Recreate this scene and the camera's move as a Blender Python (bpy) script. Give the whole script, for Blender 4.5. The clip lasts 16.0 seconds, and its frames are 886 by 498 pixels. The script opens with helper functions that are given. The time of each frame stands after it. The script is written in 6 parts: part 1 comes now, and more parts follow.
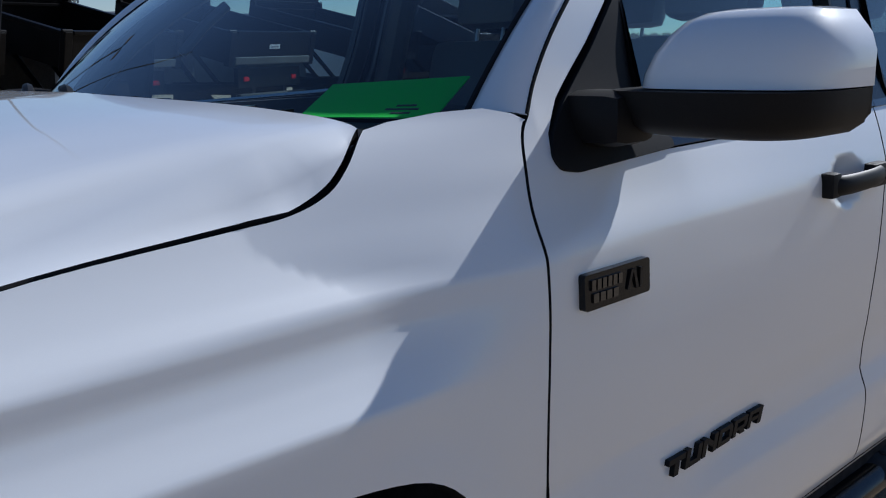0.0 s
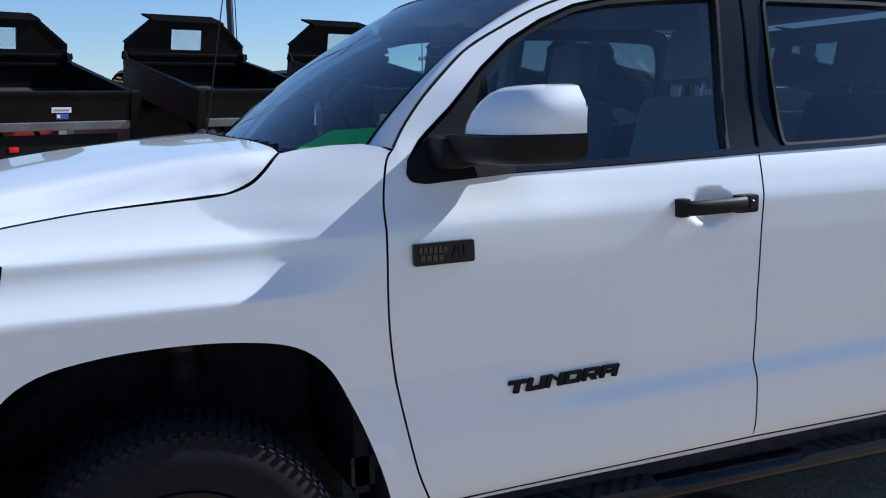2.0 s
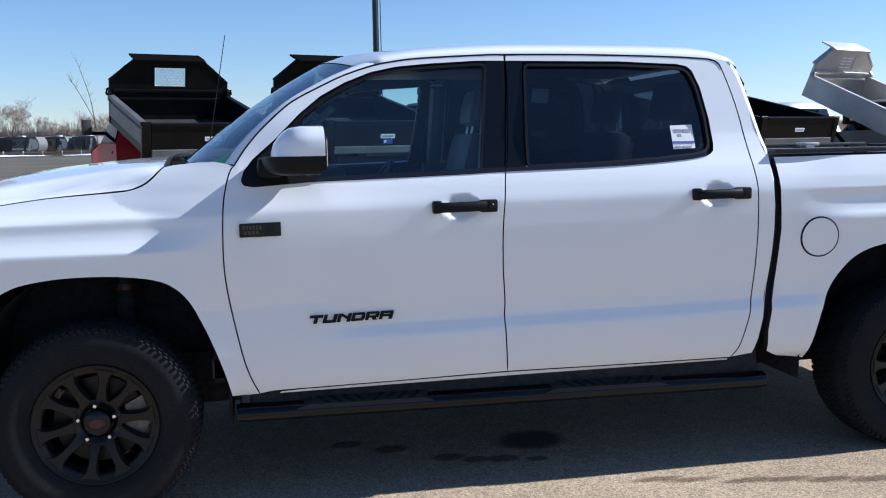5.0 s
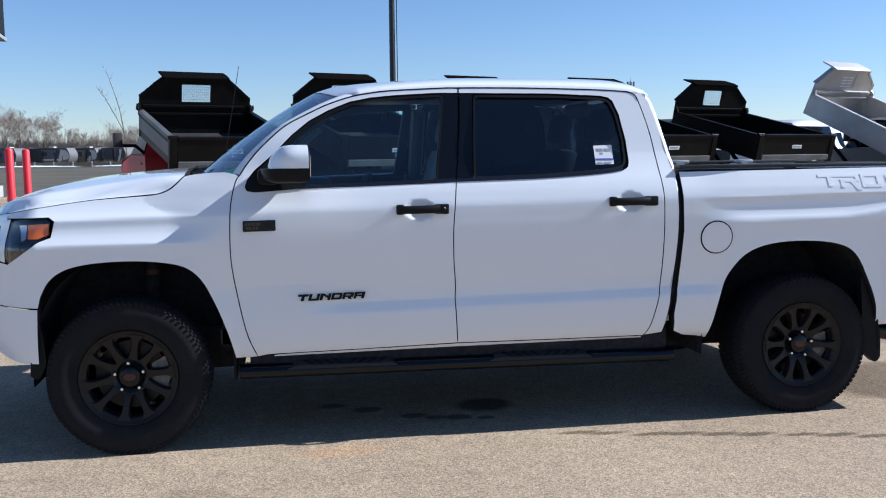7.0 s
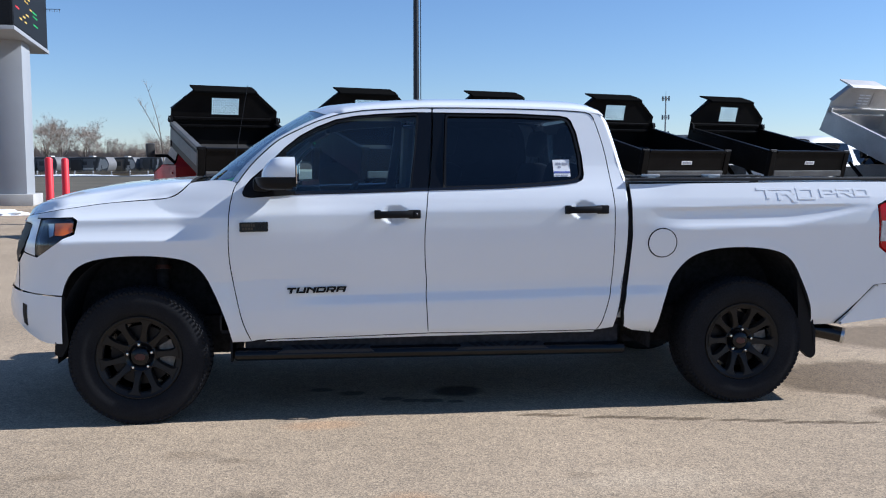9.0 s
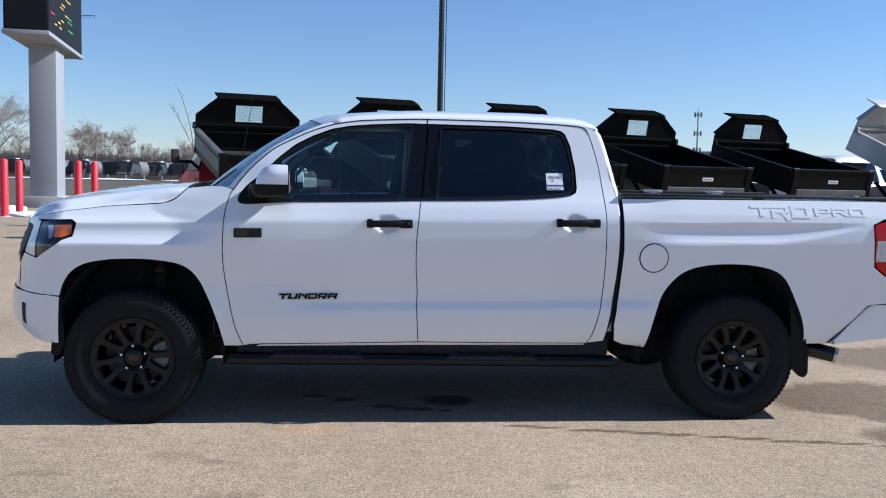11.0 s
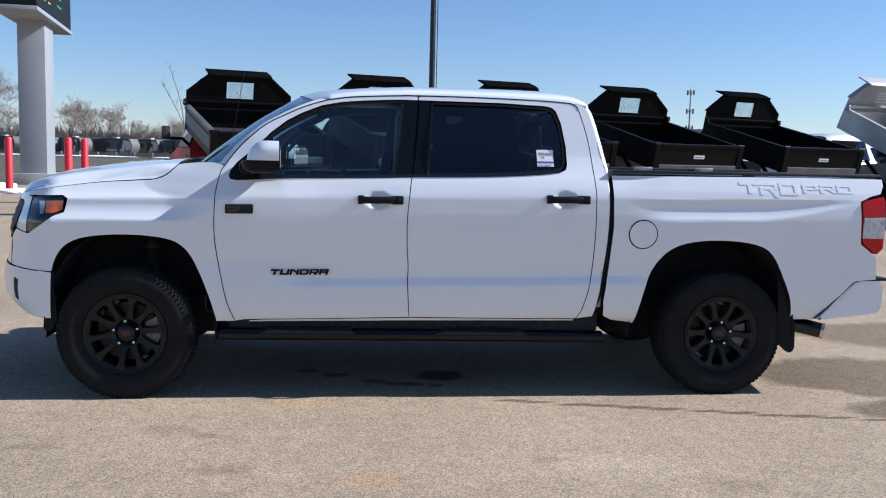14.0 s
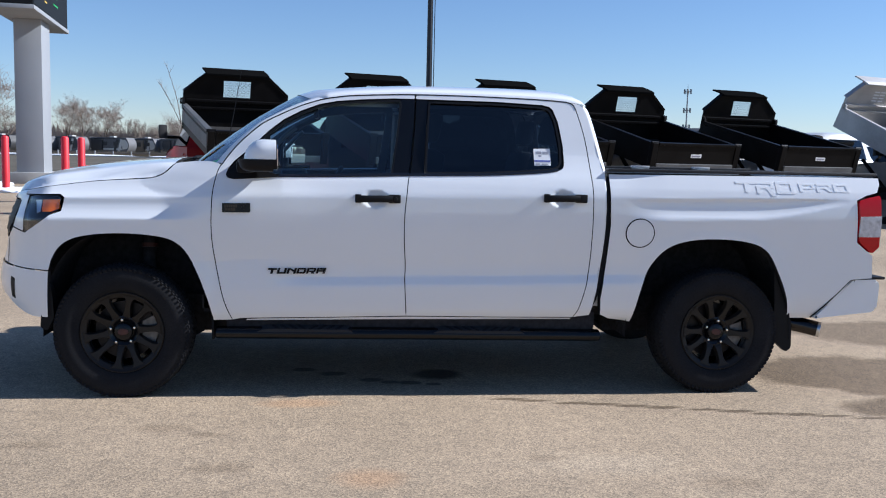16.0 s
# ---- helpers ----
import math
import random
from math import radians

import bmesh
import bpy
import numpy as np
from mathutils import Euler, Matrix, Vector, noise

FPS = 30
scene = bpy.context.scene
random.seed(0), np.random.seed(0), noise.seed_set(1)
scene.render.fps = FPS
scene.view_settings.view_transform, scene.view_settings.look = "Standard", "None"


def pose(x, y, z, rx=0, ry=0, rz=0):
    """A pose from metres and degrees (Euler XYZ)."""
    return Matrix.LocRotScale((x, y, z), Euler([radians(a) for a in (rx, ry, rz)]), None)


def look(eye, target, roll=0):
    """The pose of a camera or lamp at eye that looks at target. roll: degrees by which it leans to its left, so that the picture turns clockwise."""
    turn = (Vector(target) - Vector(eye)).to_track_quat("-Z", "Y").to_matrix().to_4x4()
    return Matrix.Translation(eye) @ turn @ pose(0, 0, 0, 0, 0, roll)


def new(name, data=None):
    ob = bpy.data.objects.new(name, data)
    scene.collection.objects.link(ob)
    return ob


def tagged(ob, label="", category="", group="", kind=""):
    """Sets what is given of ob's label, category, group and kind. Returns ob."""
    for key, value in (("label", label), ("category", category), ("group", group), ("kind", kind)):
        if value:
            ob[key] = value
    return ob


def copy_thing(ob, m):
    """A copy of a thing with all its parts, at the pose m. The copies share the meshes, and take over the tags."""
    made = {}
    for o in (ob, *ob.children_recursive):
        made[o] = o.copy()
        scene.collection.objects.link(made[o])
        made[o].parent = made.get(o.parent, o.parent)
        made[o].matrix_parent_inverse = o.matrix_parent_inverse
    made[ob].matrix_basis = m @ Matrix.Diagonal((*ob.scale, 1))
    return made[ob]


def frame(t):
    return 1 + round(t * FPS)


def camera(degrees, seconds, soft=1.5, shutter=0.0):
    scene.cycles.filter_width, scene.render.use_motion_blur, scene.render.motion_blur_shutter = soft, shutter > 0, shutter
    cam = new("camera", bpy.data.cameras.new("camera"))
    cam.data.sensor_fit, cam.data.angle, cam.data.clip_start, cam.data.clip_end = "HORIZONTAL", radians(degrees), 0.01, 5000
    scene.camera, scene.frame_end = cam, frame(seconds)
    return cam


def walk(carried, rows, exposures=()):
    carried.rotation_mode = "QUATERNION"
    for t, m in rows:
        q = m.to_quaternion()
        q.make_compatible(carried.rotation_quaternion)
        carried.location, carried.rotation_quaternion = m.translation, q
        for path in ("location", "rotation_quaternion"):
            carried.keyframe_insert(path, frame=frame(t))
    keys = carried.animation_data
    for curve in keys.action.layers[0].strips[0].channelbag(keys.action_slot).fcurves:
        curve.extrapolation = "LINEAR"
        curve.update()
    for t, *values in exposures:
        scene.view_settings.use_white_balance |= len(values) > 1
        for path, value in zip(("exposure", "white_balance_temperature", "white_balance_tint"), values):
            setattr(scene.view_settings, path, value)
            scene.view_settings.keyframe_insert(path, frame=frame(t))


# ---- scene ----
import functools

cam = camera(51.7, 16.0, soft=1.1)
PATH = [
    (0, (-0.444, -1.812, 1.505), (0.884, -0.379, 1.075), -1.2),
    (0.5, (-0.406, -2.133, 1.512), (0.75, -0.556, 1.091), 0.1),
    (1, (-0.399, -2.46, 1.507), (0.587, -0.767, 1.107), -0.4),
    (1.5, (-0.345, -2.733, 1.516), (0.521, -0.966, 1.16), -1.3),
    (2, (-0.201, -3.064, 1.503), (0.564, -1.242, 1.198), -1.2),
    (2.5, (-0.085, -3.415, 1.494), (0.611, -1.562, 1.203), -1.2),
    (3, (0.06, -3.697, 1.503), (0.683, -1.819, 1.215), -1.2),
    (3.5, (0.283, -3.954, 1.486), (0.838, -2.053, 1.206), -1.0),
    (4, (0.471, -4.204, 1.49), (0.962, -2.283, 1.231), -1.1),
    (6.5, (0.738, -5.453, 1.486), (1.075, -3.494, 1.265), -0.6),
    (7, (0.788, -5.708, 1.499), (1.131, -3.748, 1.293), -0.6),
    (7.5, (0.889, -5.955, 1.482), (1.21, -3.99, 1.295), -0.5),
    (8, (0.936, -6.16, 1.488), (1.237, -4.191, 1.301), -0.6),
    (10.5, (1.212, -6.491, 1.495), (1.435, -4.51, 1.338), 1.1),
    (11, (1.248, -6.487, 1.493), (1.459, -4.504, 1.339), 1.2),
    (11.5, (1.252, -6.476, 1.491), (1.463, -4.495, 1.315), 1.5),
    (12, (1.258, -6.483, 1.49), (1.468, -4.503, 1.299), 1.4),
    (12.5, (1.267, -6.5, 1.492), (1.482, -4.52, 1.305), 1.3),
    (13, (1.264, -6.515, 1.491), (1.482, -4.536, 1.304), 1.2),
    (13.5, (1.256, -6.516, 1.489), (1.476, -4.538, 1.293), 1.1),
    (14, (1.252, -6.52, 1.486), (1.481, -4.543, 1.284), 1.3),
    (14.5, (1.251, -6.531, 1.489), (1.482, -4.555, 1.287), 1.4),
    (15, (1.25, -6.522, 1.488), (1.478, -4.546, 1.281), 1.2),
    (15.5, (1.252, -6.528, 1.484), (1.482, -4.552, 1.279), 1.3),
    (16, (1.252, -6.525, 1.485), (1.487, -4.549, 1.281), 1.3),
]
walk(cam, [(t, look(eye, target, roll)) for t, eye, target, roll in PATH], [(0.0, -0.04, 5580, 9.5), (0.5, 0.3, 5450, 8), (1.0, 0.69, 5450, 8), (1.5, 0.77, 5420, 8), (2.0, 0.62, 5420, 8), (3.0, 0.7, 5420, 8), (4.0, 0.78, 5450, 9), (6.5, 0.69, 5480, 9.5), (10.5, 0.62, 5480, 10), (16.0, 0.62, 5560, 10.5)])

# ---- light ----
SUN_ELEVATION, SUN_TOWARDS_CAMERA = 35.5, 0.65
world = bpy.data.worlds.new("sky")
scene.world = world
world.use_nodes = True
sky = world.node_tree.nodes.new("ShaderNodeTexSky")
sky.sky_type, sky.sun_disc = "NISHITA", False
sky.sun_elevation, sky.sun_rotation = radians(SUN_ELEVATION), radians(90 + SUN_TOWARDS_CAMERA)
sky.air_density, sky.dust_density, sky.ozone_density = 1.0, 0.0, 4.0
background = world.node_tree.nodes["Background"]
background.inputs["Strength"].default_value = 0.0715
sky_tone = world.node_tree.nodes.new("ShaderNodeVectorMath")
sky_tone.operation = "MULTIPLY"
sky_tone.inputs[1].default_value = (1.0, 0.975, 1.02)
world.node_tree.links.new(sky.outputs[0], sky_tone.inputs[0])
world.node_tree.links.new(sky_tone.outputs[0], background.inputs["Color"])
sun = new("sun", bpy.data.lights.new("sun", "SUN"))
sun.data.energy, sun.data.angle, sun.data.color = 5.0, radians(0.55), (1.0, 0.93, 0.84)
sa = radians(-SUN_TOWARDS_CAMERA)
sun.matrix_world = look((20 * math.cos(sa), 20 * math.sin(sa), 20 * math.tan(radians(SUN_ELEVATION))), (0, 0, 0))


# ---- materials ----
def material(name, color, rough=0.5, metal=0.0, coat=0.0, grain=0.0, grain_scale=80.0, patch=0.0, patch_scale=1.5, bump=0.0,
             coat_rough=0.03, spec=0.5):
    """A Principled material with variation at two scales and a fine relief."""
    m = bpy.data.materials.new(name)
    m.use_nodes = True
    n, l = m.node_tree.nodes, m.node_tree.links
    b = n["Principled BSDF"]
    b.inputs["Roughness"].default_value, b.inputs["Metallic"].default_value = rough, metal
    b.inputs["Coat Weight"].default_value, b.inputs["Coat Roughness"].default_value = coat, coat_rough
    b.inputs["Specular IOR Level"].default_value = spec
    b.inputs["Base Color"].default_value = (*color, 1)
    if grain or patch or bump:
        tc = n.new("ShaderNodeTexCoord")
        fine, wide = n.new("ShaderNodeTexNoise"), n.new("ShaderNodeTexNoise")
        fine.inputs["Scale"].default_value, fine.inputs["Detail"].default_value = grain_scale, 4
        wide.inputs["Scale"].default_value, wide.inputs["Detail"].default_value = patch_scale, 5
        l.new(tc.outputs["Object"], fine.inputs["Vector"])
        l.new(tc.outputs["Object"], wide.inputs["Vector"])
        v1, v2 = n.new("ShaderNodeMapRange"), n.new("ShaderNodeMapRange")
        for v, amount, source in ((v1, grain, fine), (v2, patch, wide)):
            v.inputs["From Min"].default_value, v.inputs["From Max"].default_value = 0.3, 0.7
            v.inputs["To Min"].default_value, v.inputs["To Max"].default_value = 1 - amount, 1 + amount
            l.new(source.outputs["Fac"], v.inputs["Value"])
        mul = n.new("ShaderNodeMath")
        mul.operation = "MULTIPLY"
        l.new(v1.outputs[0], mul.inputs[0])
        l.new(v2.outputs[0], mul.inputs[1])
        mix = n.new("ShaderNodeVectorMath")
        mix.operation = "SCALE"
        mix.inputs[0].default_value = color
        l.new(mul.outputs[0], mix.inputs["Scale"])
        l.new(mix.outputs[0], b.inputs["Base Color"])
        if bump:
            bp = n.new("ShaderNodeBump")
            bp.inputs["Strength"].default_value, bp.inputs["Distance"].default_value = bump, 0.004
            l.new(fine.outputs["Fac"], bp.inputs["Height"])
            l.new(bp.outputs[0], b.inputs["Normal"])
    return m


def glass(name, tint, rough=0.0, clear=0.5, sheen=0.06):
    """Tinted window glass: a sharp reflection over what shows through it."""
    m = bpy.data.materials.new(name)
    m.use_nodes = True
    n, l = m.node_tree.nodes, m.node_tree.links
    n.remove(n["Principled BSDF"])
    t, g, mix, lw, p, k = (n.new(q) for q in ("ShaderNodeBsdfTransparent", "ShaderNodeBsdfGlossy", "ShaderNodeMixShader", "ShaderNodeLayerWeight", "ShaderNodeMath", "ShaderNodeMath"))
    t.inputs["Color"].default_value = (*[c * clear for c in tint], 1)
    g.inputs["Roughness"].default_value = rough
    lw.inputs["Blend"].default_value = 0.5
    p.operation, k.operation = "POWER", "MULTIPLY_ADD"
    p.inputs[1].default_value, k.inputs[1].default_value, k.inputs[2].default_value = 3.2, 0.9, sheen
    l.new(lw.outputs["Facing"], p.inputs[0])
    l.new(p.outputs[0], k.inputs[0])
    l.new(k.outputs[0], mix.inputs[0])
    l.new(t.outputs[0], mix.inputs[1])
    l.new(g.outputs[0], mix.inputs[2])
    l.new(mix.outputs[0], n["Material Output"].inputs["Surface"])
    return m


def ramp_between(nodes, links, source, low, high, a, b):
    r = nodes.new("ShaderNodeValToRGB")
    r.color_ramp.elements[0].position, r.color_ramp.elements[1].position = low, high
    r.color_ramp.elements[0].color, r.color_ramp.elements[1].color = (*a, 1), (*b, 1)
    links.new(source, r.inputs["Fac"])
    return r.outputs["Color"]


def pavement_material():
    """Pale worn asphalt with exposed stones, oil spots and a long faint crack."""
    m = bpy.data.materials.new("worn_pale_asphalt")
    m.use_nodes = True
    n, l = m.node_tree.nodes, m.node_tree.links
    b = n["Principled BSDF"]
    b.inputs["Roughness"].default_value = 0.9
    b.inputs["Specular IOR Level"].default_value = 0.2
    tc = n.new("ShaderNodeTexCoord")
    pos = tc.outputs["Object"]
    fine, mid, wide, stones = (n.new(k) for k in ("ShaderNodeTexNoise", "ShaderNodeTexNoise", "ShaderNodeTexNoise", "ShaderNodeTexVoronoi"))
    for node, s, d in ((fine, 240, 3), (mid, 9, 5), (wide, 0.55, 6)):
        node.inputs["Scale"].default_value, node.inputs["Detail"].default_value = s, d
        l.new(pos, node.inputs["Vector"])
    stones.inputs["Scale"].default_value = 120
    l.new(pos, stones.inputs["Vector"])
    base = ramp_between(n, l, wide.outputs["Fac"], 0.32, 0.68, (0.325, 0.257, 0.179), (0.425, 0.336, 0.236))
    speck = ramp_between(n, l, stones.outputs["Color"], 0.15, 0.9, (0.60, 0.60, 0.61), (1.30, 1.27, 1.22))
    worn = ramp_between(n, l, mid.outputs["Fac"], 0.3, 0.7, (0.9, 0.9, 0.9), (1.08, 1.07, 1.05))
    grit = ramp_between(n, l, fine.outputs["Fac"], 0.3, 0.7, (0.72, 0.72, 0.73), (1.22, 1.21, 1.20))

    def times(a, c):
        v = n.new("ShaderNodeMix")
        v.data_type, v.blend_type = "RGBA", "MULTIPLY"
        v.inputs["Factor"].default_value = 1
        v.clamp_result = False
        l.new(a, v.inputs["A"])
        l.new(c, v.inputs["B"])
        return v.outputs["Result"]

    out = times(times(times(base, speck), worn), grit)

    def spot(out, x, y, rx, ry, dark, edge=0.35, wobble=0.35, scale=6.0):
        """An oil or damp spot of its own shape at (x, y)."""
        mp = n.new("ShaderNodeMapping")
        mp.vector_type = "POINT"
        mp.inputs["Location"].default_value = (-x / rx, -y / ry, 0)
        mp.inputs["Scale"].default_value = (1 / rx, 1 / ry, 0)
        l.new(pos, mp.inputs["Vector"])
        ln = n.new("ShaderNodeVectorMath")
        ln.operation = "LENGTH"
        l.new(mp.outputs[0], ln.inputs[0])
        w = n.new("ShaderNodeTexNoise")
        w.inputs["Scale"].default_value = scale
        w.inputs["Detail"].default_value = 3
        l.new(pos, w.inputs["Vector"])
        add = n.new("ShaderNodeMath")
        add.operation = "MULTIPLY_ADD"
        add.inputs[1].default_value = wobble * 2
        l.new(w.outputs["Fac"], add.inputs[0])
        l.new(ln.outputs["Value"], add.inputs[2])
        c = ramp_between(n, l, add.outputs[0], 0.5, 1.0, dark, (1, 1, 1))
        c.node.color_ramp.elements[0].position = max(0.0, (1 + wobble - edge) / 2)
        c.node.color_ramp.elements[1].position = (1 + wobble) / 2
        half = n.new("ShaderNodeMath")
        half.operation = "MULTIPLY"
        half.inputs[1].default_value = 0.5
        l.new(add.outputs[0], half.inputs[0])
        l.new(half.outputs[0], c.node.inputs["Fac"])
        return times(out, c)

    out = spot(out, 1.95, -0.45, 0.2, 0.17, (0.25, 0.25, 0.26), wobble=0.15)
    out = spot(out, 5.0, -0.52, 0.98, 0.64, (0.48, 0.46, 0.44), edge=0.2, wobble=0.4, scale=2.5)
    out = spot(out, 6.5, 0.95, 1.5, 0.65, (0.55, 0.53, 0.51), edge=0.25, scale=2)
    out = spot(out, 4.85, -1.42, 0.55, 0.29, (0.50, 0.48, 0.46), edge=0.25, scale=4)
    for x, y, s in ((0.34, -1.62, 0.10), (0.6, -1.75, 0.06), (-0.26, -1.88, 0.09), (0.73, -2.27, 0.10), (2.3, -2.2, 0.07), (3.1, -2.6, 0.12), (-0.6, -2.3, 0.08)):
        out = spot(out, x, y, s * 2.0, s, (0.80, 0.79, 0.78), edge=0.6, scale=9)
    out = spot(out, 1.42, -2.45, 0.22, 0.16, (1.12, 0.98, 0.88), edge=0.6, scale=5)
    out = spot(out, 2.6, -2.3, 0.5, 0.2, (1.10, 1.12, 1.14), edge=0.6, scale=5)
    out = spot(out, 1.06, -1.16, 0.3, 0.12, (1.10, 0.97, 0.87), edge=0.6, scale=4)
    out = spot(out, 1.9, -2.9, 0.3, 0.12, (0.86, 0.84, 0.82), edge=0.5, scale=8)
    for x, y, s in ((1.25, -0.42, 0.07), (1.5, -0.6, 0.06), (1.62, -0.66, 0.05), (1.75, -0.68, 0.06), (1.9, -0.72, 0.04), (1.05, -0.3, 0.06)):
        out = spot(out, x, y, s * 1.6, s, (0.4, 0.4, 0.4), wobble=0.2, scale=20)
    for i in range(14):
        x = 2.3 + 0.19 * i + random.uniform(-0.04, 0.04)
        out = spot(out, x, -1.10 - 0.26 * (x - 2.3) + 0.012 * (x - 2.3) ** 2 + random.uniform(-0.012, 0.012), 0.15, random.uniform(0.026, 0.046), (0.40, 0.38, 0.36),
                   wobble=0.3, edge=0.5, scale=30)
    l.new(out, b.inputs["Base Color"])
    bp = n.new("ShaderNodeBump")
    bp.inputs["Strength"].default_value, bp.inputs["Distance"].default_value = 0.30, 0.004
    l.new(stones.outputs["Distance"], bp.inputs["Height"])
    l.new(bp.outputs[0], b.inputs["Normal"])
    return m


WHITE = material("white_car_paint", (0.785, 0.80, 0.812), rough=0.42, coat=1.0, coat_rough=0.02, patch=0.012, patch_scale=2.0, grain=0.01, grain_scale=900)
BLACK_PLASTIC = material("black_textured_plastic", (0.011, 0.011, 0.012), rough=0.5, grain=0.15, grain_scale=500, bump=0.04, spec=0.12)
STEP_PLASTIC = material("grey_black_step_plastic", (0.025, 0.026, 0.029), rough=0.6, grain=0.15, grain_scale=300, bump=0.04, spec=0.2)
BLACK_GLOSS = material("gloss_black", (0.008, 0.008, 0.009), rough=0.15, coat=0.6, grain=0.1, grain_scale=60)
BLACK_SATIN = material("satin_black_pillar_film", (0.004, 0.0045, 0.006), rough=0.22, grain=0.08, grain_scale=200, spec=0.3)
SEAL = material("black_window_rubber", (0.010, 0.010, 0.011), rough=0.35, grain=0.1, grain_scale=200, spec=0.2)
UNDER = material("dark_underbody", (0.030, 0.030, 0.033), rough=0.95, grain=0.3, grain_scale=30, spec=0.05)
LINER = material("black_bed_liner", (0.02, 0.02, 0.021), rough=0.7, grain=0.25, grain_scale=300, bump=0.3)
RUBBER = material("tyre_rubber", (0.019, 0.019, 0.0205), rough=0.95, grain=0.2, grain_scale=120, patch=0.15, patch_scale=5, bump=0.1, spec=0.06)
RIM = material("dark_bronze_black_wheel_paint", (0.0145, 0.0125, 0.0108), rough=0.45, grain=0.1, grain_scale=300, spec=0.25)
STEEL = material("bright_steel", (0.55, 0.55, 0.56), rough=0.28, metal=1.0, grain=0.08, grain_scale=90)
TIP = material("dark_chrome", (0.045, 0.043, 0.042), rough=0.25, metal=1.0, grain=0.1, grain_scale=60)
CHROME = material("chrome", (0.75, 0.75, 0.76), rough=0.08, metal=1.0)
DISC = material("brake_disc_iron", (0.016, 0.016, 0.019), rough=0.35, metal=0.7, grain=0.15, grain_scale=60)
CALIPER = material("weathered_cast_iron", (0.16, 0.155, 0.15), rough=0.45, metal=0.6, grain=0.3, grain_scale=40)
CAP_RED = material("red_brown_cap_mark", (0.055, 0.013, 0.010), rough=0.5, grain=0.2, grain_scale=80)
TINT = glass("privacy_glass", (0.6, 0.75, 0.95), clear=0.17, sheen=0.062)
DOOR_GLASS = glass("door_glass", (0.78, 0.95, 1.0), clear=0.93, sheen=0.085)
SHIELD_GLASS = glass("windscreen_glass", (0.82, 0.97, 1.0), clear=0.93, sheen=0.10)
CLEAR = glass("clear_lens", (1, 1, 1), clear=0.92)
MIRROR = material("mirror_glass", (0.9, 0.9, 0.92), rough=0.01, metal=1.0)
AMBER = material("amber_reflector", (0.75, 0.16, 0.015), rough=0.25, coat=0.8, grain=0.12, grain_scale=250)
RED_LENS = material("red_lamp_lens", (0.50, 0.0015, 0.004), rough=0.25, coat=0.25, spec=0.25, grain=0.15, grain_scale=160)
PALE_LENS = material("pale_lamp_lens", (0.55, 0.55, 0.57), rough=0.12, coat=1.0, grain=0.3, grain_scale=28)
GREEN_PAPER = material("bright_green_card", (0.02, 0.60, 0.02), rough=0.8, grain=0.03, grain_scale=200)
STICKER = material("white_sticker_paper", (0.75, 0.75, 0.76), rough=0.7, grain=0.04, grain_scale=200)
STICKER_BLUE = material("blue_print", (0.05, 0.08, 0.35), rough=0.7, grain=0.05, grain_scale=200)
INK = material("grey_print", (0.30, 0.31, 0.36), rough=0.7, grain=0.05, grain_scale=200)
INK_DARK = material("dark_print", (0.02, 0.05, 0.02), rough=0.7, grain=0.05, grain_scale=200)
SEAT = material("grey_black_seat_leather", (0.06, 0.062, 0.066), rough=0.5, grain=0.2, grain_scale=260, bump=0.2)
DASH = material("dark_dashboard_vinyl", (0.02, 0.02, 0.022), rough=0.6, grain=0.2, grain_scale=300, bump=0.2)
DUMP_BLACK = material("black_enamel_steel", (0.0055, 0.005, 0.005), rough=0.4, grain=0.25, grain_scale=40, patch=0.35, patch_scale=2.5, spec=0.10)
DUMP_MATT = material("matt_black_steel", (0.006, 0.006, 0.006), rough=0.95, grain=0.3, grain_scale=30, spec=0.0)
DUMP_DULL = material("dusty_black_steel", (0.028, 0.027, 0.027), rough=0.6, grain=0.3, grain_scale=30, patch=0.3, patch_scale=2)
ALUMINIUM = material("brushed_aluminium", (0.52, 0.50, 0.475), rough=0.5, metal=0.75, grain=0.1, grain_scale=50, patch=0.12, patch_scale=2)
WORN_GREY = material("worn_grey_steel", (0.10, 0.103, 0.105), rough=0.5, grain=0.2, grain_scale=30, patch=0.25, patch_scale=2)
GREY_STEEL = material("grey_galvanised_steel", (0.30, 0.31, 0.31), rough=0.5, metal=0.6, grain=0.15, grain_scale=30)
RED_PAINT = material("red_truck_paint", (0.30, 0.010, 0.014), rough=0.45, coat=0.25, patch=0.05)
WHITE_TRUCK = material("white_truck_paint", (0.75, 0.76, 0.77), rough=0.4, coat=0.8, patch=0.03)
BOLLARD_RED = material("red_bollard_sleeve", (0.62, 0.02, 0.03), rough=0.45, grain=0.05, grain_scale=20, patch=0.08, patch_scale=3)
PYLON_GREY = material("pale_grey_panel_paint", (0.29, 0.30, 0.315), rough=0.6, grain=0.03, grain_scale=30, patch=0.05, patch_scale=0.8)
POLE_DARK = material("dark_bronze_pole_paint", (0.02, 0.021, 0.024), rough=0.5, grain=0.1, grain_scale=20)
CONCRETE = material("grey_concrete", (0.38, 0.37, 0.35), rough=0.9, grain=0.15, grain_scale=40, patch=0.15, bump=0.3)
SNOW = material("old_snow", (0.78, 0.80, 0.83), rough=0.8, grain=0.08, grain_scale=12, patch=0.1, bump=0.4)
DRY_GRASS = material("dry_winter_grass", (0.22, 0.185, 0.11), rough=0.95, grain=0.35, grain_scale=6, patch=0.3, patch_scale=0.05)
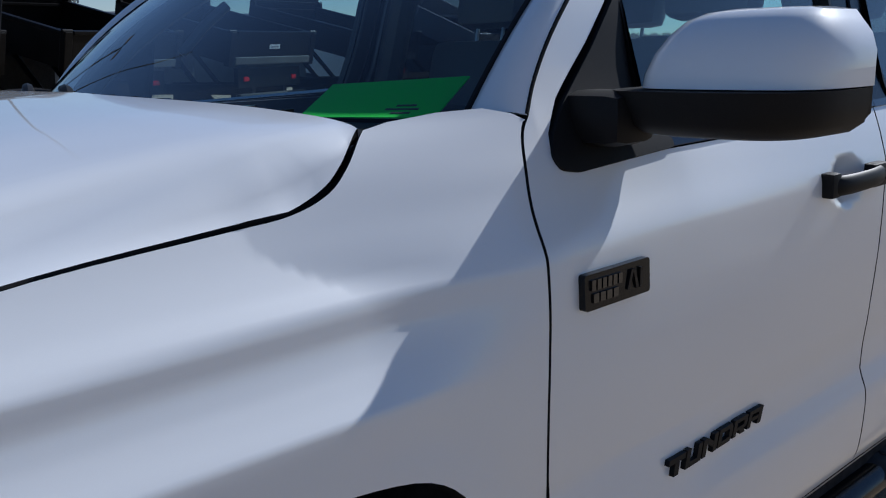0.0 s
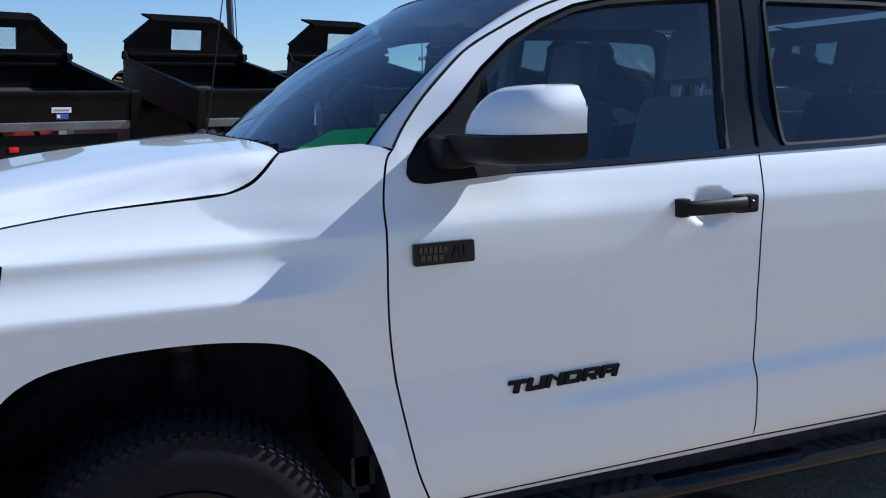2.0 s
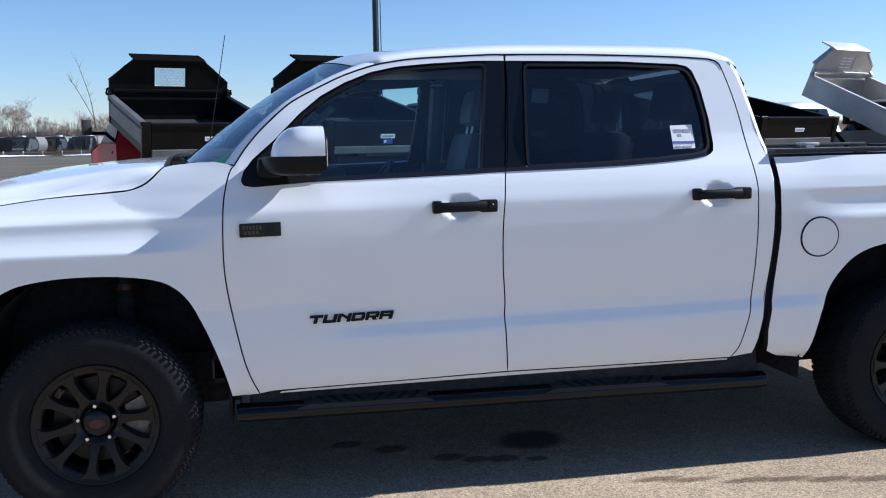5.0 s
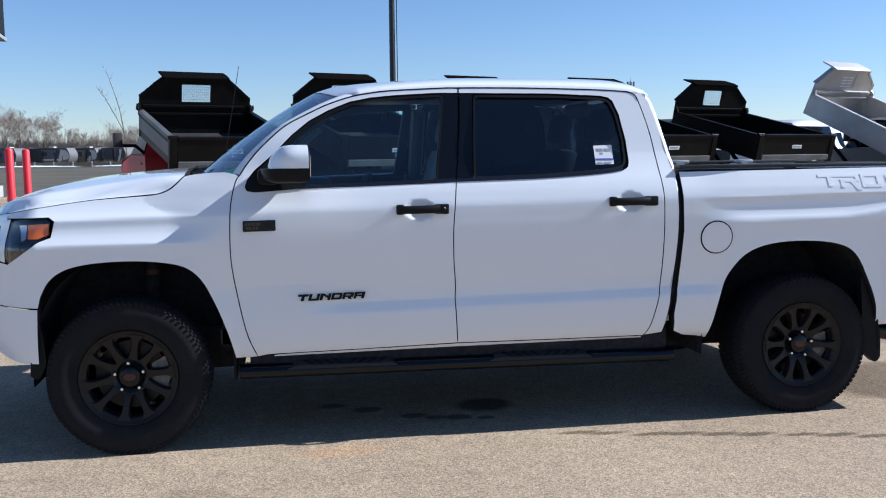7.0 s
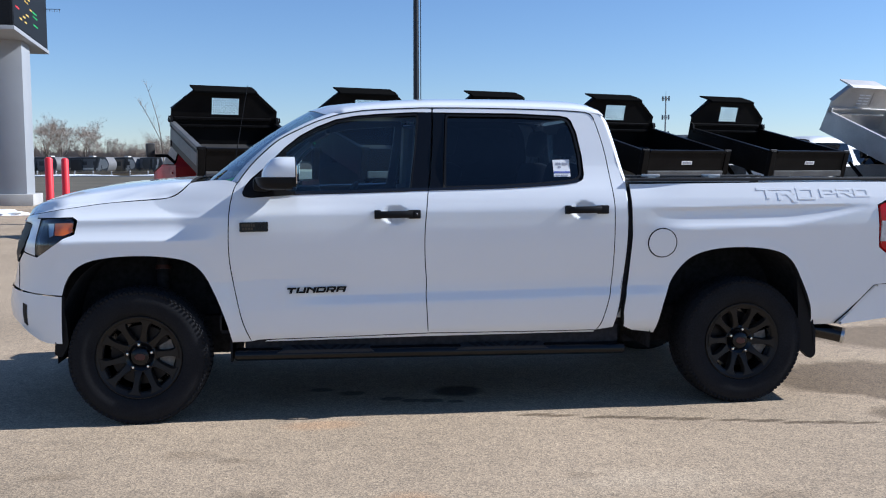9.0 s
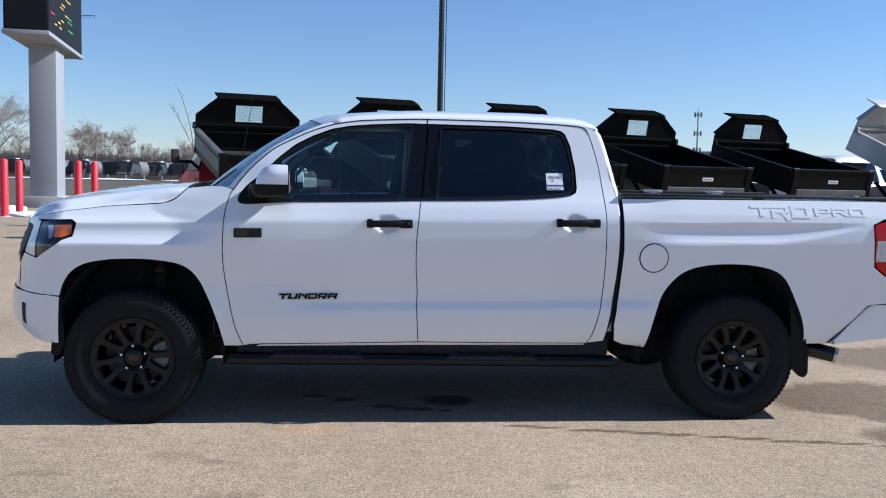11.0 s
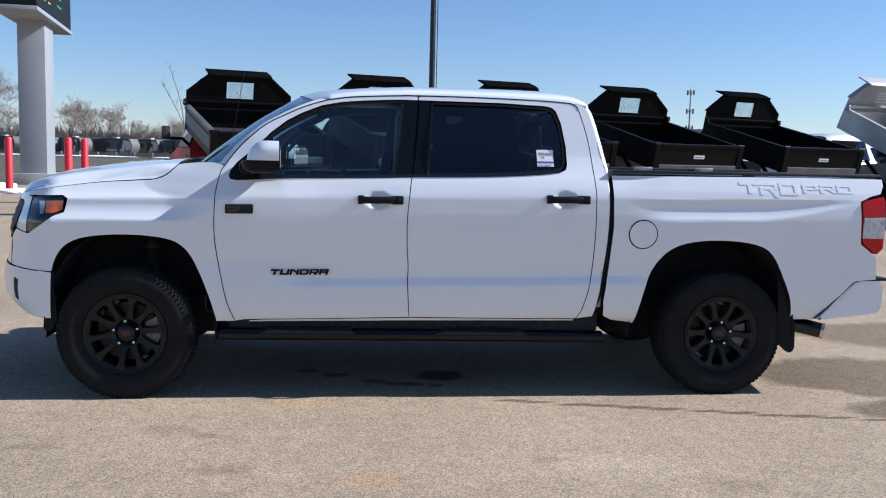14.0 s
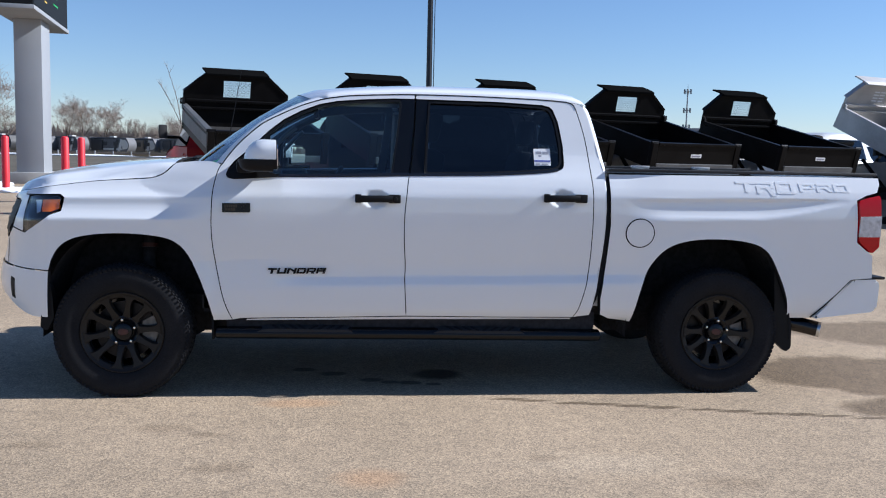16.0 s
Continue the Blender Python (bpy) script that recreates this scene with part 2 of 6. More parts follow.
DRY_REED = material("dry_reeds", (0.30, 0.235, 0.15), rough=0.95, grain=0.3, grain_scale=3)
BARK = material("grey_brown_bark", (0.14, 0.11, 0.085), rough=0.95, grain=0.25, grain_scale=12)
# Twig colour made paler for the far woods: distant haze is painted in.
HAZY_TWIG = material("hazy_leafless_scrub", (0.34, 0.255, 0.20), rough=0.95, grain=0.2, grain_scale=0.5, patch=0.3, patch_scale=0.03, spec=0.1)
TWIG = material("bare_twigs", (0.27, 0.215, 0.175), rough=0.95, grain=0.3, grain_scale=2)
RV_WHITE = material("off_white_gelcoat", (0.58, 0.56, 0.52), rough=0.6, grain=0.04, patch=0.05)
RV_DARK = material("dark_grey_gelcoat", (0.045, 0.045, 0.047), rough=0.6, grain=0.1, patch=0.1)
RV_GREY = material("grey_gelcoat", (0.13, 0.13, 0.135), rough=0.65, grain=0.05, patch=0.08)
RV_TAN = material("tan_gelcoat", (0.20, 0.165, 0.125), rough=0.65, grain=0.06, patch=0.05)
SCREEN = material("dark_led_screen", (0.010, 0.011, 0.013), rough=0.6, grain=0.25, grain_scale=25, spec=0.15)
PAVEMENT = pavement_material()
ROAD = material("dark_asphalt", (0.105, 0.092, 0.068), rough=0.95, grain=0.2, grain_scale=40, patch=0.25, patch_scale=0.15, spec=0.2)


def lamp_dots(name, color, strength):
    m = bpy.data.materials.new(name)
    m.use_nodes = True
    b = m.node_tree.nodes["Principled BSDF"]
    b.inputs["Base Color"].default_value = (*color, 1)
    b.inputs["Emission Color"].default_value = (*color, 1)
    b.inputs["Emission Strength"].default_value = strength
    return m


LED_RED, LED_GREEN, LED_AMBER = lamp_dots("red_led", (0.5, 0.02, 0.02), 0.3), lamp_dots("green_led", (0.02, 0.3, 0.06), 0.2), lamp_dots("amber_led", (0.45, 0.3, 0.05), 0.3)


# ---- building helpers ----
def thing(name, label, category, group="", at=None):
    ob = new(name)
    ob.empty_display_size = 0.1
    if at is not None:
        ob.matrix_world = at
    return tagged(ob, label, category, group)


def link_mesh(name, me, mat, parent, label=""):
    if len(me.materials) > 1:
        me.materials[0] = mat
    else:
        me.materials.append(mat)
    ob = new(name, me)
    if parent is not None:
        ob.parent = parent
    return tagged(ob, label)


def part(name, bm, mat, parent, label="", smooth=35):
    me = bpy.data.meshes.new(name)
    bmesh.ops.recalc_face_normals(bm, faces=bm.faces)
    bm.to_mesh(me)
    bm.free()
    if smooth:
        me.shade_smooth()
        me.set_sharp_from_angle(angle=radians(smooth))
    return link_mesh(name, me, mat, parent, label)


def box(bm, x0, x1, y0, y1, z0, z1, m=None, bevel=0.0):
    geo = bmesh.ops.create_cube(bm, size=1.0)["verts"]
    mm = Matrix.Translation(((x0 + x1) / 2, (y0 + y1) / 2, (z0 + z1) / 2)) @ Matrix.Diagonal((x1 - x0, y1 - y0, z1 - z0, 1))
    bmesh.ops.transform(bm, matrix=mm, verts=geo)
    if bevel:
        edges = list({e for v in geo for e in v.link_edges})
        made = bmesh.ops.bevel(bm, geom=edges, offset=bevel, segments=2, affect="EDGES", profile=0.6)
        geo = list({v for f in made["faces"] for v in f.verts} | {v for v in geo if v.is_valid})
    if m is not None:
        bmesh.ops.transform(bm, matrix=m, verts=geo)
    return bm


def boxed(x0, x1, y0, y1, z0, z1, m=None, bevel=0.0):
    return box(bmesh.new(), x0, x1, y0, y1, z0, z1, m, bevel)


def tube(bm, pts, radius, sides=10, squash=(1, 1), cap=True):
    """A tube along pts; radius is a number or one for each point."""
    pts = [Vector(p) for p in pts]
    rs = radius if isinstance(radius, (list, tuple)) else [radius] * len(pts)
    rings = []
    for i, p in enumerate(pts):
        d = (pts[min(i + 1, len(pts) - 1)] - pts[max(i - 1, 0)]).normalized()
        up = Vector((0, 0, 1)) if abs(d.z) < 0.95 else Vector((1, 0, 0))
        a = d.cross(up).normalized()
        b = a.cross(d)
        rings.append([bm.verts.new(p + rs[i] * (a * math.cos(t) * squash[0] + b * math.sin(t) * squash[1]))
                      for t in (2 * math.pi * k / sides for k in range(sides))])
    for r0, r1 in zip(rings, rings[1:]):
        for k in range(sides):
            bm.faces.new((r0[k], r0[(k + 1) % sides], r1[(k + 1) % sides], r1[k]))
    if cap:
        bm.faces.new(rings[0][::-1])
        bm.faces.new(rings[-1])
    return bm


def lathe(bm, profile, steps=64, axis="y", closed=False):
    """Turns (radius, along) points about the axis through the origin."""
    rings = []
    for k in range(steps):
        t = 2 * math.pi * k / steps
        c, s = math.cos(t), math.sin(t)
        rings.append([bm.verts.new((r * c, a, r * s) if axis == "y" else (r * c, r * s, a)) for r, a in profile])
    n = len(profile)
    for k in range(steps):
        r0, r1 = rings[k], rings[(k + 1) % steps]
        for i in range(n if closed else n - 1):
            j = (i + 1) % n
            bm.faces.new((r0[i], r0[j], r1[j], r1[i]))
    return bm


def prism(bm, outline, lo, hi, to=None):
    """A straight prism over a 2D outline between two heights; to maps (u, v, h) to a place."""
    to = to or (lambda u, v, h: (u, v, h))
    a = [bm.verts.new(to(u, v, lo)) for u, v in outline]
    b = [bm.verts.new(to(u, v, hi)) for u, v in outline]
    bm.faces.new(a[::-1])
    bm.faces.new(b)
    for i in range(len(a)):
        j = (i + 1) % len(a)
        bm.faces.new((a[i], a[j], b[j], b[i]))
    return bm


def smooth(a, b, x):
    t = min(1.0, max(0.0, (x - a) / (b - a)))
    return t * t * (3 - 2 * t)


def curve1(points):
    """A monotone cubic through (x, y) points, as a function."""
    xs, ys = [p[0] for p in points], [p[1] for p in points]
    d = [(ys[i + 1] - ys[i]) / (xs[i + 1] - xs[i]) for i in range(len(xs) - 1)]
    m = [d[0]] + [0 if d[i - 1] * d[i] <= 0 else 2 * d[i - 1] * d[i] / (d[i - 1] + d[i]) for i in range(1, len(d))] + [d[-1]]

    def f(x):
        if x <= xs[0]:
            return ys[0] + m[0] * (x - xs[0])
        if x >= xs[-1]:
            return ys[-1] + m[-1] * (x - xs[-1])
        i = max(k for k in range(len(xs) - 1) if xs[k] <= x)
        h = xs[i + 1] - xs[i]
        t = (x - xs[i]) / h
        return ((2 * t ** 3 - 3 * t * t + 1) * ys[i] + (t ** 3 - 2 * t * t + t) * h * m[i] + (3 * t * t - 2 * t ** 3) * ys[i + 1]
                + (t ** 3 - t * t) * h * m[i + 1])
    return f


def spline(points, n=6, closed=False):
    """A Catmull-Rom curve through points of any dimension."""
    p = [np.array(q, float) for q in points]
    out, count = [], len(p)
    for i in range(count if closed else count - 1):
        a, b, c, d = (p[(i + k) % count] if closed else p[min(max(i + k, 0), count - 1)] for k in (-1, 0, 1, 2))
        for k in range(n):
            t = k / n
            out.append(tuple(0.5 * (2 * b + (c - a) * t + (2 * a - 5 * b + 4 * c - d) * t * t + (3 * b - a - 3 * c + d) * t ** 3)))
    if not closed:
        out.append(tuple(p[-1]))
    return out


def rounded(outline, r, n=4):
    """An outline with its corners rounded by r."""
    out, count = [], len(outline)
    for i in range(count):
        a, b, c = (np.array(outline[(i + k) % count], float) for k in (-1, 0, 1))
        ra = min(r, 0.45 * np.linalg.norm(a - b), 0.45 * np.linalg.norm(c - b))
        p, q = b + (a - b) / np.linalg.norm(a - b) * ra, b + (c - b) / np.linalg.norm(c - b) * ra
        for k in range(n + 1):
            t = k / n
            out.append(tuple((1 - t) ** 2 * p + 2 * t * (1 - t) * b + t * t * q))
    return out


def area(poly):
    return 0.5 * sum(poly[i - 1][0] * poly[i][1] - poly[i][0] * poly[i - 1][1] for i in range(len(poly)))


def inset(poly, g):
    """Moves every point of a counter-clockwise outline inwards by g."""
    out, n = [], len(poly)
    for i in range(n):
        a, b, c = (np.array(poly[(i + k) % n]) for k in (-1, 0, 1))
        d = c - a
        d = d / (np.linalg.norm(d) or 1)
        out.append((b[0] - d[1] * g, b[1] + d[0] * g))
    return out


def clip_cell(poly, x0, x1, y0, y1):
    for k, lim, keep in ((0, x0, 1), (0, x1, -1), (1, y0, 1), (1, y1, -1)):
        out = []
        for i in range(len(poly)):
            p, q = poly[i - 1], poly[i]
            dp, dq = (p[k] - lim) * keep, (q[k] - lim) * keep
            if (dp < 0) != (dq < 0):
                t = dp / (dp - dq)
                r = [p[0] + (q[0] - p[0]) * t, p[1] + (q[1] - p[1]) * t]
                r[k] = lim
                out.append((r[0], r[1]))
            if dq >= 0:
                out.append(q)
        poly = out
        if not poly:
            return poly
    return poly


def without_spikes(poly):
    """Drops the points at which an outline turns straight back on itself."""
    poly, i = list(poly), 0
    while len(poly) > 2 and i < len(poly):
        p, q, r = poly[i - 1], poly[i], poly[(i + 1) % len(poly)]
        a, b, c, d = q[0] - p[0], q[1] - p[1], r[0] - q[0], r[1] - q[1]
        if abs(a * d - b * c) < 1e-9 and a * c + b * d <= 0:
            poly.pop(i)
            i = max(0, i - 2)
        else:
            i += 1
    return poly


CELLS = {}


def sheet_mesh(outline, surf, cell=0.03, gap=0.0025, flange=0.03, flip=1, key=None, dark_edge=False):
    """A body panel: the outline, in the two coordinates of the surface, filled with a grid that follows the surface, with a turned-in edge."""
    if key is not None and key in CELLS:
        poly, pts, faces = CELLS[key]
    else:
        poly = [p for i, p in enumerate(outline) if math.dist(p, outline[i - 1]) > 1e-5]
        if area(poly) < 0:
            poly = poly[::-1]
        poly = inset(poly, gap)
        xs, ys = [p[0] for p in poly], [p[1] for p in poly]
        pts, faces, index = [], [], {}
        i0, i1 = math.floor(min(xs) / cell), math.ceil(max(xs) / cell)
        j0, j1 = math.floor(min(ys) / cell), math.ceil(max(ys) / cell)
        for i in range(i0, i1):
            strip = clip_cell(poly, i * cell, (i + 1) * cell, min(ys) - 1, max(ys) + 1)
            if len(strip) < 3:
                continue
            for j in range(j0, j1):
                c = without_spikes(clip_cell(strip, i * cell, (i + 1) * cell, j * cell, (j + 1) * cell))
                ids = []
                for p in c:
                    k = (round(p[0] * 1e5), round(p[1] * 1e5))
                    if k not in index:
                        index[k] = len(pts)
                        pts.append(p)
                    if not ids or ids[-1] != index[k]:
                        ids.append(index[k])
                if len(ids) > 2 and ids[0] == ids[-1]:
                    ids.pop()
                if len(ids) > 2 and len(set(ids)) == len(ids) and abs(area([pts[k] for k in ids])) > 1e-8:
                    faces.append(ids)
        if key is not None:
            CELLS[key] = (poly, pts, faces)
    e = 2e-3

    def place(a, b):
        p = Vector(surf(a, b))
        return Vector((p.x, p.y * flip, p.z))

    def normal(a, b):
        return ((place(a + e, b) - place(a - e, b)).cross(place(a, b + e) - place(a, b - e)) * flip).normalized()

    verts, norms = [place(*p) for p in pts], [normal(*p) for p in pts]
    faces = [list(f) if flip > 0 else f[::-1] for f in faces]
    if flange:
        n = len(poly)
        rim = [(place(*p), normal(*p)) for p in poly]
        for i in range(n):
            (p, np_), (q, nq) = rim[i], rim[(i + 1) % n]
            k = len(verts)
            quad = [p, p - np_ * flange, q - nq * flange, q]
            out = ((q - p).cross(np_) * flip).normalized()
            verts += quad
            lean = [(out + np_).normalized(), out, out, (out + nq).normalized()]
            norms += lean
            faces.append([k, k + 1, k + 2, k + 3] if flip > 0 else [k + 3, k + 2, k + 1, k])
    me = bpy.data.meshes.new("panel")
    me.from_pydata([tuple(v) for v in verts], [], faces)
    # Dark faces on the turned-in edge paint the shade inside the seams.
    if dark_edge:
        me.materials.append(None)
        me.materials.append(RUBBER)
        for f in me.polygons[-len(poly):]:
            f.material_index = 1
    me.shade_smooth()
    me.normals_split_custom_set_from_vertices([tuple(v) for v in norms])
    return me


def panel(name, outline, surf, mat, parent, label="", cell=0.03, gap=0.0028, flange=0.03, flip=1):
    """A painted panel; on white ones the turned-in edge is dark, painting the seam's shade."""
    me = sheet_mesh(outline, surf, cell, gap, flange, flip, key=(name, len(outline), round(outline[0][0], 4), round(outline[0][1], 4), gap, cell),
                    dark_edge=mat is WHITE and flange > 0)
    return link_mesh(name, me, mat, parent, label)


def loft(name, rows, mat, parent, label="", closed=False):
    """A smooth skin over rows of points."""
    bm = bmesh.new()
    vs = [[bm.verts.new(p) for p in row] for row in rows]
    for r0, r1 in zip(vs, vs[1:]):
        n = len(r0)
        for i in range(n if closed else n - 1):
            j = (i + 1) % n
            bm.faces.new((r0[i], r0[j], r1[j], r1[i]))
    return part(name, bm, mat, parent, label, smooth=50)


# ---- ground ----
def ground():
    bm = bmesh.new()
    bmesh.ops.create_grid(bm, x_segments=40, y_segments=40, size=2500)
    for v in bm.verts:
        v.co.z = -0.07
    tagged(part("ground", bm, DRY_GRASS, None), "tan dry winter grass field reaching the horizon", "ground", kind="structure")
    lot = boxed(-70, 90, -60, 33, -0.3, 0)
    tagged(part("pavement", lot, PAVEMENT, None, smooth=0), "pale worn asphalt lot with exposed stones and stains", "pavement", kind="structure")
    road = boxed(-400, 400, 33, 150, -0.3, -0.02)
    tagged(part("road", road, ROAD, None, smooth=0), "wide dark olive-grey asphalt beyond the lot", "road", kind="structure")


ground()

# ---- the white pickup ----
# Nose towards -x, front axle at x = 0, rear axle at x = 3.70, middle line y = 0; its driver's side faces -y.
DOOR_PROFILE = curve1([(0.42, 0.910), (0.46, 0.946), (0.52, 0.970), (0.60, 0.979), (0.652, 0.9815), (0.672, 0.9803), (0.700, 0.9712), (0.730, 0.9625), (0.77, 0.9630), (0.86, 0.9730),
                       (1.0, 0.9852), (1.05, 0.9874), (1.10, 0.9876), (1.15, 0.9862), (1.206, 0.9840), (1.219, 0.982), (1.27, 0.966), (1.32, 0.948), (1.37, 0.926), (1.42, 0.906),
                       (1.5, 0.880), (1.6, 0.852), (1.7, 0.824), (1.8, 0.796), (1.87, 0.774)])
FENDER_PROFILE = curve1([(0.42, 0.93), (0.5, 0.965), (0.6, 0.978), (0.7, 0.982), (0.9, 0.985), (1.0, 0.990), (1.07, 0.9955), (1.080, 0.9950), (1.088, 0.991), (1.11, 0.978), (1.14, 0.963),
                         (1.17, 0.9545), (1.198, 0.9525), (1.205, 0.951), (1.215, 0.944), (1.24, 0.925), (1.28, 0.901), (1.32, 0.882), (1.36, 0.863), (1.39, 0.843), (1.42, 0.815), (1.5, 0.76)])
BED_PROFILE = curve1([(0.42, 0.93), (0.48, 0.962), (0.6, 0.985), (0.8, 0.992), (1.0, 1.000), (1.070, 1.0035), (1.084, 1.0010), (1.105, 0.9925), (1.13, 0.9850), (1.160, 0.9810), (1.188, 0.9800), (1.201, 0.9855), (1.208, 0.9865),
                      (1.217, 0.9845), (1.28, 0.9680), (1.33, 0.9540), (1.37, 0.941), (1.42, 0.912)])
BED_PLAIN = curve1([(0.42, 0.93), (0.48, 0.962), (0.6, 0.985), (0.8, 0.992), (1.0, 1.000), (1.070, 1.0035), (1.14, 0.9995), (1.195, 0.9915), (1.208, 0.9890),
                    (1.217, 0.9865), (1.28, 0.9690), (1.33, 0.9545), (1.37, 0.941), (1.42, 0.912)])


def arch_value(x, z, xc, half, top):
    return (abs((x - xc) / half) ** 2.7 + (max(0.0, z - 0.36) / (top - 0.36)) ** 2.7) ** (1 / 2.7)


FADE_START = curve1([(0.5, 0.20), (1.0, 0.15), (1.08, 0.18), (1.2, 0.22), (1.28, 0.10), (1.36, 0.08), (1.5, 0.08)])
FADE_END = curve1([(0.5, 0.55), (1.08, 0.52), (1.2, 0.58), (1.28, 0.59), (1.36, 0.59), (1.5, 0.59)])


def half_width(x, z):
    zc = z - 0.0146 * (min(max(x, -0.4), 4.7) - 0.6)
    f = 0.0
    if x < 0.6:
        x0, x1, even = FADE_START(z), FADE_END(z), 0.7 * smooth(1.19, 1.25, z)
        f = 1 - smooth(x0, x1, x) * (1 - even) - min(1.0, max(0.0, (x - x0) / (x1 - x0))) * even
    b = smooth(3.02, 3.34, x)
    w = DOOR_PROFILE(zc)
    if z > 1.2 and x < 1.35:
        w -= 0.012 * smooth(1.2, 1.31, z) * (1 - smooth(1.42, 1.6, z)) * (1 - smooth(0.55, 1.35, x))
    if z < 1.28 and x < 1.25:
        w += 0.006 * (1 - smooth(0.55, 1.25, x)) * (1 - smooth(1.14, 1.28, z)) * smooth(0.70, 0.98, z)
    if 0.655 < zc < 0.86:
        w += (1 - smooth(0.8, 1.2, x)) * max(0.0, 0.9815 - 0.0537 * (zc - 0.655) - w)
    if f > 0:
        w += f * (FENDER_PROFILE(zc) - w)
    if b > 0 and z < 1.5:
        plain, t = BED_PLAIN(zc), min(1.0, max(0.0, (x - 3.92) / 0.60))
        if t == 0 or zc > 1.208:
            w += b * (BED_PROFILE(zc) + (plain - BED_PROFILE(zc)) * t ** 2 - w)
        else:
            low = 1.070 + 0.105 * t ** 1.4
            zs = 1.208 - (1.208 - zc) * 0.138 / (1.208 - low)
            dent = 0.0 if zc < low else BED_PROFILE(zs) - BED_PLAIN(zs)
            w += b * (plain + dent * (1 - t ** 2) - w)
    if z < 1.3:
        w += 0.0075 * (min(max(x, 0.6), 3.2) - 0.6)
        for xc, half, top in ((0.045, 0.475, 0.985), (3.645, 0.52, 0.993)):
            v = arch_value(x, z, xc, half, top)
            w += 0.004 * (1 - smooth(1.0, 1.12, v))
    else:
        w += 0.0075 * (min(max(x, 0.6), 3.2) - 0.6) * max(0.0, 1 - (z - 1.3) / 0.2)
    return w


NOSE_X, NOSE_REACH, NOSE_POWER = -0.40, 0.47, 2 / 1.85


def side(a, z, off=0.0):
    """The body's flank; ahead of NOSE_X the first coordinate goes round the corner and across the nose."""
    if a >= NOSE_X:
        w = half_width(a, z) + off
        for hx, hz in ((1.492, 1.212), (2.648, 1.232)):
            d = ((a - hx) / 0.088) ** 2 + ((z - hz) / 0.058) ** 2
            if d < 1:
                w -= 0.024 * (1 - d) ** 1.3
        return (a, -w, z)
    th = min((NOSE_X - a) / 1.25, 1.0) * math.pi / 2
    w = half_width(NOSE_X, z) + off
    bulge = 1 + 0.12 * math.exp(-((z - 0.66) / 0.16) ** 2) - 0.25 * max(0.0, z - 1.0) / 0.3
    return (NOSE_X - (NOSE_REACH * bulge + off) * math.sin(th) ** NOSE_POWER, -w * math.cos(th) ** NOSE_POWER, z)


def nose(x):
    """The flank's first coordinate at which the nose has come to x."""
    return NOSE_X - 1.25 * math.asin(min(1.0, ((NOSE_X - x) / NOSE_REACH)) ** (1 / NOSE_POWER)) / (math.pi / 2)



def nose_at(x, z):
    """As nose(), with the nose's shorter reach higher up."""
    if x >= NOSE_X:
        return x
    reach = NOSE_REACH * (1 - 0.25 * max(0.0, z - 1.0) / 0.3)
    return NOSE_X - 1.25 * math.asin(min(1.0, ((NOSE_X - x) / reach)) ** (1 / NOSE_POWER)) / (math.pi / 2)


def deep(off):
    return lambda a, z: side(a, z, off)


ARCH_F = spline([(0.530, 0.462), (0.505, 0.56), (0.470, 0.665), (0.425, 0.775), (0.366, 0.885), (0.285, 0.949), (0.155, 0.976), (0.0, 0.984), (-0.15, 0.976),
                 (-0.275, 0.949), (-0.355, 0.893), (-0.405, 0.80), (-0.425, 0.762)], 4)
ARCH_R = spline([(3.125, 0.452), (3.146, 0.56), (3.180, 0.70), (3.228, 0.824), (3.326, 0.931), (3.475, 0.982), (3.68, 0.993), (3.88, 0.970), (3.995, 0.908),
                 (4.08, 0.76), (4.14, 0.613), (4.165, 0.48)], 4)
SEAM_A = spline([(0.578, 1.405), (0.556, 1.375), (0.536, 1.30), (0.526, 1.22), (0.521, 1.036), (0.531, 0.90), (0.560, 0.732), (0.595, 0.579), (0.642, 0.465)], 4)
SEAM_B = spline([(1.742, 1.853), (1.736, 1.706), (1.714, 1.453), (1.698, 1.356), (1.690, 1.303), (1.672, 1.12), (1.672, 0.95), (1.682, 0.804), (1.679, 0.72), (1.684, 0.62), (1.692, 0.492)], 4)
SEAM_C = spline([(2.70, 1.835), (2.737, 1.821), (2.758, 1.788), (2.793, 1.673), (2.818, 1.555), (2.833, 1.42), (2.843, 1.26), (2.843, 1.0), (2.835, 0.80), (2.812, 0.67), (2.775, 0.54), (2.745, 0.485)], 4)
DOOR_TOP = spline([(0.578, 1.405), (0.613, 1.457), (0.668, 1.524), (0.739, 1.593), (0.820, 1.659), (0.941, 1.722), (1.042, 1.768), (1.160, 1.807), (1.258, 1.826), (1.37, 1.839), (1.62, 1.852),
                   (1.742, 1.855), (2.08, 1.855), (2.40, 1.849), (2.58, 1.843), (2.70, 1.835)], 4)
HOOD_SEAM = spline([(-0.56, 1.228), (-0.45, 1.248), (-0.344, 1.264), (-0.145, 1.290), (0.075, 1.305), (0.160, 1.313), (0.218, 1.332), (0.255, 1.360), (0.286, 1.392), (0.300, 1.404)], 4)
hood_mid_z = curve1([(-0.90, 1.13), (-0.82, 1.20), (-0.74, 1.262), (-0.6, 1.318), (-0.4, 1.368), (-0.2, 1.398), (0.0, 1.418), (0.15, 1.430), (0.35, 1.44)])
BELT_F = [(0.645, 1.325), (0.75, 1.330), (1.2, 1.340), (1.696, 1.355)]
BELT_R = [(1.698, 1.357), (2.13, 1.367), (2.39, 1.380), (2.55, 1.393), (2.63, 1.406), (2.660, 1.424)]


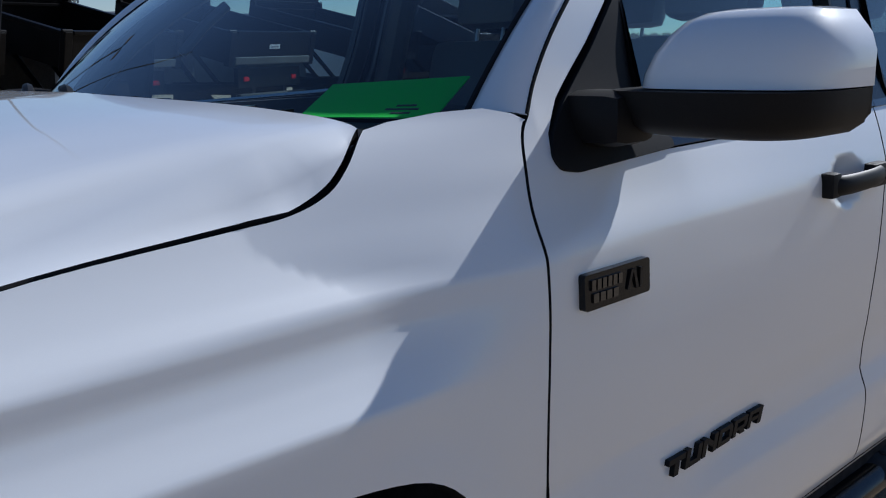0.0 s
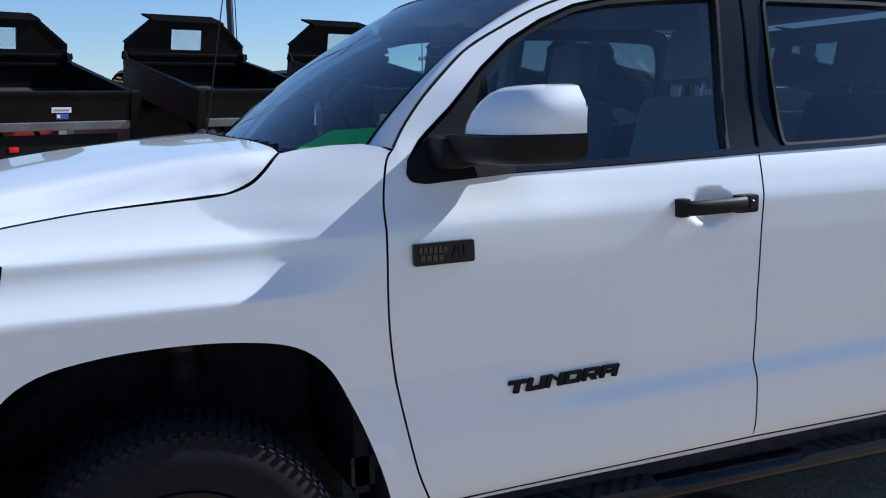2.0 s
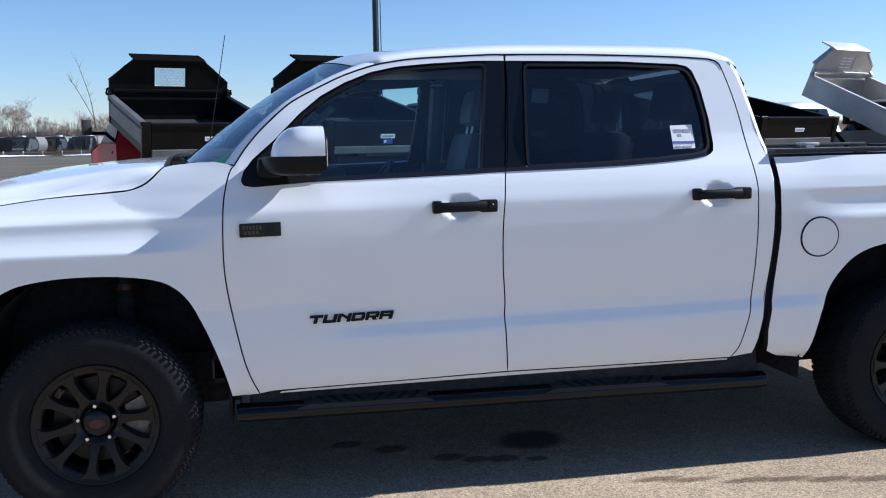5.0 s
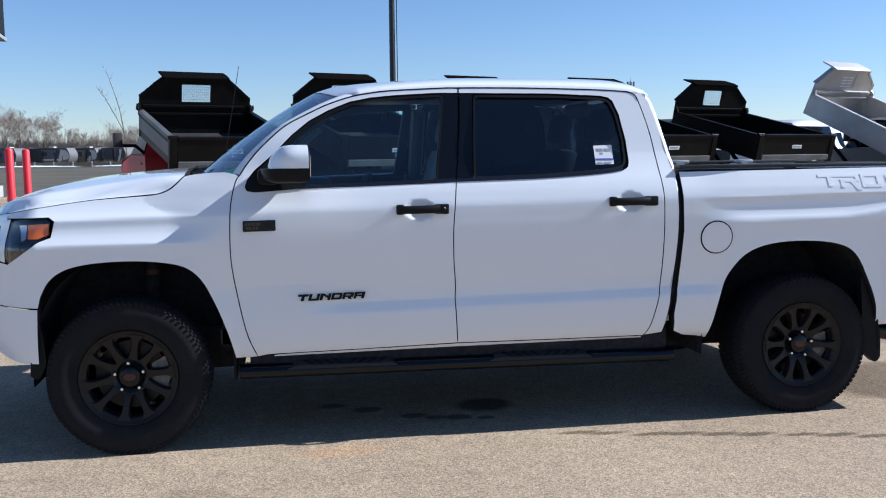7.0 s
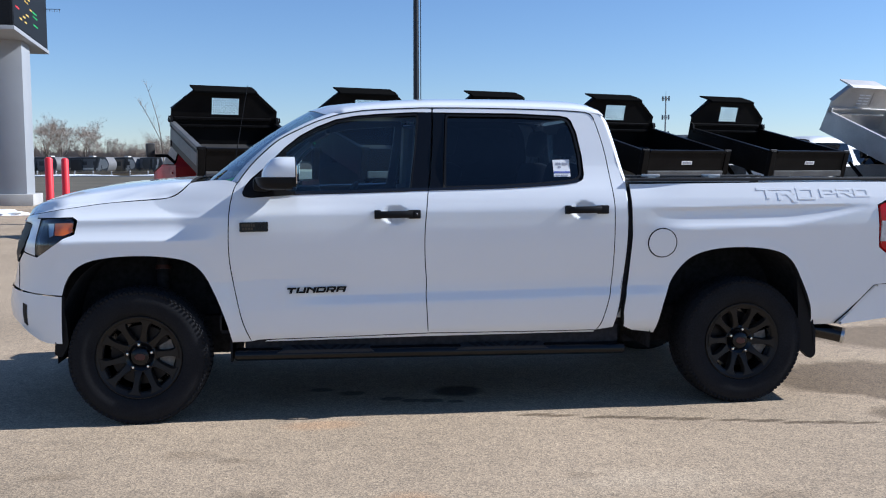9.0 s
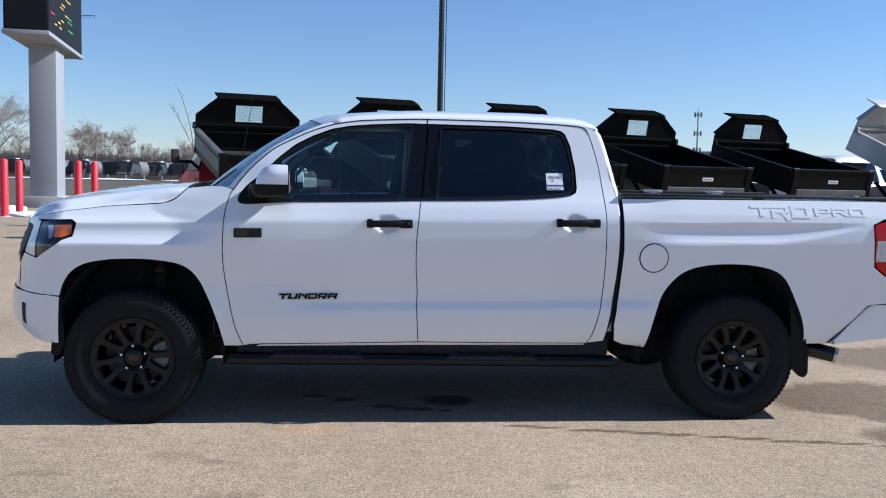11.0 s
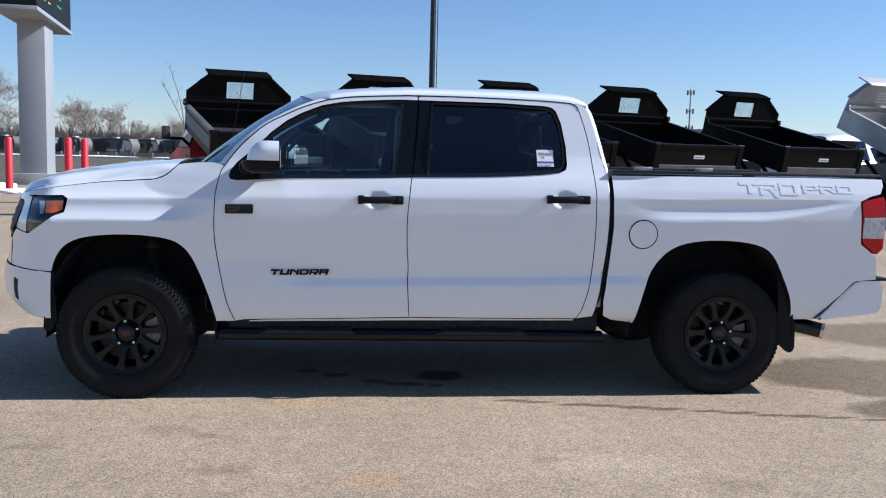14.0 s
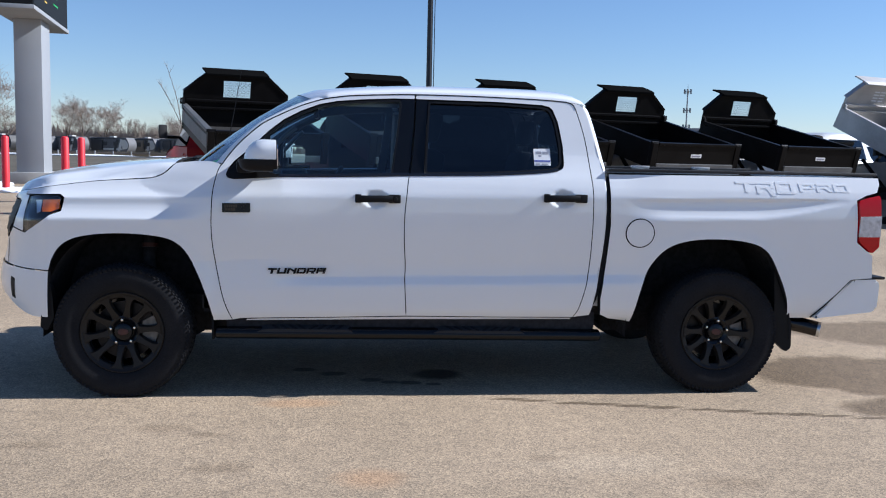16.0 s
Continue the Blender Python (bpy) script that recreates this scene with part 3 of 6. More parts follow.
rise_front = curve1([(0, 0), (0.05, 0.010), (0.066, 0.026), (0.088, 0.052), (0.115, 0.066), (0.2, 0.079), (0.4, 0.098), (0.88, 0.115)])
rise_rear = curve1([(0, 0), (0.008, 0.012), (0.022, 0.040), (0.036, 0.066), (0.052, 0.080), (0.08, 0.087), (0.15, 0.094), (0.4, 0.106), (0.88, 0.115)])
hood_low_z = curve1([(-0.9, 1.14), (-0.7, 1.198), (-0.56, 1.228), (-0.344, 1.264), (-0.145, 1.290), (0.075, 1.305), (0.160, 1.313), (0.35, 1.334)])


@functools.lru_cache(maxsize=None)
def rim(x):
    """How far in from the bonnet's low line its rim lies, as its own curve would have it and as the fender has it."""
    z = float(np.interp(x, [p[0] for p in HOOD_SEAM], [p[1] for p in HOOD_SEAM]))
    k, lo, hi = smooth(-0.25, 0.22, x), 0.0, 0.2
    want = (z - hood_low_z(x)) / (hood_mid_z(x) - hood_low_z(x)) * 0.115
    for _ in range(22):
        m = (lo + hi) / 2
        lo, hi = (m, hi) if rise_front(m) * (1 - k) + rise_rear(m) * k < want else (lo, m)
    return hi, hood_half(x) - half_width(x, z) + 0.0035


def hood_rise(x, d):
    k = smooth(-0.25, 0.22, x)
    if x > 0.08:
        own, fender = rim(min(round(x, 3), 0.30))
        d += (own - fender) * min(1.0, d / max(fender, 0.003)) * smooth(0.08, 0.24, x)
    return (rise_front(d) * (1 - k) + rise_rear(d) * k) * (hood_mid_z(x) - hood_low_z(x)) / 0.115


@functools.lru_cache(maxsize=None)
def hood_half(x):
    """Half the bonnet's width, narrowing round the nose."""
    z = hood_low_z(x)
    return -side(nose_at(x, z), z)[1]


def hood_surface(x, y):
    z = hood_low_z(x)
    d = max(0.0, hood_half(round(x, 4)) - abs(y))
    return (x, y, z + hood_rise(x, d))


def hood_edge_y(x, z):
    """Where the bonnet's rim, at the height z, lies across."""
    lo, hi = 0.0, 0.3
    for _ in range(24):
        m = (lo + hi) / 2
        lo, hi = (m, hi) if hood_low_z(x) + hood_rise(x, m) < z else (lo, m)
    return hood_half(round(x, 4)) - hi


truck = thing("pickup_truck", "white four-door pickup with black badges, wheels and trim", "pickup truck")


def window_outline_front():
    return rounded([(0.668, 1.337), (1.587, 1.357), (1.622, 1.58), (1.649, 1.812), (1.44, 1.800), (1.27, 1.786), (1.155, 1.763), (1.045, 1.719), (0.945, 1.664), (0.855, 1.594), (0.755, 1.492), (0.66, 1.408), (0.650, 1.36)], 0.02)


def window_outline_rear():
    return rounded([(1.803, 1.376), (2.128, 1.383), (2.391, 1.397), (2.585, 1.414), (2.632, 1.430), (2.645, 1.46), (2.643, 1.565), (2.618, 1.705), (2.590, 1.770), (2.570, 1.786), (2.535, 1.794), (2.256, 1.806),
                    (1.829, 1.808)], 0.02)


def frame_mesh(name, outer, inner, surf, mat, parent, label="", flip=1, depth=0.03):
    """A frame between two outlines of as many points, with depth, following the surface."""
    o, i_ = [], []
    for k in range(len(outer)):
        (a, b), (c, d) = (outer[k - 1], outer[k]), (inner[k - 1], inner[k])
        m = max(1, math.ceil(math.dist(a, b) / 0.05))
        for q in range(1, m + 1):
            t = q / m
            o.append((a[0] + (b[0] - a[0]) * t, a[1] + (b[1] - a[1]) * t))
            i_.append((c[0] + (d[0] - c[0]) * t, c[1] + (d[1] - c[1]) * t))
    n = len(o)
    bm = bmesh.new()
    rows = []
    for (p, q) in zip(o, i_):
        a, b = Vector(surf(*p)), Vector(surf(*q))
        row = [a + Vector((0, depth, 0)), a, b, b + Vector((0, depth, 0))]
        rows.append([bm.verts.new((v.x, v.y * flip, v.z)) for v in row])
    for k in range(n):
        r0, r1 = rows[k], rows[(k + 1) % n]
        for j in range(3):
            quad = (r0[j], r0[j + 1], r1[j + 1], r1[j])
            if len({tuple(round(c, 6) for c in v.co) for v in quad}) == 4:
                bm.faces.new(quad)
    return part(name, bm, mat, parent, label, smooth=40)


def door_handle(x0, x1, z, parent, lock, flip, slope=0.0146):
    """A pull handle over a scooped recess, with end caps, and a key lock on the front door."""
    xm = (x0 + x1) / 2
    w = half_width(xm, z)
    bm = bmesh.new()
    pts = [(x0 + 0.012, -(w + 0.004)), (x0 + 0.03, -(w + 0.020)), (x0 + 0.07, -(w + 0.028)), (xm, -(w + 0.030)), (x1 - 0.09, -(w + 0.028)), (x1 - 0.05, -(w + 0.022))]
    tube(bm, [(x, y * flip, z + slope * (x - xm)) for x, y in spline(pts, 4)], 0.021, 12, squash=(0.6, 1.0))
    h = part("handle", bm, BLACK_PLASTIC, parent, "black pull handle")
    for xa, xb in ((x0 - 0.002, x0 + 0.036), (x1 - 0.074, x1)):
        ya, yb = sorted((-(w - 0.01) * flip, -(w + 0.024) * flip))
        part("handle_base", boxed(xa, xb, ya, yb, z - 0.026, z + 0.026, bevel=0.008), BLACK_PLASTIC, h)
    if lock:
        lk = bmesh.new()
        lathe(lk, [(0.0, -0.006), (0.009, -0.006), (0.012, -0.003), (0.012, 0.004)], 20)
        bmesh.ops.transform(lk, matrix=Matrix.Translation((x1 - 0.03, -(w + 0.026) * flip, z)), verts=lk.verts)
        part("key_lock", lk, DISC, h, "dull metal key lock")


def build_side(flip):
    hs = [(nose_at(x, z), z) for x, z in HOOD_SEAM]
    # front fender, between bonnet seam, wheel arch and door seam
    cowl = [(0.34, 1.412), (0.42, 1.420), (0.50, 1.422), (0.55, 1.412)]
    fender = hs + cowl + SEAM_A[1:] + [(0.60, 0.462)] + ARCH_F + [(nose(-0.70), 0.775), (nose(-0.735), 0.93), (nose(-0.67), 1.0), (nose(-0.56), 0.980), (-0.34, 1.113), (-0.325, 1.190), (-0.35, 1.207), (nose(-0.54), 1.202), (nose_at(-0.63, 1.196), 1.197), (nose_at(-0.63, 1.212), 1.212)]
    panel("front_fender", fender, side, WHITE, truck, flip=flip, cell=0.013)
    # front door
    outline = SEAM_A[::-1] + [p for p in DOOR_TOP[1:] if p[0] < 1.735] + [(1.738, 1.853), (1.736, 1.826), (1.614, 1.826), (1.403, 1.814), (1.264, 1.801), (1.151, 1.778), (1.039, 1.734), (0.937, 1.679), (0.847, 1.607),
              (0.748, 1.507), (0.651, 1.424), (0.613, 1.375), (0.606, 1.350), (0.615, 1.332)]
    outline += spline(BELT_F, 4)[1:] + [p for p in SEAM_B if p[1] < 1.352] + [(1.2, 0.482), (0.75, 0.476), (0.69, 0.474)]
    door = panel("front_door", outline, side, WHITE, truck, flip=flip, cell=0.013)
    wf = window_outline_front()
    panel("pillar_cover", [(1.585, 1.359), (1.694, 1.359), (1.711, 1.453), (1.733, 1.706), (1.738, 1.825), (1.650, 1.825), (1.622, 1.58)], deep(-0.001), BLACK_SATIN, door, "satin black pillar cover", flip=flip)
    frame_mesh("window_seal", inset(wf, -0.0085), inset(wf, 0.003), deep(0.003), SEAL, door, "black rubber window seal", flip)
    g = panel("window_pane", wf, deep(-0.016), DOOR_GLASS, door, "lightly tinted door glass", flip=flip, flange=0.004, gap=0, cell=0.05)
    g.visible_shadow = False
    sill = spline([(x, z + 0.004) for x, z in BELT_F[1:]], 4)
    panel("sill_trim", [(x, z + 0.014) for x, z in sill][::-1] + [(x, z - 0.002) for x, z in sill], deep(0.005), BLACK_GLOSS, door, "black sill trim strip", flip=flip, gap=0, flange=0.02)
    panel("corner_cover", rounded([(0.650, 1.317), (0.90, 1.334), (0.90, 1.35), (0.835, 1.36), (0.842, 1.585), (0.835, 1.588), (0.748, 1.498), (0.655, 1.418), (0.612, 1.372), (0.599, 1.345), (0.610, 1.324)], 0.010), deep(0.007), BLACK_PLASTIC, door,
          "black triangular mirror base cover", flip=flip, gap=0, flange=0.03)
    panel("quarter_strip", [(0.842, 1.345), (0.856, 1.345), (0.856, 1.590), (0.842, 1.578)], deep(0.002), BLACK_PLASTIC, door, flip=flip, gap=0, flange=0.02)
    frame_mesh("inner_trim", inset(wf, -0.06), inset(wf, -0.001), deep(-0.034), DASH, door, "dark inner window trim", flip, depth=0.012)
    door_handle(1.372, 1.645, 1.215, door, flip == 1, flip)
    # rear door
    outline = [p for p in SEAM_B if p[1] < 1.354][::-1] + spline(BELT_R, 4) + [(2.667, 1.45), (2.663, 1.565), (2.637, 1.709), (2.607, 1.783), (2.585, 1.801), (2.540, 1.811), (2.256, 1.823), (1.743, 1.826), (1.745, 1.853)]
    outline += [p for p in DOOR_TOP if p[0] > 1.75] + SEAM_C[1:] + [(2.3, 0.486)]
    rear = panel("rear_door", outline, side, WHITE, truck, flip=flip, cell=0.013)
    wr = window_outline_rear()
    panel("pillar_cover", [(1.703, 1.361), (1.792, 1.365), (1.818, 1.80), (1.819, 1.823), (1.745, 1.825), (1.740, 1.706), (1.718, 1.453)], deep(-0.001), BLACK_SATIN, rear, "satin black pillar cover", flip=flip)
    frame_mesh("window_seal", inset(wr, -0.0085), inset(wr, 0.003), deep(0.003), SEAL, rear, "black rubber window seal", flip)
    g = panel("window_pane", wr, deep(-0.016), TINT, rear, "dark privacy glass", flip=flip, flange=0.004, gap=0, cell=0.05)
    g.visible_shadow = False
    frame_mesh("inner_trim", inset(wr, -0.06), inset(wr, -0.001), deep(-0.034), DASH, rear, "dark inner window trim", flip, depth=0.012)
    low = spline(BELT_R[:5], 4)
    panel("sill_trim", [(x, z + 0.013) for x, z in low][::-1] + [(x, z - 0.002) for x, z in low], deep(0.005), BLACK_GLOSS, rear, "black sill trim strip", flip=flip, gap=0, flange=0.02)
    door_handle(2.530, 2.800, 1.236, rear, False, flip)
    # cab corner behind the rear door
    back = [(2.785, 1.824), (2.815, 1.790), (2.840, 1.72), (2.872, 1.6), (2.900, 1.48), (2.923, 1.386), (2.924, 1.07), (2.906, 0.822), (2.872, 0.607), (2.848, 0.50)]
    corner = SEAM_C[::-1] + [(2.75, 1.832)] + back
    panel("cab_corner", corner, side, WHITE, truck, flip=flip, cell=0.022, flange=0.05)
    turn_in = []
    for x, z in spline(back, 3):
        r, w = 0.010 + 0.022 * smooth(1.36, 1.5, z), half_width(x, z) - 0.003
        turn_in.append([(x - 0.004 + r * math.sin(t), -(w - r * (1 - math.cos(t))) * flip, z) for t in np.linspace(0, math.pi / 2, 7)] + [(x - 0.004 + r, -(w - r - 0.06) * flip, z)])
    loft("cab_edge", turn_in, WHITE, truck, "rounded white rear edge of the cab")
    # cargo bed flank
    bed = [(2.948, 1.392), (2.956, 1.07), (2.940, 0.822), (2.910, 0.607), (2.918, 0.505), (2.98, 0.475)] + ARCH_R + [(4.33, 0.483), (4.42, 0.56), (4.585, 0.742), (4.715, 0.752), (4.705, 0.90),
           (4.592, 0.985), (4.575, 1.255), (4.64, 1.285), (4.715, 1.305), (4.74, 1.36), (4.735, 1.402), (4.153, 1.402), (3.587, 1.397)]
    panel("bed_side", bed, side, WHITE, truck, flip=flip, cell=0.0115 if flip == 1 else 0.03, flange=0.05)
    if flip == 1:
        def circle(r, n=48):
            return [(3.147 + r * math.cos(2 * math.pi * k / n), 1.028 + r * math.sin(2 * math.pi * k / n)) for k in range(n)]

        fuel = panel("fuel_door", circle(0.0855), deep(0.0045), WHITE, truck, "round white fuel door", gap=0, flange=0.004, cell=0.02)
        # Not a rubber part: the dark ring paints the shaded gap round the fuel door.
        frame_mesh("seal", circle(0.0925), circle(0.084), deep(0.002), UNDER, fuel, "dark ring standing for the shaded gap round the fuel door", 1, depth=0.01)
    # rail cap along the top of the bed
    rail = bmesh.new()
    w = half_width(3.8, 1.40)
    for x0, x1 in ((2.952, 4.735),):
        box(rail, x0, x1, *sorted((-w * flip - 0.002 * flip, -(w - 0.10) * flip)), 1.398, 1.418, pose(0, 0, 0, 0, -0.15, 0), bevel=0.006)
    part("rail_cap", rail, LINER, truck, "black plastic bed rail cap")
    # lamps
    surround = [(nose(-0.574), 0.985), (nose(-0.584), 1.10), (nose(-0.574), 1.200), (nose_at(-0.63, 1.2), 1.200), (nose(-0.655), 1.10), (nose(-0.67), 1.004)]
    panel("lamp_surround", surround, side, WHITE, truck, "white strip between lamp and grille", flip=flip, flange=0.03)
    lamp = [(-0.340, 1.186), (-0.355, 1.203), (nose(-0.50), 1.202), (nose(-0.560), 1.192), (nose(-0.578), 1.10), (nose(-0.568), 1.0), (nose(-0.548), 0.983), (-0.352, 1.112)]
    bezel = panel("headlamp", rounded(lamp, 0.015), deep(-0.012), BLACK_GLOSS, truck, "black-framed headlamp with amber corner", flip=flip)
    panel("amber_reflector", rounded([(-0.348, 1.124), (-0.346, 1.181), (nose(-0.457), 1.177), (nose(-0.455), 1.104), (-0.40, 1.104)], 0.008), deep(-0.004), AMBER, bezel, "amber side reflector", flip=flip)
    panel("reflector", rounded([(nose(-0.46), 1.178), (nose(-0.545), 1.176), (nose(-0.556), 1.10), (nose(-0.545), 1.02), (nose(-0.46), 1.07)], 0.015), deep(-0.005), TIP, bezel, "smoked lamp reflector", flip=flip)
    panel("inner_reflector", rounded([(nose(-0.462), 1.176), (nose(-0.512), 1.174), (nose(-0.488), 1.092), (nose(-0.460), 1.104)], 0.006), deep(-0.003), STEEL, bezel, "bright inner reflector", flip=flip)
    panel("lens", rounded(lamp, 0.015), deep(0.004), CLEAR, bezel, "clear lamp lens", flip=flip, flange=0.01).visible_shadow = False
    tail = [(4.582, 1.252), (4.64, 1.275), (4.728, 1.293), (4.738, 1.27), (4.742, 0.955), (4.695, 0.912), (4.600, 0.988)]
    tl = panel("tail_lamp", rounded(tail, 0.015), deep(0.006), RED_LENS, truck, "red tail lamp with a pale middle", flip=flip, flange=0.06)
    panel("reversing_lens", [(4.594, 1.02), (4.594, 1.155), (4.74, 1.160), (4.742, 1.02)], deep(0.010), PALE_LENS, tl, "pale reversing lens", flip=flip, flange=0.01)
    # bumper corners
    bump = [(-0.425, 0.759), (nose(-0.60), 0.771), (-1.64, 0.771), (-1.64, 0.60), (nose(-0.76), 0.59)] + spline([(nose(-0.70), 0.572), (nose(-0.63), 0.530), (nose(-0.56), 0.497), (nose(-0.50), 0.481), (-0.445, 0.483)], 3)
    bp = panel("front_bumper", bump, deep(0.006), WHITE, truck, "white painted front bumper", flip=flip, flange=0.05)
    panel("fog_recess", rounded([(nose(-0.615), 0.70), (nose(-0.645), 0.71), (nose(-0.645), 0.585), (nose(-0.62), 0.57)], 0.008), deep(0.010), BLACK_PLASTIC, bp, "black fog lamp recess", flip=flip, flange=0.02)
    valance = [(nose(-0.703), 0.777), (-1.64, 0.777), (-1.64, 0.93), (nose(-0.738), 0.93)]
    panel("bumper_valance", valance, deep(0.001), WHITE, truck, "white valance under the grille", flip=flip, flange=0.04)
    grille = [(nose(-0.65), 1.165), (-1.64, 1.165), (-1.64, 0.935), (nose(-0.745), 0.935), (nose(-0.68), 1.03)]
    gr = panel("grille", grille, deep(0.002), BLACK_PLASTIC, truck, "black front grille", flip=flip, flange=0.05)
    for k in range(3):
        z = 0.96 + 0.065 * k
        panel("grille_bar", [(nose(-0.78), z), (-1.64, z), (-1.64, z + 0.025), (nose(-0.78), z + 0.025)], deep(0.006), BLACK_GLOSS, gr, flip=flip, flange=0.02)
    # arch liner, mud flap, added dark sheet that shades the seams from behind
    for xc, half, top, out in ((0.05, 0.50, 1.0, 0.945), (3.645, 0.54, 1.01, 0.955)):
        rows = []
        for t in np.linspace(0.0, math.pi, 30):
            c, s = math.cos(t), math.sin(t)
            x, z = xc + (half + 0.01) * math.copysign(abs(c) ** 0.8, c), 0.36 + (top - 0.355) * math.copysign(abs(s) ** 0.8, s)
            rows.append([(x, -out * flip, z), (x, -0.40 * flip, z)])
        loft("arch_liner", rows, UNDER, truck, "black wheel arch liner")
        part("arch_wall", boxed(xc - half, xc + half, *sorted((-0.42 * flip, -0.36 * flip)), 0.30, top), UNDER, truck, smooth=0)
    flap = bmesh.new()
    box(flap, -0.006, 0.006, -0.12, 0.10, -0.36, 0, bevel=0.004)
    bmesh.ops.transform(flap, matrix=pose(4.155, -0.86 * flip, 0.70, 0, -6, 0), verts=flap.verts)
    part("mud_flap", flap, RUBBER, truck, "black rubber mud flap")
    guard = bmesh.new()
    prism(guard, rounded([(4.06, 0.80), (4.135, 0.62), (4.20, 0.45), (4.205, 0.29), (4.17, 0.262), (4.085, 0.34), (4.075, 0.60)], 0.02), -0.975, -0.93, lambda u, v, h: (u, h * flip, v))
    part("mud_guard", guard, BLACK_PLASTIC, truck, "black rear mud guard", smooth=30)
    guard = bmesh.new()
    prism(guard, rounded([(-0.43, 0.76), (-0.40, 0.62), (-0.39, 0.48), (-0.43, 0.40), (-0.47, 0.42), (-0.455, 0.60)], 0.015), -0.965, -0.90, lambda u, v, h: (u, h * flip, v))
    part("mud_guard", guard, BLACK_PLASTIC, truck, "black front mud guard", smooth=30)
    part("mud_flap", boxed(0.515, 0.53, *sorted((-0.93 * flip, -0.70 * flip)), 0.34, 0.56, bevel=0.004), RUBBER, truck, "black rubber mud flap")
    # An added dark sheet shows through the seams as their shade.
    skin = [(-0.3, 1.15), (-0.3, 1.0), (0.45, 1.0), (0.55, 0.55), (0.62, 0.50), (2.85, 0.50), (2.9, 0.6), (2.95, 0.8), (3.15, 0.9), (3.15, 1.34), (0.25, 1.34)]
    panel("seam_backing", skin, deep(-0.034), UNDER, truck, "dark sheet added behind the seams so that the gaps look shaded", flip=flip, cell=0.08, flange=0)
    sill_edge = [(0.72, 0.462), (1.2, 0.466), (1.692, 0.470), (2.735, 0.471), (2.73, 0.4835), (2.3, 0.485), (1.692, 0.490), (1.2, 0.4815), (0.80, 0.4757), (0.73, 0.4722)]
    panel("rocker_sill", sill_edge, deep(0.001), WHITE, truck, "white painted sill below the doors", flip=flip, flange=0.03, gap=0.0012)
    part("rocker", boxed(0.60, 2.90, *sorted((-0.93 * flip, -0.80 * flip)), 0.40, 0.52, bevel=0.02), UNDER, truck, "dark rocker below the doors")


for flip in (1, -1):
    build_side(flip)


def build_top():
    # bonnet
    left = [(x, -hood_edge_y(x, z)) for x, z in HOOD_SEAM]
    rear = spline([left[-1], (0.299, -0.80), (0.292, -0.62), (0.277, -0.40), (0.264, -0.2), (0.260, 0.0)], 4)[1:]
    front = [(-0.785, 0.0), (-0.77, -0.22)] + [(x, -hood_half(x) + 0.012) for x in (-0.74, -0.70, -0.66, -0.61)]
    half = front + left + rear
    outline = half + [(x, -y) for x, y in half[::-1][1:-1]]
    panel("hood", outline, hood_surface, WHITE, truck, "white bonnet with raised middle", cell=0.03, flange=0.025)
    rows = []
    edge = spline([left[0]] + front[::-1], 3)
    for x, y in edge + [(x, -y) for x, y in edge[::-1][1:]]:
        out = Vector((x + 0.15, y * 0.8, 0)).normalized()
        p = Vector(hood_surface(x, y))
        rows.append([p + Vector((0, 0, -0.002)) + out * 0.003, p + out * 0.012 + Vector((0, 0, -0.010)), p + out * 0.020 + Vector((0, 0, -0.028)), Vector((p.x, p.y, 1.168)) + out * 0.022])
    loft("nose_panel", rows, WHITE, truck, "white nose strip above the grille")

    # windscreen between its bottom and top curves
    def shield(u, v, off=0.0):
        a = abs(u)
        bx, by, bz = 0.305 + 0.22 * a ** 2.4, 0.815 * u, 1.394 - 0.004 * a ** 2
        tx, ty, tz = 0.985 + 0.115 * a ** 2, 0.690 * u, 1.868 - 0.058 * a ** 2.2
        k = 4 * v * (1 - v)
        return (bx + (tx - bx) * v - (0.012 + 0.036 * a * a) * k - off * 0.5, by + (ty - by) * v + math.copysign(0.028 * a * a * k, u), bz + (tz - bz) * v + 0.022 * k + off)

    g = link_mesh("windscreen", sheet_mesh([(-1, 0), (1, 0), (1, 1), (-1, 1)], lambda u, v: shield(-u, v), cell=0.06, gap=0, flange=0.0), SHIELD_GLASS, truck, "clear windscreen glass")
    g.visible_shadow = False
    bm = bmesh.new()
    n = 30
    band = []
    for k in range(n + 1):
        u = -1 + 2 * k / n
        band.append((shield(u, 0.0, 0.002), shield(u, 0.012, 0.002)))
    vs = [[bm.verts.new(p) for p in b] for b in band]
    for r0, r1 in zip(vs, vs[1:]):
        bm.faces.new((r0[0], r1[0], r1[1], r0[1]))
    part("windscreen_border", bm, BLACK_SATIN, truck, "black border of the windscreen")

    # roof with its side rails, from door seam to door seam
    top = [p for p in DOOR_TOP if p[0] >= 1.17] + [(2.75, 1.831), (2.80, 1.826), (2.822, 1.813)]
    roof_z = curve1([(1.0, 1.856), (1.15, 1.880), (1.3, 1.901), (1.55, 1.923), (1.83, 1.935), (2.3, 1.935), (2.60, 1.930), (2.70, 1.921), (2.76, 1.907), (2.80, 1.880), (2.825, 1.842)])
    rows = [[shield(math.copysign(math.cos((1 - abs(k) / 14) * math.pi / 2) ** 0.75, k) if k else 0.0, 1.0, 0.003) for k in range(-14, 15)]]
    for x, z in top:
        w, zr, row = half_width(x, z), roof_z(x), []
        for k in range(-14, 15):
            th = (1 - abs(k) / 14) * math.pi / 2
            yy = w * math.cos(th) ** 0.75
            zz = z + (zr - z) * math.sin(th) ** 0.8 + 0.012 * (1 - (yy / w) ** 2)
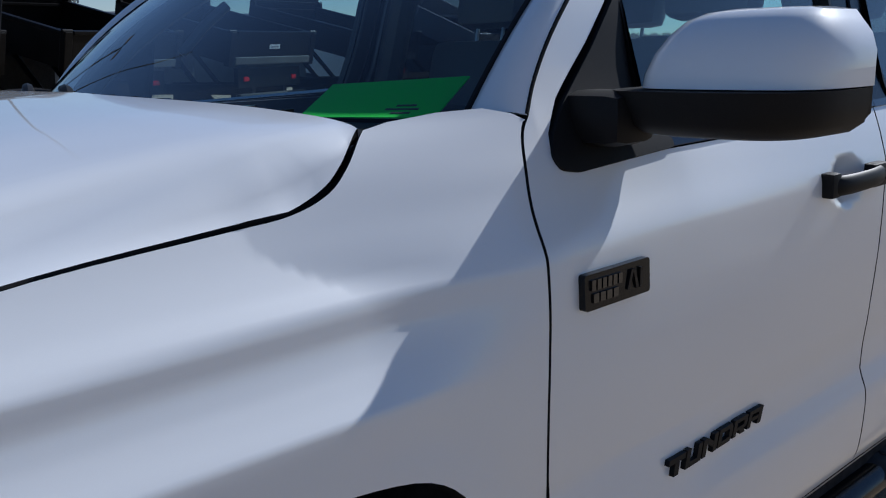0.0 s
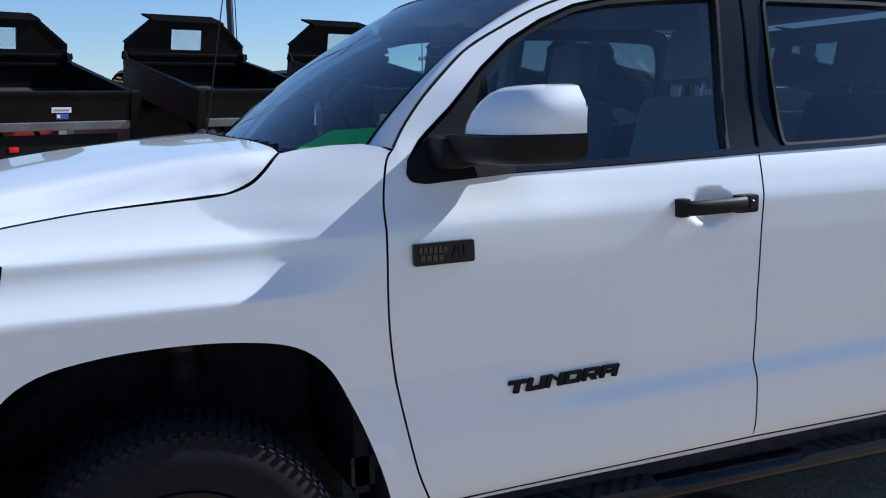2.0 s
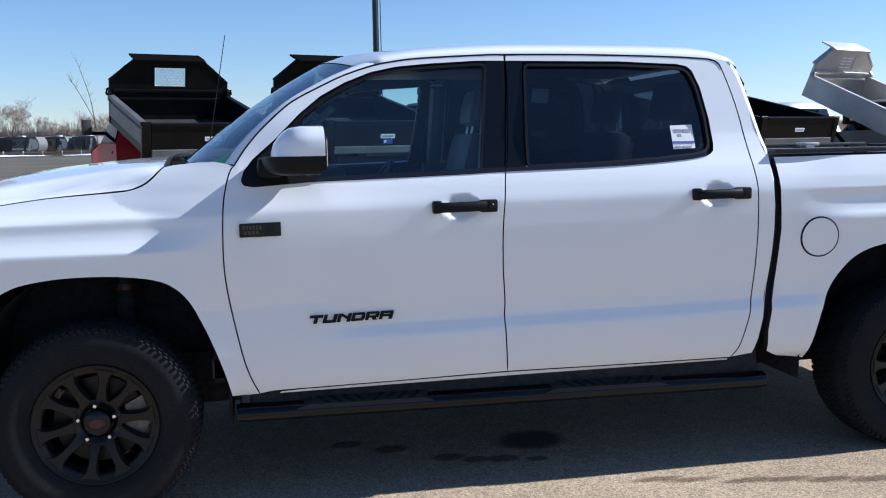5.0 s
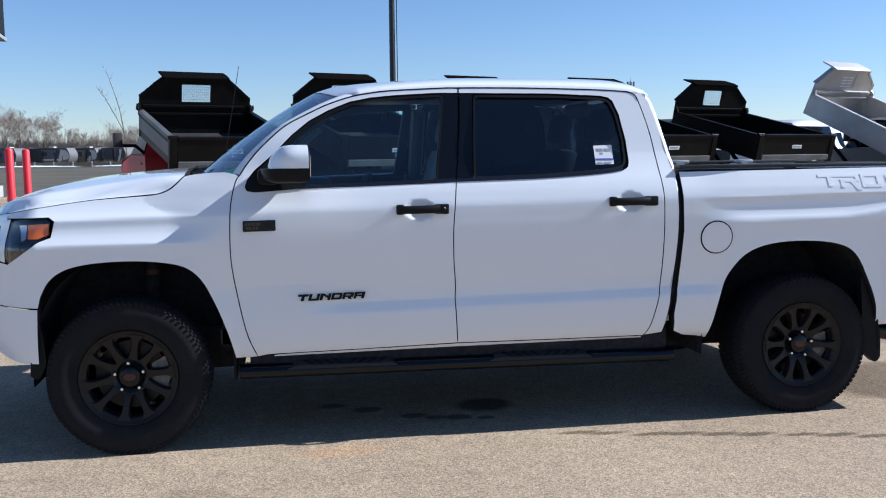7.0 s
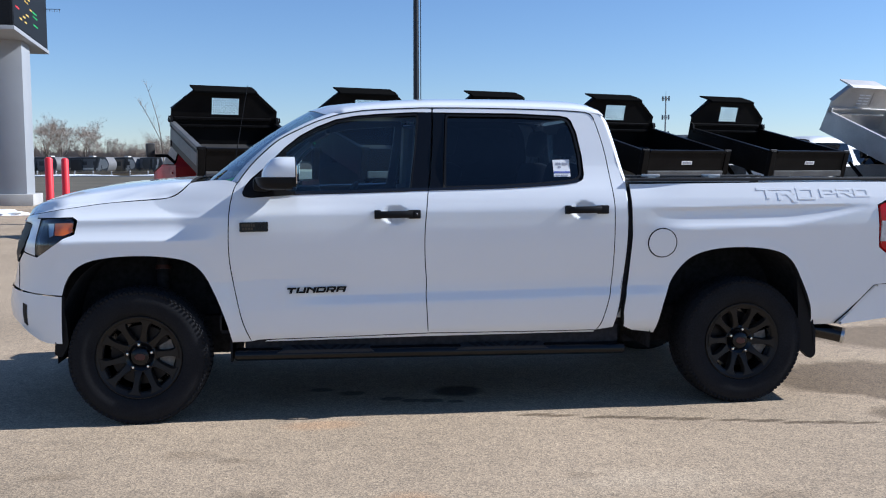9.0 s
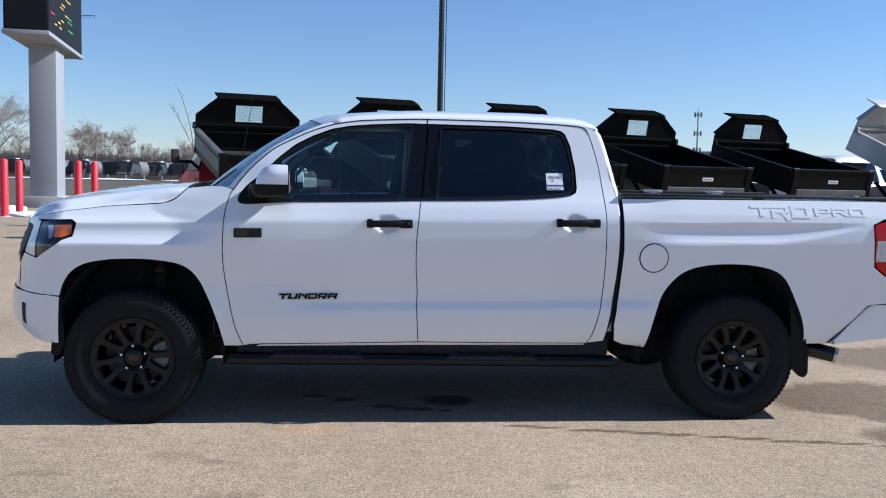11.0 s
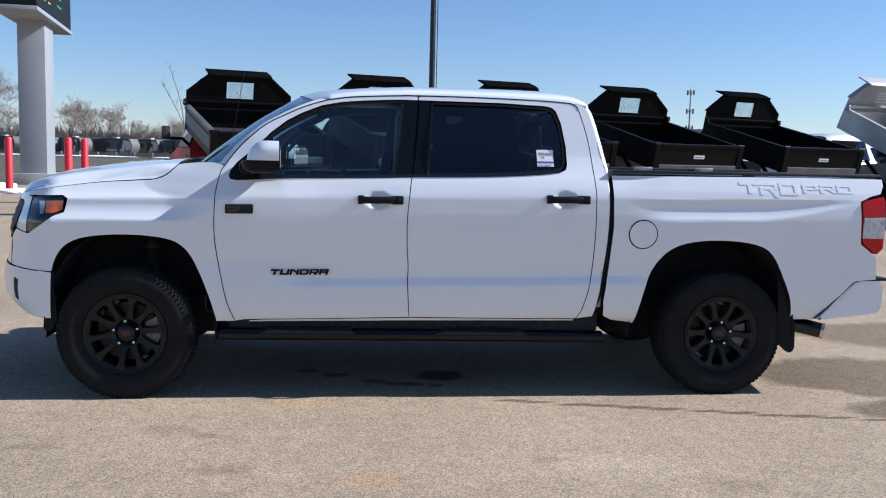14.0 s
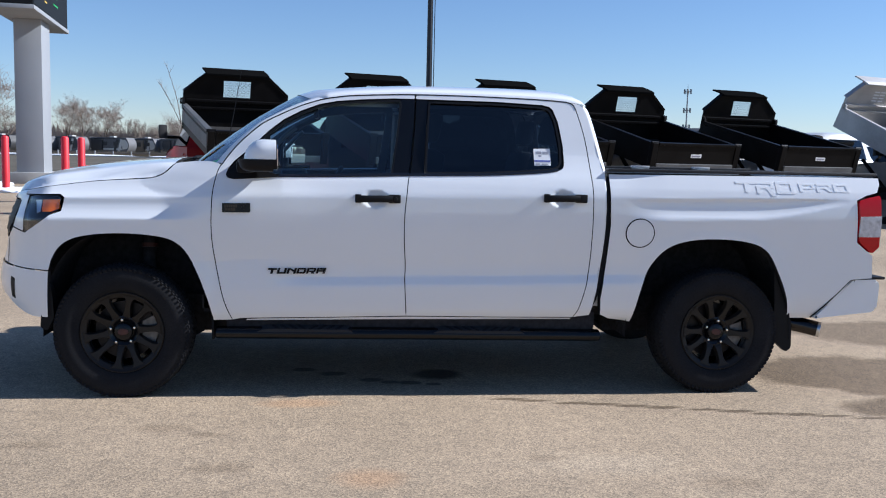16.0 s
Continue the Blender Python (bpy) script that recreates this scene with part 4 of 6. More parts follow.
            shift = -0.12 * (1 - smooth(1.1, 1.6, x)) * (1 - min(1.0, yy / 0.66) ** 2)
            row.append((x + shift, math.copysign(yy, k) if k else 0.0, zz))
        rows.append(row)
    loft("roof", rows, WHITE, truck, "white roof")
    for flip in (1, -1):
        # A thin dark tube stands in for the shaded gap above the doors.
        line = [Vector((x, -(half_width(x, z) - 0.001) * flip, z + 0.0015)) for x, z in DOOR_TOP + SEAM_C[1:9]]
        part("roof_seam", tube(bmesh.new(), line, 0.0034, 6), RUBBER, truck, "dark strip standing in for the shaded gap above the doors")
    for flip in (1, -1):
        rows = []
        front = [p for p in DOOR_TOP if p[0] <= top[0][0]]
        for i, (x, z) in enumerate(front):
            v = i / (len(front) - 1)
            d = Vector((x, -half_width(x, z), z))
            e = Vector(shield(-1, v))
            row = [d + Vector((0, 0.03, 0)), d]
            for k in range(1, 6):
                t = k / 6
                row.append(d.lerp(e, t) + Vector((-0.012, -0.010, 0.012)) * 4 * t * (1 - t))
            row.append(e + Vector((0, 0, 0.004)))
            row.append(e + Vector((0.01, 0.02, -0.02)))
            rows.append([(p.x, p.y * flip, p.z) for p in row])
        loft("front_pillar", rows, WHITE, truck, "white front pillar")
        trim = [Vector((p[0] + 0.045, (p[1] + 0.03) * flip, p[2] - 0.035)) for p in (shield(-1, v) for v in np.linspace(0.08, 0.97, 10))]
        part("pillar_trim", tube(bmesh.new(), trim, 0.03, 8), DASH, truck, "dark inner pillar trim")
        part("windscreen_gasket", tube(bmesh.new(), [Vector((p[0], p[1] * flip, p[2] + 0.004)) for p in (shield(-1, v) for v in np.linspace(0, 1, 14))], 0.006, 6), BLACK_PLASTIC, truck)

    # cab back wall with its window, cowl, firewall and floor
    back = bmesh.new()
    def lean(u, v, h):
        return (h - 0.2 * max(0.0, v - 1.38), u, v)

    prism(back, [(-0.90, 0.55), (0.90, 0.55), (0.92, 1.30), (0.91, 1.38), (-0.91, 1.38), (-0.92, 1.30)], 2.885, 2.922, lean)
    prism(back, [(-0.91, 1.38), (0.91, 1.38), (0.87, 1.45), (-0.87, 1.45)], 2.885, 2.922, lean)
    for s in (-1, 1):
        prism(back, [(s * 0.87, 1.45), (s * 0.70, 1.45), (s * 0.60, 1.74), (s * 0.76, 1.74)], 2.885, 2.922, lean)
    prism(back, [(-0.74, 1.74), (0.74, 1.74), (0.62, 1.812), (-0.62, 1.812)], 2.885, 2.919, lean)
    part("cab_back", back, WHITE, truck, "white back wall of the cab", smooth=0)
    bw = bmesh.new()
    prism(bw, [(-0.70, 1.45), (0.70, 1.45), (0.60, 1.74), (-0.60, 1.74)], 2.898, 2.904, lean)
    part("back_window", bw, DOOR_GLASS, truck, "back window glass", smooth=0).visible_shadow = False
    cowl = bmesh.new()
    rows = []
    for y in np.linspace(-0.86, 0.86, 21):
        a = abs(y)
        xh = float(np.interp(a, [0, 0.2, 0.4, 0.62, 0.8, 0.89], [0.260, 0.264, 0.277, 0.292, 0.299, 0.30]))
        zh = hood_surface(xh, y)[2]
        s = shield(max(-1, min(1, y / 0.815)), 0.0)
        rows.append([(xh - 0.04, y, zh - 0.035), (xh + 0.01, y, zh - 0.022), (max(s[0] + 0.03, xh + 0.05), y, s[2] - 0.012), (max(s[0] + 0.10, xh + 0.12), y, s[2] - 0.05)])
    loft("cowl", rows, BLACK_PLASTIC, truck, "black cowl panel with grooves")
    for k in range(14):
        y = -0.62 + 0.095 * k
        xh = float(np.interp(abs(y), [0, 0.2, 0.4, 0.62], [0.260, 0.264, 0.277, 0.292]))
        z = hood_surface(xh, y)[2]
        part("cowl_rib", boxed(xh + 0.012, xh + 0.06, y - 0.004, y + 0.004, z - 0.022, z - 0.006), BLACK_GLOSS, truck, smooth=0)
    for y0, y1 in ((-0.50, -0.02), (0.12, 0.62)):
        pts = [shield(y / 0.88, v, 0.012) for y, v in ((y0 - 0.10, -0.03), (y0 - 0.02, 0.002), ((y0 + y1) / 2, 0.012), (y1, 0.010))]
        arm = part("wiper", tube(bmesh.new(), spline(pts, 4), [0.009] * 5 + [0.006] * 6 + [0.004, 0.002], 6), BLACK_PLASTIC, truck, "black windscreen wiper")
        part("wiper_blade", tube(bmesh.new(), [shield(y / 0.88, v, 0.010) for y, v in ((y0 + 0.02, 0.02), ((y0 + y1) / 2, 0.028), (y1 + 0.06, 0.022))], [0.003, 0.006, 0.002], 6), RUBBER, arm)
    for y, k in ((0.08, 1), (0.30, 0.8)):
        knuckle = part("wiper_pivot", tube(bmesh.new(), [(0.264, y - 0.05, 1.41), (0.280, y, 1.424 + 0.006 * k), (0.300, y + 0.06, 1.434), (0.318, y + 0.13, 1.436)], [0.010, 0.015, 0.013, 0.006], 8), BLACK_PLASTIC, truck, "black wiper pivot")
        part("cap", tube(bmesh.new(), [(0.272, y - 0.01, 1.40), (0.276, y - 0.012, 1.430 + 0.004 * k)], [0.020, 0.014], 10), BLACK_GLOSS, knuckle)
    part("firewall", boxed(0.46, 0.50, -0.86, 0.86, 0.5, 1.36), UNDER, truck, smooth=0)
    part("engine_bay", boxed(-0.62, 0.46, -0.36, 0.36, 0.45, 1.17), UNDER, truck, "dark engine bay block", smooth=0)
    part("cab_floor", boxed(0.45, 2.92, -0.86, 0.86, 0.52, 0.60), DASH, truck, smooth=0)
    part("headliner", boxed(1.15, 2.85, -0.60, 0.60, 1.842, 1.850), SEAT, truck, "grey headliner", smooth=0)
    for y in (-0.42, 0.42):
        part("frame_rail", boxed(-0.7, 4.65, y - 0.05, y + 0.05, 0.42, 0.55), UNDER, truck, smooth=0)
    for x in (0.0, 3.70):
        part("axle", tube(bmesh.new(), [(x, -0.72, 0.385), (x, 0.72, 0.385)], 0.07, 14), UNDER, truck)
    part("differential", tube(bmesh.new(), [(3.55, 0, 0.385), (3.62, 0, 0.385), (3.70, 0, 0.385), (3.86, 0, 0.385)], [0.08, 0.16, 0.18, 0.10], 16), UNDER, truck)
    for s in (-1, 1):
        sh = part("shock_absorber", tube(bmesh.new(), [(0.08, -0.60 * s, 0.35), (0.08, -0.52 * s, 0.95)], 0.04, 12), UNDER, truck, "dark front shock absorber")
        part("collar", tube(bmesh.new(), [(0.08, -0.533 * s, 0.86), (0.08, -0.529 * s, 0.885)], 0.052, 12), CAP_RED, sh, "red spring collar")
    # cargo bed, tailgate, rear bumper
    bm = boxed(2.96, 4.70, -0.40, 0.40, 0.86, 0.90)
    for s in (-1, 1):
        for x0, x1 in ((2.96, 3.07), (4.22, 4.70)):
            box(bm, x0, x1, *sorted((0.40 * s, 0.86 * s)), 0.86, 0.90)
    part("bed_floor", bm, LINER, truck, "black lined bed floor", smooth=0)
    for s in (-1, 1):
        part("wheel_tub", boxed(3.06, 4.23, *sorted((0.39 * s, 0.88 * s)), 1.018, 1.05, bevel=0.01), LINER, truck, "black wheel tub in the bed")
        part("bed_inner_wall", boxed(2.96, 4.70, *sorted((0.86 * s, 0.885 * s)), 1.03, 1.40), LINER, truck, smooth=0)
    part("bed_front_wall", boxed(2.955, 2.985, -0.93, 0.93, 0.6, 1.40), LINER, truck, smooth=0)
    tg = part("tailgate", boxed(4.685, 4.745, -0.78, 0.78, 0.80, 1.405, bevel=0.012), WHITE, truck, "white tailgate")
    part("top_cap", boxed(4.68, 4.75, -0.78, 0.78, 1.404, 1.42, bevel=0.005), LINER, tg)
    for x in (3.75, 4.27):
        ck = part("tie_down_cleat", boxed(x - 0.075, x + 0.075, 0.80, 0.85, 1.41, 1.436, bevel=0.008), ALUMINIUM, truck, "bright bed rail cleat")
        part("foot", boxed(x - 0.03, x + 0.03, 0.79, 0.86, 1.398, 1.414), STEEL, ck)
    part("deck_rail", boxed(3.0, 4.6, 0.80, 0.85, 1.36, 1.40, bevel=0.005), GREY_STEEL, truck, "grey deck rail inside the bed")
    out = rounded([(4.335, 0.487), (4.42, 0.565), (4.583, 0.728), (4.60, 0.742), (4.82, 0.742), (4.835, 0.70), (4.825, 0.545), (4.78, 0.528)], 0.015)
    for s in (-1, 1):
        bm = bmesh.new()
        prism(bm, out, -0.995, -0.62, lambda u, v, h: (u - (0.06 * max(0.0, -h - 0.80) / 0.2 if u > 4.7 else 0), h * s, v))
        bmesh.ops.bevel(bm, geom=[e for e in bm.edges if abs(e.verts[0].co.y) > 0.98 and abs(e.verts[1].co.y) > 0.98], offset=0.02, segments=3, affect="EDGES")
        part("rear_bumper_end", bm, WHITE, truck, "white rear bumper end", smooth=40)
    for s in (-1, 1):
        # The black tube draws the shadowed gap between bed and bumper.
        part("bumper_edge", tube(bmesh.new(), [(4.325, 0.975 * s, 0.492), (4.405, 0.996 * s, 0.570), (4.567, 1.006 * s, 0.736), (4.62, 0.998 * s, 0.752), (4.80, 0.94 * s, 0.752)], 0.0045, 8), BLACK_PLASTIC, truck, "black strip standing in for the shaded gap along the bumper")
    part("rear_bumper", boxed(4.70, 4.84, -0.63, 0.63, 0.55, 0.735, bevel=0.02), WHITE, truck, "white rear bumper")
    part("bumper_step", boxed(4.60, 4.82, -0.985, 0.985, 0.742, 0.760, bevel=0.006), BLACK_PLASTIC, truck, "black bumper step pad")
    pipe = bmesh.new()
    tube(pipe, spline([(3.95, -0.80, 0.455), (4.15, -0.82, 0.445), (4.28, -0.875, 0.430), (4.405, -0.945, 0.406)], 4), [0.038] * 6 + [0.050] * 7, 20, cap=False)
    ex = part("exhaust_pipe", pipe, TIP, truck, "dark chrome exhaust tip")
    # A solid dark plug fills the end of the pipe.
    ip = bmesh.new()
    tube(ip, [(4.30, -0.886, 0.4262), (4.392, -0.9375, 0.4085)], 0.046, 20)
    part("bore", ip, UNDER, ex, "dark plug inside the pipe bore")
    lipped = bmesh.new()
    tube(lipped, [(4.396, -0.940, 0.4077), (4.412, -0.949, 0.4046)], [0.050, 0.0515], 20, cap=False)
    part("rolled_lip", lipped, STEEL, ex, "bright rolled lip")
    mast = part("aerial", tube(bmesh.new(), [(0.385, 0.86, 1.40), (0.515, 0.875, 2.12)], [0.004, 0.0022], 6), BLACK_PLASTIC, truck, "thin black whip aerial")
    part("aerial_foot", tube(bmesh.new(), [(0.38, 0.86, 1.385), (0.388, 0.86, 1.425)], [0.02, 0.009], 10), BLACK_PLASTIC, mast)
    # running board on the seen side and its twin
    for s in (-1, 1):
        y = 0.932 * s
        bm = bmesh.new()
        tube(bm, [(0.545, y, 0.386), (0.56, y, 0.386), (1.7, y, 0.378), (2.90, y, 0.366), (2.925, y, 0.366)], [0.046, 0.05, 0.05, 0.05, 0.046], 18, squash=(1.1, 0.76))
        board = part("running_board", bm, BLACK_SATIN, truck, "gloss black tubular running board")
        for x0 in (0.80, 1.87):
            zt = 0.436 - 0.0085 * (x0 - 0.55)
            pad = bmesh.new()
            prism(pad, rounded([(x0 - 0.05, zt - 0.028), (x0 + 0.60, zt - 0.034), (x0 + 0.53, zt - 0.004), (x0 + 0.04, zt + 0.001)], 0.01), 0.865 * s, 0.984 * s, lambda u, v, h: (u, h, v + 0.35 * (0.925 - abs(h))))
            pad = part("step_pad", pad, STEP_PLASTIC, board, "black ribbed step pad", smooth=30)
            for k in range(8):
                for d in (-1, 1):
                    yr = y + 0.025 * d
                    m = Matrix.Translation((x0 + 0.10 + 0.052 * k + (0.02 if k > 3 else 0), yr, zt - 0.0005 - 0.0045 * k / 7 + 0.35 * (0.925 - abs(yr))))
                    m = m @ Matrix.Rotation(math.radians(-19.3 * s), 4, "X") @ Matrix.Rotation(math.radians(d * (46 if k < 4 else -46)), 4, "Z")
                    part("tread_rib", boxed(-0.033, 0.033, -0.007, 0.007, -0.004, 0.004, m), BLACK_PLASTIC, pad, smooth=0)
        for x in (0.75, 1.7, 2.65):
            part("bracket", tube(bmesh.new(), [(x, 0.78 * s, 0.47), (x, 0.88 * s, 0.38), (x, y, 0.385)], 0.02, 8), UNDER, board)


build_top()


# ---- wheels ----
def wheel_meshes():
    R = 0.405
    tyre = bmesh.new()
    lathe(tyre, [(0.243, -0.108), (0.252, -0.122), (0.275, -0.134), (0.315, -0.142), (0.345, -0.140), (0.372, -0.131), (0.390, -0.118), (0.398, -0.10), (0.399, 0.10), (0.390, 0.118),
                 (0.345, 0.14), (0.275, 0.134), (0.243, 0.108)], 96)
    tread = bmesh.new()
    n = 84
    for k in range(n):
        for row, (a0, a1, sk) in enumerate(((-0.128, -0.068, 0.0), (-0.060, -0.006, 0.5), (0.006, 0.060, 0.2), (0.068, 0.128, 0.6))):
            t0 = 2 * math.pi * (k + sk) / n
            dt = 2 * math.pi / n * 0.62
            lo, hi = 0.386, R
            pts = []
            for t, lean in ((t0, 0.012), (t0 + dt, 0.012)):
                for a in (a0, a1):
                    edge = 0.013 if (row == 0 and a == a0) or (row == 3 and a == a1) else 0.0
                    for r in (lo - edge, hi - edge):
                        tt = t + (a - a0) * lean * 10 * (1 if row % 2 else -1)
                        pts.append(tread.verts.new((r * math.cos(tt), a, r * math.sin(tt))))
            q = pts
            for f in ((0, 1, 3, 2), (4, 6, 7, 5), (0, 4, 5, 1), (2, 3, 7, 6), (1, 5, 7, 3)):
                tread.faces.new([q[i] for i in f])
    side = bmesh.new()
    for k in range(n):
        t = 2 * math.pi * k / n
        m = Matrix.Rotation(-t, 4, "Y") @ Matrix.Translation((0.374, -0.130, 0)) @ pose(0, 0, 0, 0, 0, -28)
        box(side, -0.012, 0.012, -0.003, 0.003, -0.007, 0.007, m)
    rim = bmesh.new()
    lathe(rim, [(0.245, -0.112), (0.242, -0.120), (0.238, -0.121), (0.234, -0.116), (0.214, -0.110), (0.208, -0.104), (0.205, -0.095)], 72)
    hub = bmesh.new()
    lathe(hub, [(0.0, -0.060), (0.058, -0.060), (0.060, -0.066), (0.086, -0.080), (0.094, -0.078), (0.099, -0.066), (0.099, -0.02)], 40)
    spokes = []
    for k in range(10):
        bm = bmesh.new()
        t = math.radians(8 + 36 * k + (1.5 if k % 2 else -1.5))
        c, s = math.cos(t), math.sin(t)
        pts = []
        for r, half, y in ((0.082, 0.026, -0.076), (0.094, 0.025, -0.084), (0.108, 0.0215, -0.089), (0.130, 0.0178, -0.096), (0.160, 0.0165, -0.103), (0.184, 0.0185, -0.108), (0.200, 0.0245, -0.1115), (0.211, 0.034, -0.1135), (0.222, 0.050, -0.115)):
            pts.append([(r * c - o * s, y + d, r * s + o * c) for o, d in ((-half - 0.002, 0.045), (-half, 0.006), (-half * 0.82, 0.0), (half * 0.82, 0.0), (half, 0.006), (half + 0.002, 0.045))])
        vs = [[bm.verts.new(p) for p in row] for row in pts]
        for r0, r1 in zip(vs, vs[1:]):
            for i in range(5):
                bm.faces.new((r0[i], r0[i + 1], r1[i + 1], r1[i]))
        spokes.append(bm)
    return tyre, tread, side, rim, hub, spokes


def build_wheel(at):
    tyre, tread, side_blocks, rim, hub, spokes = wheel_meshes()
    w = part("wheel", rim, RIM, truck, "dark bronze ten-spoke alloy wheel with black tyre", smooth=40)
    w.matrix_basis = at
    part("tyre", tyre, RUBBER, w, "black all-terrain tyre", smooth=50)
    tagged(part("tread", tread, RUBBER, w, smooth=0), kind="stuff")
    tagged(part("shoulder_lug", side_blocks, RUBBER, w, smooth=0), kind="stuff")
    barrel = bmesh.new()
    lathe(barrel, [(0.2055, -0.096), (0.202, -0.08), (0.198, 0.06), (0.02, 0.06)], 48)
    part("barrel", barrel, BLACK_GLOSS, w, "gloss black inner barrel")
    part("hub", hub, BLACK_SATIN, w, "dark wheel hub")
    for bm in spokes:
        part("spoke", bm, RIM, w, smooth=45)
    cap = bmesh.new()
    lathe(cap, [(0.0, -0.096), (0.040, -0.096), (0.050, -0.090), (0.054, -0.078), (0.055, -0.055)], 40)
    part("centre_cap", cap, BLACK_SATIN, w, "black centre cap")
    mark = bmesh.new()
    lathe(mark, [(0.0, -0.0985), (0.024, -0.0985), (0.027, -0.096)], 24)
    bmesh.ops.transform(mark, matrix=Matrix.Diagonal((1.15, 1, 0.75, 1)), verts=mark.verts)
    part("cap_mark", mark, CAP_RED, w, "dull red round mark")
    for k in range(5):
        a = 2 * math.pi * k / 5 + math.pi / 2 + 0.05
        nut = bmesh.new()
        lathe(nut, [(0.0, -0.102), (0.007, -0.101), (0.011, -0.094), (0.0125, -0.062)], 8)
        bmesh.ops.transform(nut, matrix=Matrix.Translation((0.072 * math.cos(a), 0, 0.072 * math.sin(a))), verts=nut.verts)
        part("lug_nut", nut, CHROME, w, "chrome lug nut", smooth=0)
    disc = bmesh.new()
    lathe(disc, [(0.06, -0.02), (0.176, -0.02), (0.176, 0.008), (0.06, 0.008)], 48, closed=True)
    part("brake_disc", disc, DISC, w, "grey brake disc")
    cal = bmesh.new()
    prism(cal, [(r * math.cos(a), r * math.sin(a)) for r, a in [(0.120, -0.5), (0.195, -0.5), (0.203, 0.0), (0.195, 0.5), (0.120, 0.5)]], -0.05, 0.03, lambda u, v, h: (u, h, v))
    part("brake_caliper", cal, CALIPER, w, "grey brake caliper")
    return w


first = build_wheel(pose(0, -0.862, 0.392))


def copy_part(ob, m):
    made = copy_thing(ob, m)
    made.parent = truck
    return made


copy_part(first, pose(3.70, -0.862, 0.392, 0, 11, 0))
copy_part(first, pose(0, 0.862, 0.392, 0, 0, 180))
copy_part(first, pose(3.70, 0.862, 0.392, 0, 0, 180))


# ---- door mirrors, badges, sticker, cabin ----
def build_mirror(s):
    """A towing mirror: painted shell above, black shell below, on a black arm; s is -1 on the driver's side."""
    def at(x, y, z):
        return Vector((x - 0.042, (y - 0.055) * s, z))

    tilt = 0.10 if s < 0 else 0.60

    def shell(z_rows, x_back, bm, tilt=0.10):
        rings = []
        for z, y0, y1, front in z_rows:
            ring_ = []
            for k in range(44):
                t = 2 * math.pi * k / 44
                c, sn = math.cos(t), math.sin(t)
                y = (y0 + y1) / 2 + (y1 - y0) / 2 * math.copysign(abs(c) ** 0.5, c)
                x = x_back if sn < 0 else x_back - (x_back - front) * abs(sn) ** 0.55
                x += (0.10 if sn >= 0 else tilt) * (y - 1.16)
                ring_.append(bm.verts.new(at(x, y, z)))
            rings.append(ring_)
        for r0, r1 in zip(rings, rings[1:]):
            for k in range(44):
                bm.faces.new((r0[k], r0[(k + 1) % 44], r1[(k + 1) % 44], r1[k]))
        bm.faces.new(rings[0][::-1])
        bm.faces.new(rings[-1])
        return bm

    low = shell([(1.368, 1.06, 1.27, 0.785), (1.373, 1.02, 1.292, 0.765), (1.388, 1.00, 1.312, 0.745), (1.412, 0.99, 1.317, 0.735), (1.437, 0.985, 1.317, 0.730)], 0.93, bmesh.new())
    base = part("mirror", low, BLACK_PLASTIC, truck, "tow mirror with white cap and black lower shell", smooth=45)
    cap = shell([(1.4395, 1.018, 1.316, 0.764), (1.46, 1.021, 1.316, 0.767), (1.49, 1.032, 1.316, 0.778), (1.515, 1.047, 1.308, 0.795), (1.536, 1.068, 1.292, 0.816), (1.547, 1.092, 1.284, 0.836), (1.552, 1.125, 1.255, 0.862)], 0.944, bmesh.new())
    part("cap", cap, WHITE, base, "white painted mirror cap", smooth=30)
    bez = shell([(1.385, 1.035, 1.30, 0.90), (1.40, 1.03, 1.312, 0.90), (1.46, 1.035, 1.312, 0.90), (1.51, 1.06, 1.304, 0.90), (1.540, 1.10, 1.276, 0.90)], 0.950, bmesh.new(), tilt)
    part("bezel", bez, BLACK_PLASTIC, base, "black mirror bezel", smooth=45)
    gl = bmesh.new()
    prism(gl, [(1.06, 1.395), (1.30, 1.40), (1.305, 1.50), (1.26, 1.525), (1.10, 1.525), (1.06, 1.49)], 0.951, 0.954, lambda u, v, h: at(h + tilt * (u - 1.16), u, v))
    part("mirror_glass", gl, MIRROR, base, smooth=0)
    arm = bmesh.new()
    box(arm, 0.665, 0.775, *sorted((0.86 * s, 1.0 * s)), 1.352, 1.436, bevel=0.03)
    part("arm", arm, BLACK_PLASTIC, base, "black mirror arm")


for s in (-1, 1):
    build_mirror(s)


def flank(x, z, off):
    return Vector(side(x, z, off))


def letter_blocks(parent, name, x0, x1, z0, z1, shapes, mat, lift, slope, lean):
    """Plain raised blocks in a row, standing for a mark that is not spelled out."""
    n = len(shapes)
    step = (x1 - x0) / n
    for i, shape in enumerate(shapes):
        bm = bmesh.new()
        for poly in shape:
            pts = [(x0 + step * (i + 0.04 + 0.92 * u) + lean * (v - 0.5), z0 + (z1 - z0) * v + slope * (x0 + step * i - x0)) for u, v in poly]
            prism(bm, pts, -0.004, lift, lambda u, v, h: flank(u, v, h))
        part(name, bm, mat, parent, smooth=0)


